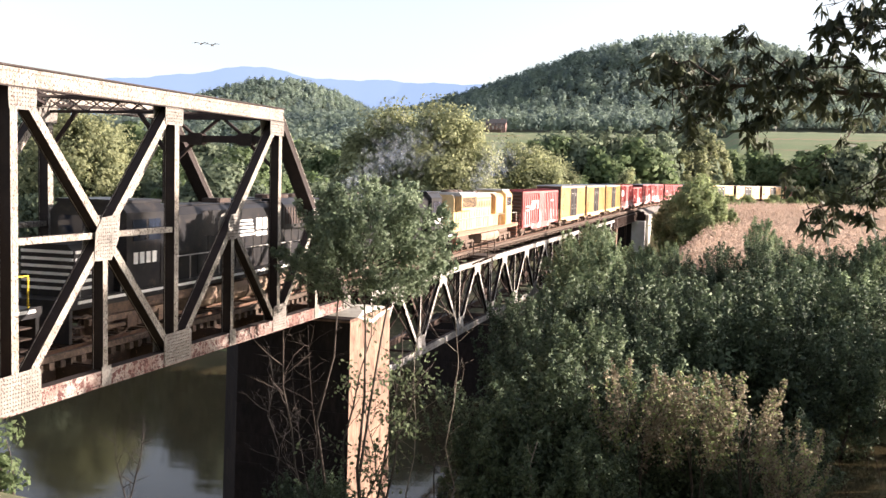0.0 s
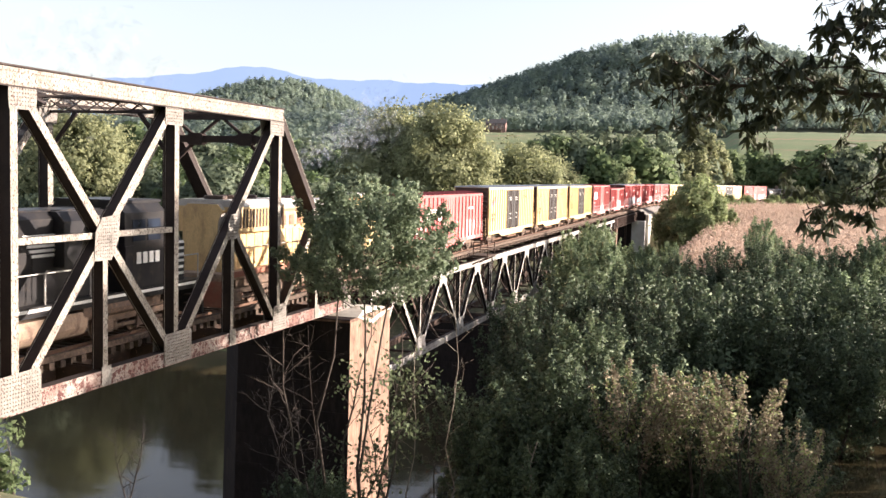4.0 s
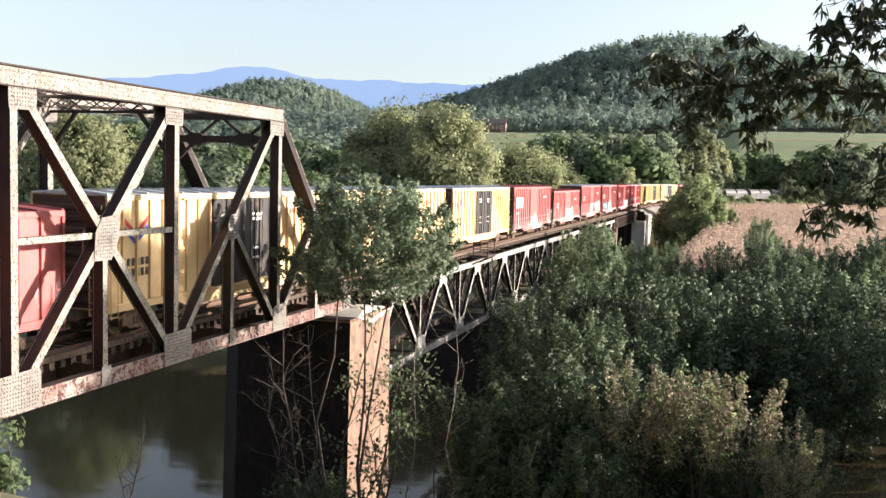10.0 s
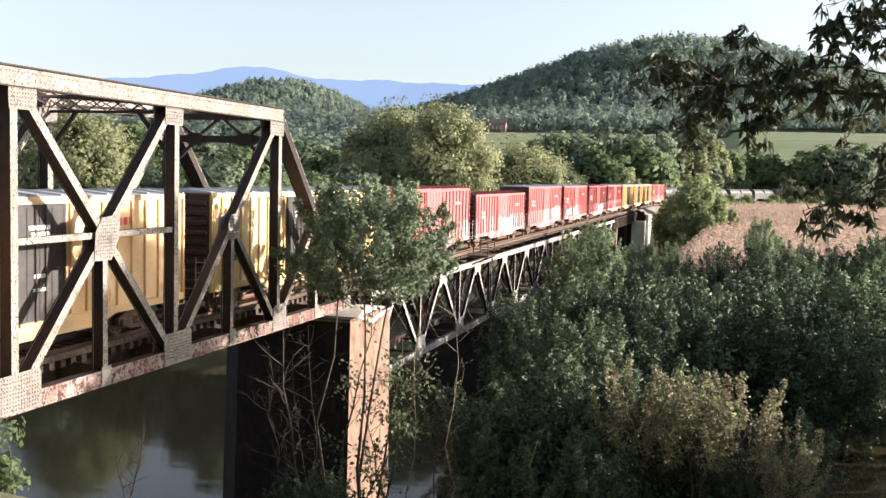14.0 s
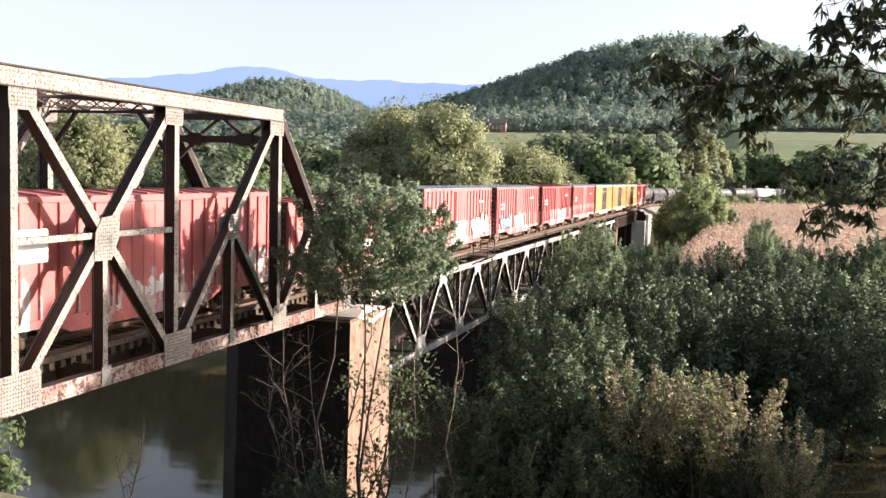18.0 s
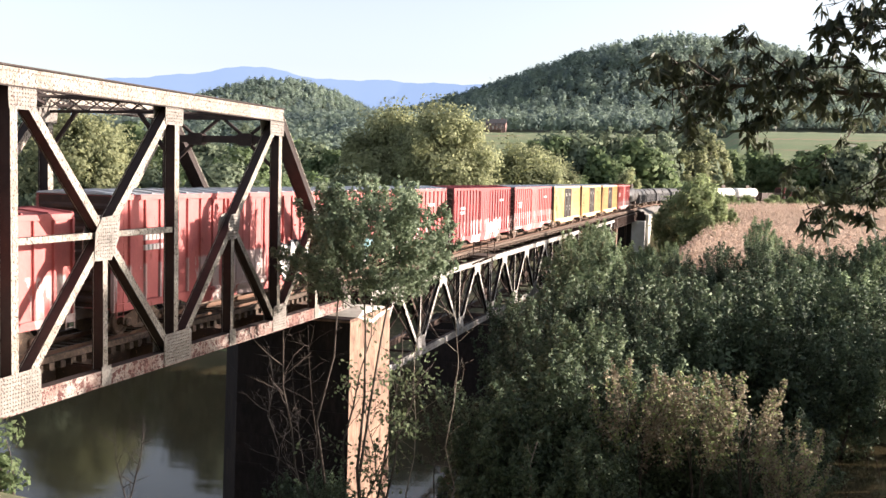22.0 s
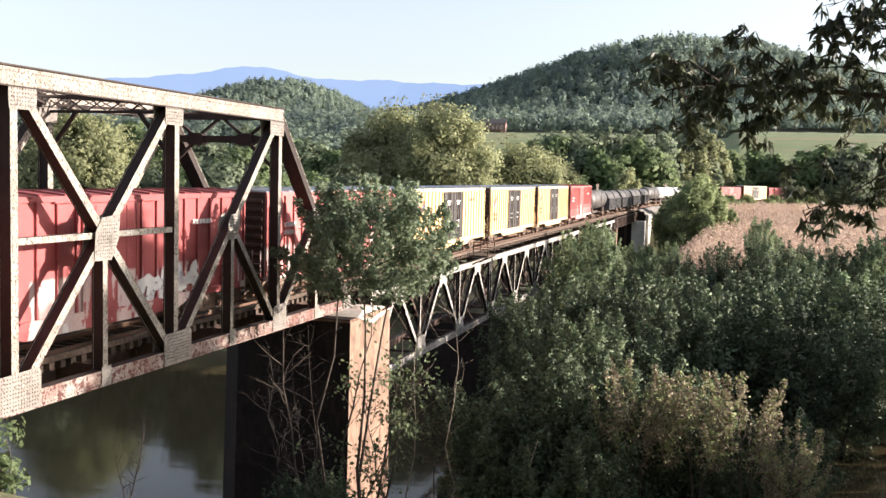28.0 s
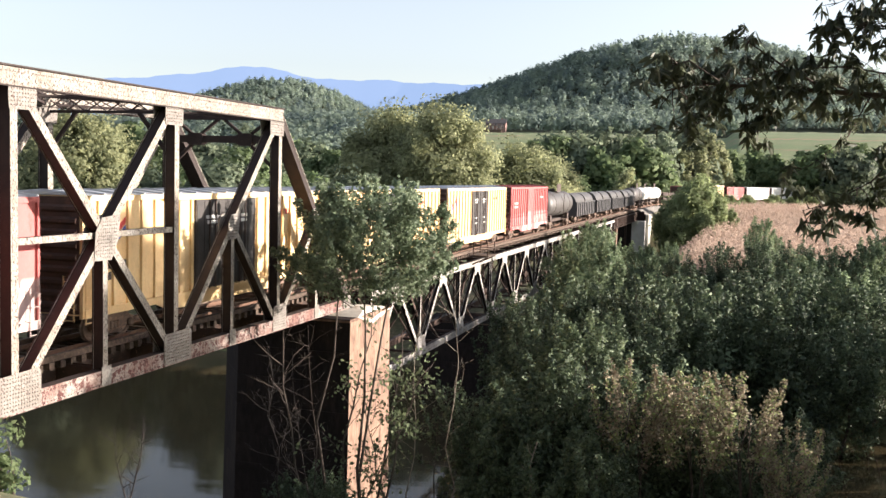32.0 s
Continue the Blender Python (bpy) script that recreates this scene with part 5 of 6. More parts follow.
        for i in range(4):
            bx(g, 1.551, 1.565, c0 + 0.4 + i * 0.38, c0 + 0.66 + i * 0.38, 2.55, 2.95)
        split("number_bar", g, WHITE, loco)
        part("sill_line", bx(Geo(), 1.561, 1.572, -E + 1.0, E - 1.0, 1.50, 1.60), WHITE, loco)
    else:
        for s in (-1, 1):
            part("red_stripe", bx(Geo(), *sorted((s * 0.946, s * 0.955)), -4.5, E - 1.7, 4.02, 4.14), LOCO_RED, loco)
        g = Geo()
        for i in range(9):
            bx(g, 0.946, 0.96, -1.6 + i * 0.85, -1.15 + i * 0.85, 3.35, 3.85)
        split("letter", g, LOCO_RED, loco)
    couplers(loco, L)
    return loco


TRAIN = []      # (thing, centre along the track at the start, length)


def at_start(ob, front, L):
    shade = [rng.random() for _ in range(3)]
    for o in (ob, *ob.children_recursive):
        o.color = (*shade, 1)
    TRAIN.append((ob, front + L / 2, L))
    return ob


def place(ob, front, L):
    return at_start(copy_thing(ob, Matrix.Identity(4)), front, L)


LL = 22.3
at_start(locomotive("sooty black diesel locomotive with yellow handrails", LOCO_BLACK, LOCO_BLACK, LOCO_BLACK, True, LOCO_BLACK, True, YELLOWRAIL), 3.2, LL)
at_start(locomotive("black diesel locomotive with white nose stripes and bar logo", LOCO_BLACK, LOCO_BLACK, LOCO_BLACK, True, LOCO_BLACK, True), 25.5, LL)
at_start(locomotive("black diesel locomotive running long hood first", LOCO_BLACK, LOCO_BLACK, LOCO_BLACK, False, LOCO_BLACK, True), 47.8, LL)
at_start(locomotive("yellow and grey diesel locomotive running long hood first", LOCO_YELLOW, LOCO_YELLOW, LOCO_GREY, False, LOCO_RED), 70.1, LL)
CL, C0 = 20.587, 175.94
front = lambda i: C0 + CL * i
at_start(boxcar("red boxcar with a white stripe logo on its ribbed side", 21.3, 4.72, RED, "slide", True, None, BROWN_RED, [mark_stripes, mark_lettering]), 92.7, 21.3)
yel = at_start(boxcar("yellow high boxcar with black double doors and grey roof", CL, 5.16, YELLOW, "plug", True, BLACKDOOR, GALV, [mark_emblem]), front(-3), CL)
place(yel, front(-2), CL)
place(yel, front(-1), CL)
red_panel = at_start(boxcar("red high boxcar with a white panel and graffiti", CL, 5.16, RED, "wide", True, None, RED, [mark_white_panel, mark_lettering]), front(0), CL)
mark_graffiti(red_panel, -1.4, 1.8, 1.3, 1.9, 2, SPRAY, None, 5)
low_red = at_start(boxcar("low red boxcar with pale graffiti along the bottom", CL, 4.62, RED, "wide", True, None, BROWN_RED, [mark_lettering]), front(1), CL)
mark_graffiti(low_red, -0.4, 4.2, 1.15, 2.3, 3, SPRAY, None, 5)
red_high = at_start(boxcar("red high boxcar with white graffiti and galvanized roof", CL, 5.16, RED, "slide", True, None, GALV, [mark_lettering]), front(2), CL)
teal = place(red_high, front(3), CL)
dk = at_start(boxcar("dark red high boxcar with white graffiti", CL, 5.16, BROWN_RED, "slide", True, None, BROWN_RED, [mark_lettering]), front(4), CL)
place(red_high, front(5), CL)
mark_graffiti(red_high, 3.2, 8.2, 1.2, 2.7, 4, SPRAY, SPRAY_DARK, 4)
mark_graffiti(teal, -7.6, -3.4, 1.25, 2.2, 5, SPRAY_TEAL, SPRAY_DARK, 4)
mark_graffiti(teal, -2.2, 1.6, 1.2, 2.3, 6, SPRAY, None, 4)
mark_graffiti(dk, 1.0, 5.5, 1.2, 2.2, 7, SPRAY, None, 5)
for i in (6, 7, 8):
    place(yel, front(i), CL)
at_start(boxcar("red boxcar with ribbed sides and graffiti", 20.0, 5.16, RED, "slide", True, None, RED, [mark_lettering]), front(9), 20.0)
tank = at_start(tank_car("sooty grey tank car with dirt streaks", 17.6, TANKGREY), 381.9, 17.6)
coil = at_start(coil_car(18.8), 399.8, 18.8)
for i in (1, 2, 3):
    place(coil, 399.8 + 18.85 * i, 18.8)
place(tank, 475.6, 17.6)
wt = at_start(tank_car("dull white tank car with rust streaks", 17.9, TANKWHITE), 493.6, 17.9)
place(wt, 511.9, 17.9)
at_start(gondola(19.0), 530.2, 19.0)
at_start(boxcar("red boxcar at the tail", 16.6, 4.72, RED, "slide", True, None, RED), 549.4, 16.6)
place(yel, 566.2, CL)
at_start(boxcar("short red boxcar with ribbed sides", 15.0, 4.72, RED, "slide", True, None, RED), 586.8, 15.0)
wb1 = at_start(boxcar("dull white boxcar with plain sliding door", CL, 4.72, WHITECAR, "slide", True, None, WHITECAR), 601.9, CL)
place(wb1, 622.6, CL)


def run(t):
    """Metres the train has rolled by t seconds; it slows a little."""
    return 8.7814 * t - 0.00712 * t * t


def car_pose(centre, L, t):
    s = centre - run(t)
    base = L / 2 - 3.3
    (ax, ay, _), (bx_, by, _) = track_at(s - base), track_at(s + base)
    return pose((ax + bx_) / 2, (ay + by) / 2, 0, 0, 0, -math.degrees(math.atan2(bx_ - ax, by - ay)))
# ---- plants ----
def leaf_mesh(name, centres, size, mat, seed, flat=0.0, long=1.6, lobed=False, out=None, loose=0.9, along=None, soft=0.0):
    """One mesh of folded leaf blades at the given centres, turned at random."""
    r = np.random.default_rng(seed)
    c = np.asarray(centres, float)
    n = len(c)
    d = r.normal(size=(n, 3))
    d[:, 2] -= flat
    if along is not None:                  # blades point roughly this way
        d = along + 0.35 * r.normal(size=(n, 3))
    d /= np.linalg.norm(d, axis=1)[:, None]
    s = np.cross(d, r.normal(size=(n, 3)))
    s /= np.linalg.norm(s, axis=1)[:, None]
    u = np.cross(d, s)
    if out is not None:                    # blades lie roughly across the outward direction
        u = out / (np.linalg.norm(out, axis=1)[:, None] + 1e-6) + loose * r.normal(size=(n, 3)) * 0.6
        u /= np.linalg.norm(u, axis=1)[:, None]
        s = np.cross(u, d)
        s /= np.linalg.norm(s, axis=1)[:, None]
        d = np.cross(s, u)
    k = (size * r.uniform(0.65, 1.35, n))[:, None]
    if lobed == "oval":
        shape = [(-0.5, 0.0), (-0.30, 0.12), (-0.02, 0.19), (0.25, 0.14), (0.5, 0.0), (0.25, -0.14), (-0.02, -0.19), (-0.30, -0.12)]
    elif lobed:
        shape = [(-0.5, 0.02), (-0.32, 0.2), (-0.18, 0.2), (0.0, 0.36), (0.12, 0.28), (0.26, 0.32), (0.38, 0.15), (0.5, 0.0)]
        shape += [(a, -b) for a, b in shape[-2::-1]]
    else:
        shape = [(-0.5, 0.0), (0.0, 0.5), (0.5, 0.0), (0.0, -0.5)]
    shape = shape[::-1]
    m = len(shape)
    v = np.stack([c + d * k * long * a + s * k * b + u * k * (0.24 * abs(b) - 0.25 * (a + 0.5) ** 2 * bool(lobed)) for a, b in shape], 1).reshape(-1, 3)
    me = bpy.data.meshes.new(name)
    me.vertices.add(m * n)
    me.vertices.foreach_set("co", v.ravel())
    me.loops.add(m * n)
    me.loops.foreach_set("vertex_index", np.arange(m * n))
    me.polygons.add(n)
    me.polygons.foreach_set("loop_start", np.arange(0, m * n, m))
    me.update(calc_edges=True)
    if soft and out is not None:           # blades take part of their shading from the crown's round form
        o = out / (np.linalg.norm(out, axis=1)[:, None] + 1e-6)
        nrm = o * soft + u * (1 - soft)
        nrm /= np.linalg.norm(nrm, axis=1)[:, None] + 1e-6
        at = me.attributes.new("custom_normal", "FLOAT_VECTOR", "POINT")
        at.data.foreach_set("vector", np.repeat(nrm, m, 0).astype(np.float32).ravel())
        me.update()
    me.materials.append(mat)
    return me


def limb(geo, a, b, r0, r1, rnd, seg=5, bend=0.12, steps=4):
    a, b = Vector(a), Vector(b)
    L = (b - a).length
    side = Vector((rnd.uniform(-1, 1), rnd.uniform(-1, 1), rnd.uniform(-0.3, 0.6))) * L * bend
    path, rad = [], []
    for i in range(steps + 1):
        t = i / steps
        path.append(a.lerp(b, t) + side * math.sin(t * math.pi) + Vector((rnd.uniform(-1, 1), rnd.uniform(-1, 1), 0)) * L * 0.02 * (0 < i < steps))
        rad.append(r0 + (r1 - r0) * t)
    geo.tube(path, rad, seg)
    return path


def tree(label, h, spread, mat, clumps, per, leaf, seed, base=0.25, bark=BARK, name="tree", lean=(0, 0), stems=1, puff=0.10, flat=0.0, category="tree", tall=0.75, thick=1.0, loose=0.9):
    """A trunk that forks into limbs, each limb ending in a clump of leaves."""
    rnd = random.Random(seed)
    r = np.random.default_rng(seed)
    t = thing(name, label, category)
    wood = Geo()
    tr = (0.018 * h + 0.04) * thick
    cz = h * (1 + base) / 2
    az = h * (1 - base) / 2
    trunks = []
    for k in range(stems):
        a = 2 * math.pi * k / max(stems, 1) + rnd.uniform(0, 1)
        o = 0.0 if stems == 1 else spread * 0.10
        tip = (lean[0] + math.cos(a) * o * 2.5, lean[1] + math.sin(a) * o * 2.5, h * rnd.uniform(0.72, 0.85))
        trunks.append(limb(wood, (math.cos(a) * o * 0.4, math.sin(a) * o * 0.4, -0.8), tip, tr / stems ** 0.5, tr * 0.25, rnd, 7, 0.06, 6))
    pts, outs = [], []
    for i in range(clumps):
        d = r.normal(size=3)
        d /= np.linalg.norm(d)
        q = r.uniform(0.35, 1.0) ** 0.6
        w = 1.0 - 0.25 * max(0, d[2]) + r.uniform(-0.18, 0.18)
        c = np.array([lean[0] + d[0] * q * spread / 2 * w, lean[1] + d[1] * q * spread / 2 * w, cz + d[2] * q * az * r.uniform(0.85, 1.1)])
        path = rnd.choice(trunks)
        j = min(range(len(path)), key=lambda m: abs(path[m].z - (c[2] - 0.25 * h * rnd.uniform(0.4, 1.0))))
        limb(wood, path[max(j, 1)], c, tr * 0.28 * (1 - 0.6 * j / len(path)), tr * 0.05, rnd, 4, 0.12, 3)
        n = int(per * r.uniform(0.6, 1.4))
        sg = spread * puff * r.uniform(0.7, 1.35)
        g = np.clip(r.normal(size=(n, 3)), -1.7, 1.7)
        pts.append(c + g * np.array([sg, sg, sg * tall]))
        outs.append(g + 0.9 * d + np.array([0, 0, 0.25]))
    part("trunk", wood, bark, t, smooth=True)
    part("crown", leaf_mesh("crown", np.concatenate(pts), leaf, mat, seed, flat, out=np.concatenate(outs), loose=loose, soft=0.6), mat, t)
    return t


def plume_tree(label, h, spread, mat, shoots, leaf, seed, base=0.05, stems=3, fat=0.7, reach=3.0, per=16, inner=700, name="tree", category="tree", thick=0.6, bark=BARK, lean=(0, 0), top=0.6, loose=1.5):
    """Stems with many shoots that arch out and up, each one a tapering plume of leaves; a dense dark core."""
    rnd = random.Random(seed)
    r = np.random.default_rng(seed)
    t = thing(name, label, category)
    wood = Geo()
    tr = (0.018 * h + 0.04) * thick
    for k in range(stems):
        a = 2 * math.pi * k / stems + rnd.uniform(0, 1)
        o = spread * 0.10
        limb(wood, (math.cos(a) * o * 0.4, math.sin(a) * o * 0.4, -0.8), (lean[0] + math.cos(a) * o * 1.6, lean[1] + math.sin(a) * o * 1.6, h * rnd.uniform(0.7, 0.85)), tr / stems ** 0.5, tr * 0.2, rnd, 6, 0.08, 5)
    pts, outs, size = [], [], []
    for i in range(shoots):
        az = 2.39996 * i + rnd.uniform(-0.5, 0.5)
        u = ((i + 0.5) / shoots) ** 0.8
        z = h * (base + 0.12 + (0.88 - base) * u)
        zn = (z / h - base) / (1 - base)
        w = math.sqrt(max(0.03, 1 - ((zn - 0.42) / top) ** 2)) if zn > 0.42 else 0.75 + 0.25 * zn / 0.42
        rad = spread / 2 * w * rnd.uniform(0.62, 1.12)
        L = reach * rnd.uniform(0.7, 1.2)
        cx, cy = lean[0] * z / h, lean[1] * z / h
        d = Vector((math.cos(az), math.sin(az), 0))
        tip = Vector((cx, cy, z + rnd.uniform(-0.3, 0.5))) + d * rad
        root = Vector((cx, cy, max(0.2, z - L * 0.95))) + d * rad * 0.25
        knee = Vector((cx, cy, z - L * 0.55)) + d * rad * rnd.uniform(0.75, 1.0)
        path = [root.lerp(knee, s).lerp(knee.lerp(tip, s), s) for s in (0, 0.25, 0.5, 0.75, 1.0)]
        wood.tube(path, [tr * 0.16, tr * 0.13, tr * 0.10, tr * 0.06, tr * 0.02], 4)
        ax = (tip - knee).normalized()
        f = fat * rnd.uniform(0.7, 1.25)
        for s in (0.30, 0.42, 0.52, 0.62, 0.70, 0.78, 0.86, 0.93, 0.99):
            c = root.lerp(knee, s).lerp(knee.lerp(tip, s), s)
            rho = f * (1.05 - 0.9 * max(0.0, s - 0.3) / 0.7)
            o = Vector((rnd.gauss(0, 1), rnd.gauss(0, 1), rnd.gauss(0, 0.6)))
            o = (o - ax * o.dot(ax)).normalized() * rho * rnd.uniform(0.35, 0.8)
            n = max(4, int(per * rnd.uniform(0.6, 1.3) * (0.5 + 0.5 * rho / f)))
            g = r.normal(size=(n, 3)) * (0.34 * rho + 0.05)
            pts.append(np.array(c + o) + g)
            outs.append(g + np.array(o) * 0.8 + np.array(d) * 0.25 * rho + np.array([0, 0, 0.3 * rho]))
            size.append(np.full(n, leaf))
    if inner:
        d = r.normal(size=(inner, 3))
        d *= (r.uniform(0.1, 0.66, inner) / np.linalg.norm(d, axis=1))[:, None]
        zc, zh = h * (base + 0.88) / 2, h * (0.88 - base) / 2
        c = np.stack([d[:, 0] * spread / 2, d[:, 1] * spread / 2, zc + d[:, 2] * zh], 1)
        c[:, 0] += lean[0] * c[:, 2] / h
        c[:, 1] += lean[1] * c[:, 2] / h
        pts.append(c); outs.append(d); size.append(np.full(inner, leaf * 1.8))
    part("trunk", wood, bark, t, smooth=True)
    part("crown", leaf_mesh("crown", np.concatenate(pts), np.concatenate(size), mat, seed, 0.0, out=np.concatenate(outs), loose=loose, soft=0.5), mat, t)
    return t


def ground_at(x, y):
    return float(ground_z(np.array([x]), np.array([y]))[0])


def plant(ob, x, y, scale=1.0, turn=0.0, z=None):
    m = Matrix.LocRotScale((x, y, ground_at(x, y) if z is None else z), Euler((0, 0, turn)), (scale, scale, scale))
    return m


def copies(ob, places, seed, jitter=0.15):
    """Copies of a tree at (x, y, scale); the first place takes the tree itself."""
    rnd = random.Random(seed)
    for i, (x, y, sc) in enumerate(places):
        o = ob if i == 0 else copy_thing(ob, Matrix.Identity(4))
        o.matrix_basis = plant(o, x, y, sc * rnd.uniform(1 - jitter, 1 + jitter), rnd.uniform(0, 6.28))


def grove(ob, h, spots, seed):
    """Copies of a tree of height h at (x, y, height of its top above the rails)."""
    rnd = random.Random(seed)
    for i, (x, y, top) in enumerate(spots):
        o = ob if i == 0 else copy_thing(ob, Matrix.Identity(4))
        z = max(ground_at(x, y), -13.2)
        sc = (top - z) / h
        w = sc * rnd.uniform(0.85, 1.1) + 0.05
        o.matrix_basis = Matrix.LocRotScale((x, y, z), Euler((0, 0, rnd.uniform(0, 6.28))), (w, w, sc))


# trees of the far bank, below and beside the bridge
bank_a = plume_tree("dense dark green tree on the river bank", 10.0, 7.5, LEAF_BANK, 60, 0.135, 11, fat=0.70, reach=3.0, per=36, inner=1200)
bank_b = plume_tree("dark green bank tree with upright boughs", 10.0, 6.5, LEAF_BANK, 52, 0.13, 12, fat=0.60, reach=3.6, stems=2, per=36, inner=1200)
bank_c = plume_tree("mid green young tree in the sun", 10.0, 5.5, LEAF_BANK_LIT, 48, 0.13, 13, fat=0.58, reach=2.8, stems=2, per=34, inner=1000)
grove(bank_a, 10.0, [(-8.5, 92, -1.6), (-1.2, 92, 0.4), (5.0, 92, 0.8), (12, 93, 1.7), (-5, 80, -1.2), (3.4, 80, -0.2), (10, 80, -1.2), (17, 88, -2.5), (-10, 78, -2.2)], 1)
grove(bank_b, 10.0, [(-5, 94, -0.6), (2, 95, 1.2), (8.6, 94, 0.6), (15.5, 96, -1.5), (-8.2, 72, -2.0), (7.5, 73, -3.2), (-12.5, 76, -1.3), (-9.5, 61, -2.6), (20, 98, -2.5), (-4.2, 66, -1.7), (-1.5, 76, -1.0), (-1.5, 69, -1.0), (3.0, 70.5, -0.8), (-5.5, 70, -1.0), (-13.4, 66, -2.1), (-15.4, 72, -2.6), (1.0, 85, -1.4), (7, 87, -0.6), (13, 85, -3.5), (-3, 88, -1.2)], 2)
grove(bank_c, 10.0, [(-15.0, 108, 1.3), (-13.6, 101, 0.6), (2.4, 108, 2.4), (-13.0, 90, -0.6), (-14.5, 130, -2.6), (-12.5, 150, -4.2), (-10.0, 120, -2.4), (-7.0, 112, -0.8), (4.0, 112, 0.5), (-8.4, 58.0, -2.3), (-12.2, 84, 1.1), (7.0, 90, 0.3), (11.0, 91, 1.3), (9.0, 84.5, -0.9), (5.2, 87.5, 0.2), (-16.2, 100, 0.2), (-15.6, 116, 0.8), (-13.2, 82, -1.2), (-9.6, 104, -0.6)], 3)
# taller bank trees upstream, out of view, that shade the near bank
grove(copy_thing(bank_a, Matrix.Identity(4)), 10.0, [(20, 75, 2.2), (19, 70, 2.2), (17, 44.5, 0.0), (20, 47.5, 0.4), (21, 53, 1.0), (27, 51, 1.8), (28, 58, 1.8), (15, 41, -1.0), (34, 62, 2.4)], 14)
# unseen tree added to throw dappled shade on truss and cars
upstream = tree("tall open-crowned tree out of view, casting dappled shade", 25.0, 9.6, LEAF_MID, 76, 170, 0.26, 47, 0.50, stems=1, puff=0.075, tall=0.8)
grove(upstream, 25.0, [(14.5, 42.6, 12.6)], 48)
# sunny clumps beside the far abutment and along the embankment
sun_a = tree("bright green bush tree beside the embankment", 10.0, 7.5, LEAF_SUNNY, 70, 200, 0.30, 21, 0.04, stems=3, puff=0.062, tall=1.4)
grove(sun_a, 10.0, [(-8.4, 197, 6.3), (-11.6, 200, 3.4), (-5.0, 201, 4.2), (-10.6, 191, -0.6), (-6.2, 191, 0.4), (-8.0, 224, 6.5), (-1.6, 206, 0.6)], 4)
# scrub between the corn and the line, taller trees further round the curve
scrub = tree("low sunny scrub bush beside the line", 5.0, 6.0, LEAF_SUNNY, 46, 90, 0.30, 23, 0.02, stems=3, puff=0.08, tall=1.0, name="shrub", category="shrub")
spots = []
for i in range(24):
    x, y, h = track_at(286 + 6.4 * i)
    o = 8.5 + 2.5 * math.sin(i * 2.3)
    spots.append((x + o * math.cos(h), y - o * math.sin(h), 1.4 + 0.7 * math.sin(i * 1.7) + (0.9 if i > 11 else 0)))
grove(scrub, 5.0, spots, 24)
curve = tree("dark green tree beside the curve", 10.0, 8.0, LEAF_MID, 60, 120, 0.42, 25, 0.04, stems=2, puff=0.07, tall=1.1)
spots = []
for i in range(9):
    x, y, h = track_at(372 + 9 * i)
    o = 14 + 3 * math.sin(i * 2.9)
    spots.append((x + o * math.cos(h), y - o * math.sin(h), 6.0 + 2.0 * math.sin(i * 1.3)))
grove(curve, 10.0, spots, 26)
# willow-like shrubs half dried out, nearer the eye
dry = plume_tree("shrub with browning leaves and pale tips", 9.5, 3.6, LEAF_DRY, 26, 0.088, 31, base=0.60, stems=4, fat=0.25, reach=2.4, per=24, inner=0, loose=2.0, name="shrub", category="shrub", thick=0.5, top=0.9)
grove(dry, 9.5, [(-3.6, 42, -2.0), (-1.4, 43, -2.5), (0.6, 42, -2.0), (2.4, 40, -3.6)], 5)
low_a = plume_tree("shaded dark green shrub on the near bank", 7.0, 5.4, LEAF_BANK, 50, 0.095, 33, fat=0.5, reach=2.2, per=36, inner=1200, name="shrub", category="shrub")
grove(low_a, 7.0, [(-6.4, 45, -1.9), (-8.6, 43.4, -2.8), (-5.0, 40, -4.5), (-7.4, 40, -5.6), (-4.0, 34, -7.6), (-9.6, 41.5, -4.6), (-3.0, 46.5, -2.6), (0.6, 33, -8.4), (-6.6, 34, -8.2), (2.6, 48, -5.0), (-6.0, 62, -2.8), (-8.4, 37, -7.4), (-10.4, 44.0, -5.0), (-10.2, 36, -9.4), (-15.9, 37.0, -6.5), (-17.6, 38.4, -7.0), (-14.4, 36.4, -7.2), (-11.6, 38, -7.6), (-1.6, 46, -3.6), (-0.4, 37, -6.4), (2.2, 36.5, -6.2), (-11.4, 61.5, -3.6)], 6)
# the tree that stands before the pier
mid = plume_tree("leafy green tree with bare lower branches before the pier", 17.9, 7.3, LEAF_PIER, 96, 0.10, 43, base=0.67, fat=0.46, reach=1.6, per=46, inner=120, thick=0.42, stems=3, top=0.72, loose=2.2)
mid.matrix_basis = plant(mid, -14.5, 37.8, 1.0, 0.6, -12.4)
thin_tree = plume_tree("sparse dark green tree before the deck truss", 13.0, 4.6, LEAF_BANK, 26, 0.12, 44, base=0.45, fat=0.36, reach=2.0, per=12, inner=0, thick=0.45, stems=3)
grove(thin_tree, 13.0, [(-12.4, 43.2, -3.4), (-11.0, 42.4, -3.8)], 45)
# sycamores and maples behind the bridge
syc = tree("tall yellow-green sycamore in full leaf", 27.0, 22.0, LEAF_YELLOW, 150, 300, 0.42, 51, 0.08, stems=2, puff=0.06, tall=1.0)
copies(syc, [(-50, 165, 0.93), (-62, 172, 0.88), (-38, 178, 0.75), (-84, 112, 0.78), (-40, 205, 0.75)], 7, 0.05)
far_a = tree("broad green maple in the valley", 20.0, 16.0, LEAF_VALLEY, 90, 190, 0.55, 52, 0.05, stems=2, puff=0.07, tall=1.0)
far_b = tree("rounded light green valley tree", 17.0, 15.0, LEAF_BRIGHT, 90, 190, 0.52, 53, 0.04, stems=3, puff=0.07, tall=1.0)
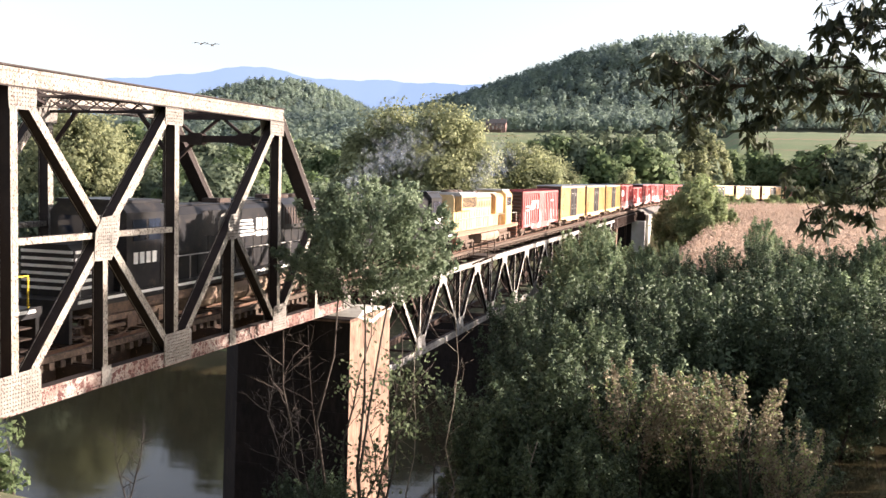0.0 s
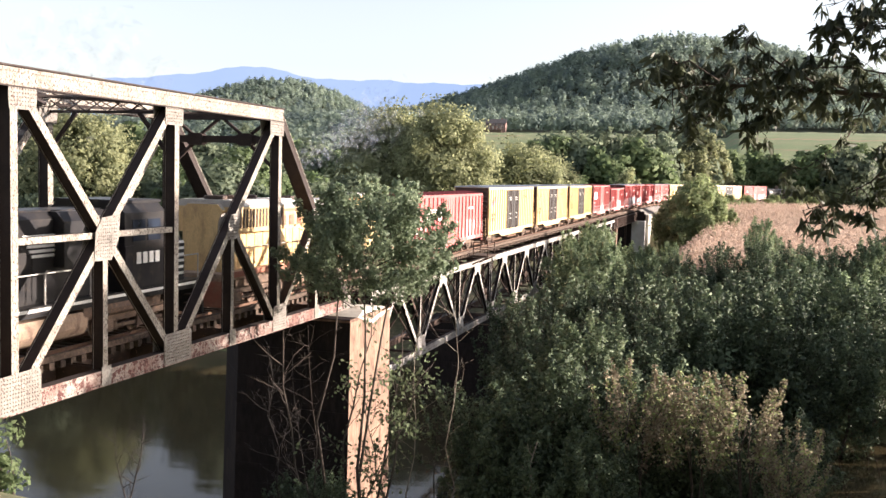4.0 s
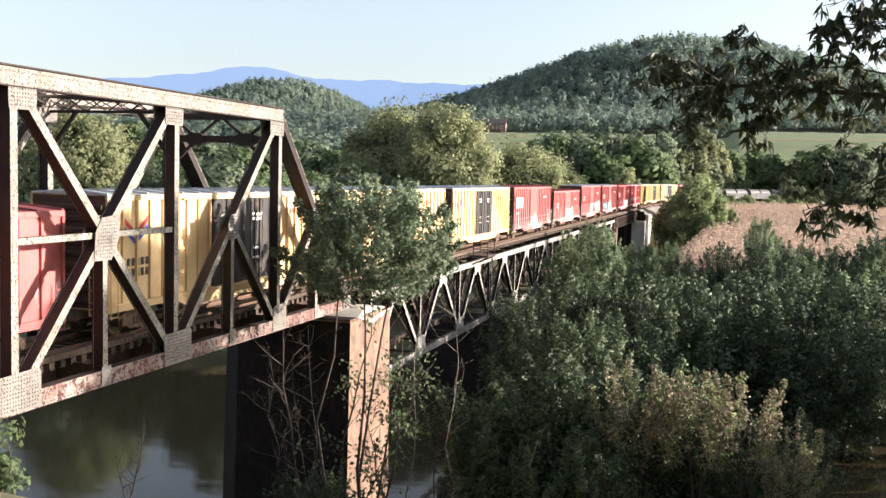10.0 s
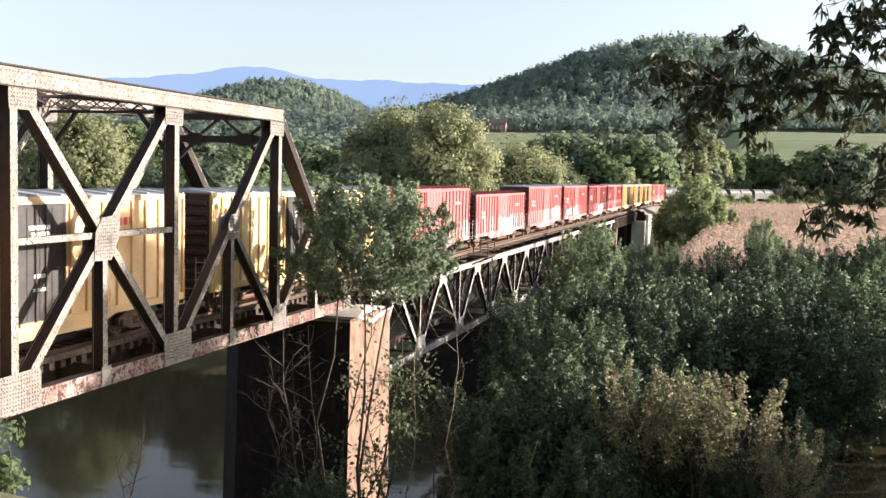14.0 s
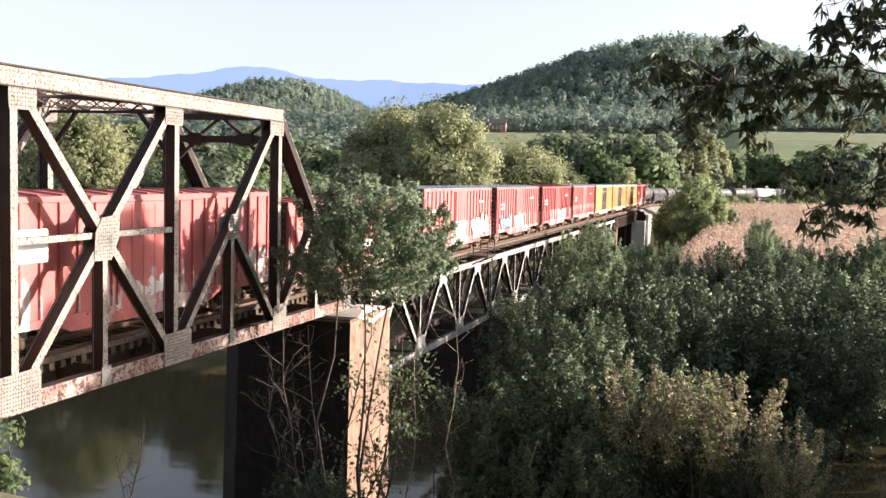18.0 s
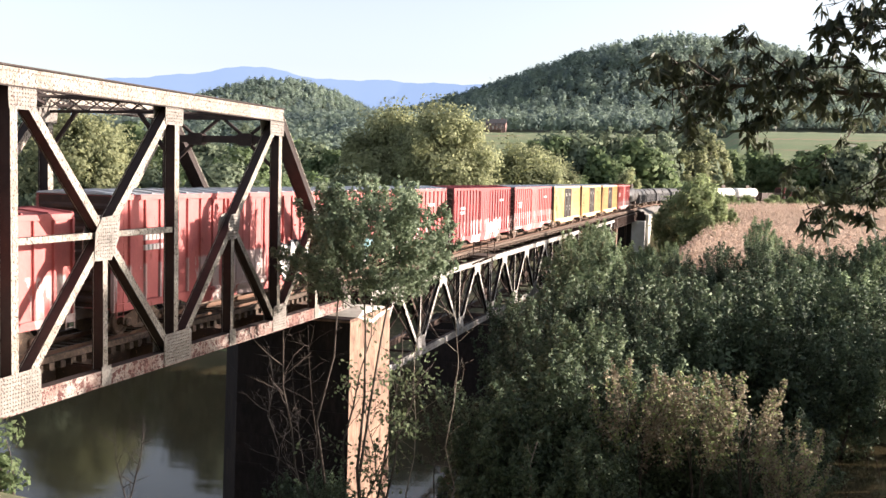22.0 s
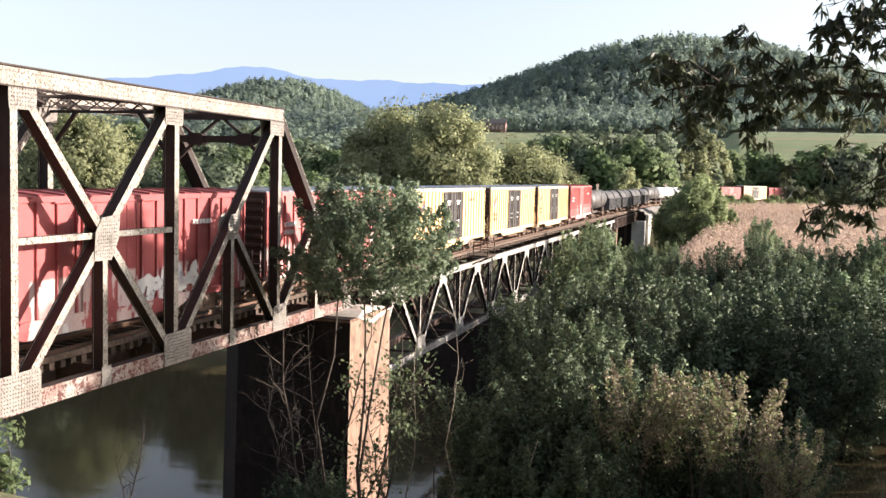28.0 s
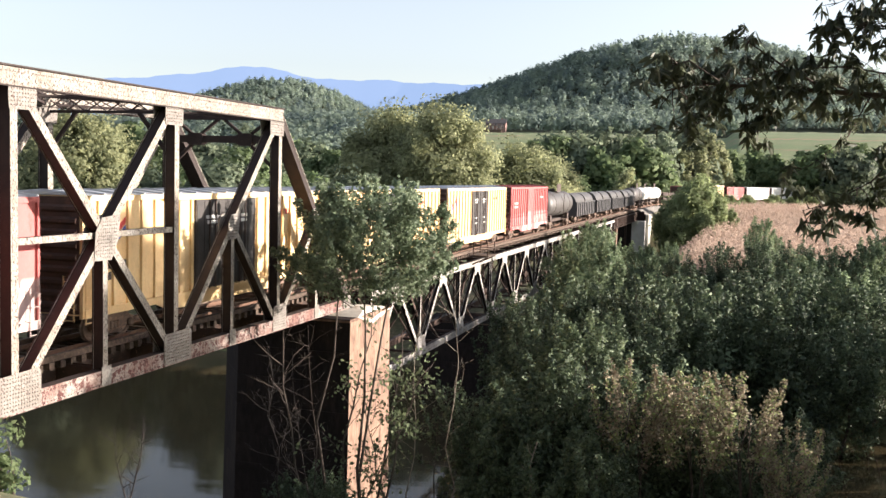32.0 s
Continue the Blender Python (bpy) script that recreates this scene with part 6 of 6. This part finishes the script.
dist_a = tree("broad green maple along the far field", 20.0, 16.0, LEAF_VALLEY, 60, 75, 0.95, 56, 0.05, stems=1, puff=0.075, tall=1.0)
dist_b = tree("rounded light green tree along the far field", 17.0, 15.0, LEAF_BRIGHT, 60, 75, 0.9, 57, 0.04, stems=1, puff=0.075, tall=1.0)
spots_a, spots_b, wide_a, wide_b = [], [], [], []
rnd = random.Random(77)
for b in np.arange(-42, 2, 1.6):
    for rr in (150, 215, 300, 380):
        q = rr * rnd.uniform(0.88, 1.12)
        x, y = q * math.sin(radians(b + rnd.uniform(-0.8, 0.8))), q * math.cos(radians(b))
        if rr < 220 and b < -32 or rr == 150 and x > -62 or rr == 215 and x > -50 or off_track(np.array([x]), np.array([y]))[0] < 16 or abs(x - TX) < 14 and y < 240 or x > -20 and y < 330:
            continue
        ((spots_a if rnd.random() < 0.5 else spots_b) if rr < 250 else (wide_a if rnd.random() < 0.5 else wide_b)).append((x, y, rnd.uniform(0.7, 1.0) * (1.3 if b < -18 and rr > 250 else 1.0)))
copies(far_a, spots_a, 8)
copies(far_b, spots_b, 9)
grove(copy_thing(far_a, Matrix.Identity(4)), 20.0, [(-36 - 8 * i, 106 + 5 * (i % 3), (3.5, 5.5, 4.5, 6.5)[i % 4]) for i in range(9)], 34)
copies(dist_a, wide_a, 28)
copies(dist_b, wide_b, 29)
grove(copy_thing(dist_b, Matrix.Identity(4)), 17.0, [(x, y, t) for x, y, t in ((-8, 372, 20), (8, 385, 19), (26, 380, 20), (45, 392, 21), (-24, 362, 20), (62, 400, 23), (84, 410, 23), (-56, 300, 18), (-38, 296, 15), (-30, 306, 18), (-66, 310, 17))], 10)
grove(copy_thing(dist_a, Matrix.Identity(4)), 20.0, [(-48, 302, 19), (-43, 315, 20.5), (-34, 320, 20), (-27, 330, 20), (-61, 330, 20), (-20, 345, 22), (36, 366, 18), (54, 385, 20)], 18)
spire = tree("tall yellowish green poplar beside the line", 24.0, 12.0, LEAF_YELLOW, 80, 110, 0.6, 55, 0.05, stems=2, puff=0.07, tall=1.4)
grove(spire, 24.0, [(-13.5, 345, 24.5), (-17, 338, 19.0), (-8.5, 352, 19.0), (-27.5, 255, 9.0)], 19)


# wooded hills
def forest():
    r = np.random.default_rng(5)
    pts, sizes = [], []
    b = np.radians(r.uniform(-44, 14, 26000))
    q = np.sqrt(r.uniform(810 ** 2, 1800 ** 2, 26000))
    x, y = q * np.sin(b), q * np.cos(b)
    keep = y > 815 + 12 * np.sin(x * 0.021)
    x, y = x[keep], y[keep]
    b, q = np.radians(r.uniform(-44, -18.6, 2600)), np.sqrt(r.uniform(520 ** 2, 830 ** 2, 2600))      # woods west of the meadow
    x, y = np.concatenate([q * np.sin(b), x]), np.concatenate([q * np.cos(b), y])
    z = ground_z(x, y)
    x, y, z = x[:11000], y[:11000], z[:11000]
    face = ground_z(x * 1.01, y * 1.01) - z > -2.0        # only slopes turned to the eye
    x, y, z = x[face], y[face], z[face]
    n, m = len(x), 80
    d = r.normal(size=(n, m, 3))
    d /= np.linalg.norm(d, axis=2)[:, :, None]
    d[:, :, 2] = np.abs(d[:, :, 2]) * 1.25 - 0.25
    w, h = r.uniform(4.2, 8.2, n), r.uniform(6.5, 12.5, n)
    lobes = 1 + 0.35 * np.sin(d[:, :, 0] * 5 + r.uniform(0, 6, (n, 1))) * np.cos(d[:, :, 2] * 4 + r.uniform(0, 6, (n, 1)))
    size = np.stack([w, w, h], 1)[:, None, :] * (r.uniform(0.75, 1.0, (n, m)) * lobes)[:, :, None]
    c = np.stack([x, y, z + h * 0.6], 1)[:, None, :] + d * size
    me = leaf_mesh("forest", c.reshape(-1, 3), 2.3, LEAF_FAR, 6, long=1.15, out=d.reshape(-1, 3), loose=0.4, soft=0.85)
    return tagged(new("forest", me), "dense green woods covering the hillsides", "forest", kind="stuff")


forest()
# hedges and scrub along the hay fields
r_ = np.random.default_rng(15)
out, ways = [], []
for i in range(900):
    q, b = r_.uniform(430, 560), radians(r_.uniform(-42, 12))
    x, y = q * math.sin(b), q * math.cos(b)
    n = 60
    d = r_.normal(size=(n, 3))
    d /= np.linalg.norm(d, axis=1)[:, None]
    d[:, 2] = np.abs(d[:, 2])
    w, h = r_.uniform(3, 6), r_.uniform(5, 13) * (0.55 if b > radians(-16) else 1.0)
    ways.append(d)
    out.append(np.array([x, y, ground_at(x, y)]) + d * np.array([w, w, h]) * r_.uniform(0.6, 1.0, (n, 1)))
tagged(new("hedgerow", leaf_mesh("hedgerow", np.concatenate(out), 1.9, LEAF_VALLEY, 16, long=1.2, out=np.concatenate(ways), loose=0.5, soft=0.75)), "dense valley hedgerows and scrub trees", "hedge", kind="stuff")


# dry standing corn, in rows
def cornfield():
    r = np.random.default_rng(9)
    pts = []
    for row in np.arange(-12, 130, 0.95):
        ys = np.arange(112, 318, 0.85)
        xs = row + 0.05 * ys * 0 + r.normal(size=len(ys)) * 0.2
        pts.append(np.stack([xs + (ys - 112) * 0.02, ys + r.normal(size=len(ys)) * 0.1], 1))
    p = np.concatenate(pts)
    p = p[(off_track(p[:, 0], p[:, 1]) > 9) & (p[:, 0] > -10 + 6 * smooth01(190, 215, p[:, 1]) * (p[:, 1] < 235)) & (p[:, 0] < 20 + p[:, 1] * 0.35)]
    z = ground_z(p[:, 0], p[:, 1])
    n = len(p)
    v = np.repeat(np.stack([p[:, 0], p[:, 1], z], 1), 6, 0)
    v[:, 2] += np.tile([0.5, 0.9, 1.2, 1.5, 1.8, 2.0], n) + r.uniform(-0.2, 0.2, 6 * n)
    v[:, :2] += r.normal(size=(6 * n, 2)) * 0.2
    me = leaf_mesh("dry_corn", v, 0.13, CORN, 10, flat=0.9, long=3.6, out=np.tile([0.7, -0.4, 0.6], (len(v), 1)), loose=0.8)
    return tagged(new("dry_corn", me), "field of dry tan standing corn in rows", "cornfield", kind="stuff")


cornfield()


# unseen woods added behind and beside the eye to block sky light
behind = tree("tall leafy tree out of view, blocking sky light", 24.0, 15.0, LEAF_BANK, 70, 60, 1.5, 91, 0.06, stems=1, puff=0.10)
grove(behind, 24.0, [(-14 + 9 * (i % 10) + 3 * (i // 10), -9 - 9 * (i // 10) - 2 * (i % 2), 25.0 + 2 * (i % 3)) for i in range(30)] + [(-42 - 9 * i, 1 - 3 * i, 17.0) for i in range(7)], 92)


# oak bough hanging into view close to the eye
def oak_bough():
    rnd = random.Random(3)
    r = np.random.default_rng(3)
    t = thing("oak_bough", "dark oak branch with drooping lobed leaves", "tree branch")
    wood = Geo()
    runs = [
        ([(2.6, 6.6, 6.30), (1.09, 7.0, 6.49), (0.56, 7.05, 6.54), (0.09, 7.1, 6.58), (-0.30, 7.1, 6.60), (-0.52, 7.1, 6.55)], 0.040, 104, 0.24),
        ([(0.56, 7.05, 6.54), (0.25, 7.0, 6.70), (0.02, 7.0, 6.86), (-0.10, 7.0, 6.95)], 0.016, 15, 0.13),
        ([(-0.10, 7.1, 6.57), (-0.36, 7.0, 6.74), (-0.52, 7.0, 6.72)], 0.012, 14, 0.13),
        ([(1.6, 6.9, 6.7), (1.1, 7.1, 6.95), (0.75, 7.1, 6.98), (0.50, 7.1, 6.92)], 0.022, 50, 0.18),
        ([(1.7, 6.9, 7.1), (1.15, 7.2, 7.22), (0.75, 7.2, 7.22), (0.52, 7.2, 7.12)], 0.016, 20, 0.15),
        ([(0.80, 7.05, 6.52), (0.68, 7.1, 6.25), (0.45, 7.1, 6.05), (0.25, 7.1, 5.95)], 0.012, 7, 0.10),
        ([(1.5, 6.9, 6.42), (1.05, 7.2, 6.2), (0.85, 7.2, 5.95), (0.60, 7.2, 5.80), (0.42, 7.2, 5.74)], 0.016, 34, 0.16),
        ([(1.05, 7.2, 6.2), (1.0, 7.2, 5.9), (0.80, 7.2, 5.70)], 0.010, 12, 0.13),
        ([(1.7, 6.8, 6.45), (1.05, 7.0, 6.62), (0.62, 7.0, 6.70), (0.25, 7.0, 6.68), (-0.02, 7.0, 6.62)], 0.014, 40, 0.17),
        ([(-0.05, 7.1, 6.58), (-0.22, 7.1, 6.38), (-0.38, 7.1, 6.28)], 0.009, 10, 0.11),
        ([(0.20, 7.1, 6.57), (0.12, 7.1, 6.35), (0.10, 7.1, 6.22)], 0.009, 9, 0.10),
    ]
    tips = []
    for path, rad, twigs, reach in runs:
        path = [Vector(p) for p in path]
        wood.tube(path, [0.6 * rad * (1 - 0.8 * i / (len(path) - 1)) for i in range(len(path))], 7)
        for i in range(twigs):
            k = rnd.uniform(0.25, len(path) - 1.001)
            a = path[int(k)].lerp(path[int(k) + 1], k % 1)
            d = Vector((rnd.uniform(-1, 0.6), rnd.uniform(-1, 1), rnd.uniform(-0.9, 0.8))).normalized() * reach * rnd.uniform(0.5, 1.2)
            limb(wood, a, a + d, 0.005, 0.002, rnd, 4, 0.15, 2)
            tips.append(a + d)
    part("branch", wood, BARK, t, smooth=True)
    # whorls of leaves that droop round each twig's end
    cs, way = [], []
    for p in tips:
        n = rnd.randint(7, 12)
        turn = rnd.uniform(0, 6.28)
        for i in range(n):
            a = turn + 6.2832 * i / n + rnd.uniform(-0.3, 0.3)
            d = np.array([math.cos(a), math.sin(a), rnd.uniform(-2.4, -0.45)])
            d /= np.linalg.norm(d)
            cs.append(np.array(p) + d * rnd.uniform(0.03, 0.07))
            way.append(d)
    part("leaves", leaf_mesh("leaves", np.array(cs), 0.068, LEAF_OAK, 4, long=1.55, lobed="oval", along=np.array(way)), LEAF_OAK, t)


oak_bough()


# farmhouse at the foot of the wooded hill
BARNRED = surface("weathered_red_brown_siding", (0.33, 0.21, 0.185), (0.26, 0.165, 0.145), 0.5, 0.85, fine=0.2)
ROOFGREY = surface("grey_shingle_roof", (0.20, 0.17, 0.16), (0.14, 0.12, 0.115), 0.6, 0.9, fine=0.3)
house = thing("farmhouse", "red-brown farmhouse with grey gabled roof and porch", "house", at=Matrix.Translation((-194, 792, ground_at(-194, 792) + 2.4)) @ Matrix.Rotation(0.12, 4, "Z"))
part("wall", Geo().poly([(-8, 0, -4), (8, 0, -4), (8, 9, -4), (-8, 9, -4), (-8, 0, 4.6), (8, 0, 4.6), (8, 9, 4.6), (-8, 9, 4.6), (-8, 4.5, 8.0), (8, 4.5, 8.0)], [(3, 2, 1, 0), (0, 1, 5, 4), (1, 2, 6, 9, 5), (2, 3, 7, 6), (3, 0, 4, 8, 7)]), BARNRED, house)
part("roof", Geo().prism([(-0.15, 0), (5.9, 0), (5.9, 0.25), (-0.15, 0.25)], (-8.5, 4.6, 8.15), (8.5, 4.6, 8.15), up=(0, -0.6, 0.8)).poly([(-8.5, -0.6, 4.2), (8.5, -0.6, 4.2), (8.5, 4.5, 8.1), (-8.5, 4.5, 8.1), (-8.5, 9.6, 4.2), (8.5, 9.6, 4.2), (-8.5, -0.6, 4.4), (8.5, -0.6, 4.4), (8.5, 4.5, 8.35), (-8.5, 4.5, 8.35), (-8.5, 9.6, 4.4), (8.5, 9.6, 4.4)], [(3, 2, 1, 0), (6, 7, 8, 9), (0, 1, 7, 6), (4, 5, 2, 3), (9, 8, 11, 10), (5, 4, 10, 11)]), ROOFGREY, house)
part("chimney", Geo().box(4.0, 5.0, 4.0, 5.0, 6.5, 9.6), BARNRED, house)
part("porch_roof", Geo().poly([(-9, -3.4, 2.7), (5, -3.4, 2.7), (5, 0, 3.4), (-9, 0, 3.4), (-9, -3.4, 2.9), (5, -3.4, 2.9), (5, 0, 3.6), (-9, 0, 3.6)], [(3, 2, 1, 0), (4, 5, 6, 7), (0, 1, 5, 4), (1, 2, 6, 5), (3, 0, 4, 7)]), ROOFGREY, house)
for i in range(5):
    part("porch_post", Geo().beam((-8.6 + i * 3.3, -3.1, -3.5), (-8.6 + i * 3.3, -3.1, 2.75), 0.25, 0.25, up=(0, 1, 0)), WHITE, house)
for x, z in ((-6, 1.0), (-2.5, 1.0), (2.5, 1.0), (6, 1.0), (-6, 3.4), (0, 3.6), (6, 3.4)):
    w = part("window", Geo().box(x - 0.7, x + 0.7, -0.06, 0.04, z - 0.2, z + 1.3), WHITE, house)
    part("pane", Geo().box(x - 0.55, x + 0.55, -0.08, -0.05, z - 0.05, z + 1.15), GLASS, w)
part("porch_floor", Geo().box(-9, 5, -3.4, 0, -4.0, -0.4), TIMBER, house)


# bare saplings and dead branches on the near bank
def sapling(label, base, height, lean, seed, mat, twigs=14, r=0.05, leaves=0):
    rnd = random.Random(seed)
    t = thing("sapling", label, "sapling", "bare saplings", at=Matrix.Translation(base))
    g = Geo()
    tip = Vector((lean[0], lean[1], height))
    path = limb(g, (0, 0, -0.6), tip, r, r * 0.2, rnd, 6, 0.05, 8)
    pts = []
    for i in range(twigs):
        k = rnd.uniform(2.2, 7.6)
        a = path[int(k)].lerp(path[int(k) + 1], k % 1)
        b = a + Vector((rnd.uniform(-1, 1), rnd.uniform(-1, 1), rnd.uniform(0.2, 1.1))) * height * 0.11
        p2 = limb(g, a, b, r * 0.28, r * 0.08, rnd, 4, 0.15, 3)
        for j in range(3):
            c = b.lerp(a, rnd.uniform(0.0, 0.7))
            e = c + Vector((rnd.uniform(-1, 1), rnd.uniform(-1, 1), rnd.uniform(0, 0.9))) * height * 0.05
            limb(g, c, e, r * 0.12, r * 0.05, rnd, 3, 0.15, 2)
            pts.append(e)
    part("stem", g, mat, t, smooth=True)
    if leaves:
        rr = np.random.default_rng(seed)
        cs = np.concatenate([np.array(p) + rr.normal(size=(leaves, 3)) * 0.22 for p in pts])
        part("leaves", leaf_mesh("leaves", cs, 0.13, LEAF_MID, seed), LEAF_MID, t)
    return t


sapling("thin pale leafless sapling", (-13.4, 40.0, -12.4), 12.0, (0.5, 0.0), 61, BARK_PALE, 14, 0.045)
sapling("thin pale leafless sapling", (-12.0, 39.0, -12.4), 14.0, (0.9, 0.0), 62, BARK_PALE, 12, 0.04)
sapling("dead grey branchy sapling", (-17.2, 37.0, -12.9), 11.4, (-1.4, 0.0), 63, BARK_DARK, 34, 0.06)
sapling("dead grey branchy sapling", (-16.0, 37.0, -12.9), 12.4, (-1.0, 0.5), 64, BARK, 30, 0.04)
sapling("dead dark branchy sapling", (-15.4, 36.0, -12.9), 11.6, (-1.6, 0.0), 69, BARK_DARK, 30, 0.035)
sapling("young tree with sparse green leaves", (-14.2, 38.5, -12.4), 10.0, (1.6, 0.0), 65, BARK, 14, 0.08, 5)
sapling("young tree with sparse green leaves", (-15.6, 38.0, -12.6), 8.0, (2.6, 0.3), 66, BARK, 16, 0.08, 6)
sapling("crooked young tree with sparse green leaves", (-16.9, 41.0, -12.6), 12.8, (1.45, 0.0), 73, BARK, 16, 0.085, 6)
sapling("crooked young tree with sparse green leaves", (-16.4, 41.2, -12.6), 11.6, (2.3, 0.0), 74, BARK, 14, 0.08, 6)
sapling("crooked young tree with sparse green leaves", (-13.3, 41.0, -12.6), 8.2, (-2.5, 0.0), 75, BARK, 14, 0.07, 7)
sapling("grey bare forked tree at the pier's foot", (-17.9, 40.4, -12.8), 14.4, (-2.4, 0.0), 76, BARK, 22, 0.09)
sapling("bare dark twiggy shrub at the water", (-15.2, 22.2, ground_at(-15.2, 22.2)), -0.8 - ground_at(-15.2, 22.2), (0.5, 0.0), 67, BARK_DARK, 26, 0.05)
sapling("bare dark twiggy shrub at the water", (-15.6, 22.6, ground_at(-15.6, 22.6)), -1.1 - ground_at(-15.6, 22.6), (-0.3, 0.0), 68, BARK_DARK, 24, 0.045)
sapling("leaning sunlit trunk with dead twigs", (-9.4, 40.0, -11.9), 6.8, (1.8, 0.0), 70, BARK_PALE, 12, 0.10)
corner = tree("pale green leafy shrub on the near bank", 5.0, 1.5, LEAF_BRIGHT, 30, 80, 0.08, 71, 0.1, stems=3, name="shrub", category="shrub")
grove(corner, 5.0, [(-17.9, 20.4, -0.5)], 72)

# thin exhaust smoke drifting off the locomotives
SMOKE = bpy.data.materials.new("thin_blue_grey_smoke")
SMOKE.use_nodes = True
sn = SMOKE.node_tree.nodes
st, sd, sm = sn.new("ShaderNodeBsdfTransparent"), sn.new("ShaderNodeBsdfDiffuse"), sn.new("ShaderNodeMixShader")
sd.inputs["Color"].default_value = (0.45, 0.49, 0.56, 1)
wisps = sn.new("ShaderNodeTexNoise")
wisps.inputs["Scale"].default_value, wisps.inputs["Detail"].default_value = 0.5, 5
thin = sn.new("ShaderNodeMapRange")
thin.inputs["From Min"].default_value, thin.inputs["From Max"].default_value = 0.38, 0.75
thin.inputs["To Min"].default_value, thin.inputs["To Max"].default_value = 0.02, 0.11
where = sn.new("ShaderNodeTexCoord")
SMOKE.node_tree.links.new(where.outputs["Object"], wisps.inputs["Vector"])
SMOKE.node_tree.links.new(wisps.outputs["Fac"], thin.inputs["Value"])
SMOKE.node_tree.links.new(thin.outputs["Result"], sm.inputs[0])
SMOKE.node_tree.links.new(st.outputs[0], sm.inputs[1])
SMOKE.node_tree.links.new(sd.outputs[0], sm.inputs[2])
SMOKE.node_tree.links.new(sm.outputs[0], sn["Material Output"].inputs["Surface"])


def plume(y0, seed, puffs, reach):
    """Many thin wisps that spread as they rise and trail behind the stack."""
    t = thing("exhaust_smoke", "thin blue-grey diesel smoke trailing over the train", "smoke", "exhaust smoke")
    n = np.random.default_rng(seed)
    k = n.uniform(0, 1, puffs) ** 0.8
    c = np.stack([n.normal(size=puffs) * (0.3 + 0.8 * k), k * reach + n.normal(size=puffs) * 0.5, 0.5 + 3.4 * k + n.normal(size=puffs) * (0.2 + 0.8 * k)], 1)
    ob = part("puffs", leaf_mesh("puffs", c, 0.28 + 0.34 * k, SMOKE, seed, long=1.1), SMOKE, t)
    tagged(ob, kind="stuff")
    ob.visible_shadow = False
    return t


SMOKES = [(plume(0, 81, 620, 13.0), 80.0), (plume(0, 82, 620, 13.0), 52.0)]


# birds crossing the sky
def bird(label):
    b = thing("bird", label, "bird", "birds")
    part("body", Geo().lathe([(-0.16, 0.01), (-0.1, 0.04), (0.0, 0.055), (0.1, 0.035), (0.17, 0.008)], "y", (0, 0, 0), 8).box(-0.04, 0.04, 0.14, 0.28, -0.006, 0.006), UNDER, b, smooth=True)
    for s in (-1, 1):
        part("wing", Geo().poly([(s * 0.03, -0.09, 0.02), (s * 0.25, -0.10, 0.10), (s * 0.48, 0.02, 0.06), (s * 0.24, 0.05, 0.09), (s * 0.03, 0.08, 0.02), (s * 0.03, -0.09, 0.005), (s * 0.25, -0.10, 0.085), (s * 0.48, 0.02, 0.05), (s * 0.24, 0.05, 0.075), (s * 0.03, 0.08, 0.005)],
             [(0, 1, 3, 4), (1, 2, 3), (9, 8, 6, 5), (8, 7, 6), (0, 5, 6, 1), (1, 6, 7, 2), (2, 7, 8, 3), (3, 8, 9, 4)]), UNDER, b)
    return b


BIRDS = [
    (bird("small dark bird climbing over the river"), [(0.0, pose(-31.85, 53.9, 13.5, 0, 0, 20)), (0.3, pose(-31.8, 54.0, 14.6, 0, 10, 20)), (0.6, pose(-32.3, 54.0, 16.1, 0, -10, 30)), (2.0, pose(-34.5, 54.2, 24.0, 0, 0, 30)), (32.0, pose(-90.0, 60.0, 90.0, 0, 0, 30))]),
    (bird("small dark bird climbing over the river"), [(0.0, pose(-31.2, 54.1, 13.45, 0, 0, 10)), (0.3, pose(-31.0, 54.2, 14.4, 0, -10, 10)), (0.6, pose(-30.95, 54.3, 15.5, 0, 8, 10)), (2.0, pose(-30.4, 54.6, 22.0, 0, 0, 10)), (32.0, pose(-20.0, 60.0, 90.0, 0, 0, 10))]),
    (bird("small dark bird gliding across the valley"), [(0.0, pose(-84.0, 38.0, 16.0, 0, 0, -75)), (5.5, pose(-30.2, 54.2, 11.8, 0, 6, -75)), (5.8, pose(-27.4, 55.1, 12.4, 0, -6, -75)), (6.1, pose(-24.1, 56.1, 12.4, 0, 8, -75)), (6.4, pose(-20.4, 57.2, 12.1, 0, 0, -75)), (9.0, pose(8.0, 66.0, 16.0, 0, 0, -75)), (32.0, pose(240.0, 130.0, 60.0, 0, 0, -75))]),
]


def motions():
    """The train rolls towards the eye's left, its wheels turning; smoke trails it; birds cross."""
    for ob, centre, L in TRAIN:
        walk(ob, [(float(t), car_pose(centre, L, float(t))) for t in range(33)])
    turns = [(i / 15, math.degrees(run(i / 15) / 0.455)) for i in range(481)]
    for ob, centre, L in TRAIN[:18]:
        for w in ob.children_recursive:
            if w.name.startswith("wheelset"):
                y = w.location.y
                walk(w, [(t, pose(0, y, 0.455, a, 0, 0)) for t, a in turns])
    for ob, y in SMOKES:
        walk(ob, [(float(t), pose(TX, y - 0.97 * run(t), 4.4 + 0.35 * t, 0, 0, 0)) for t in range(0, 33, 2)])
    for ob, rows in BIRDS:
        walk(ob, rows)


motions()
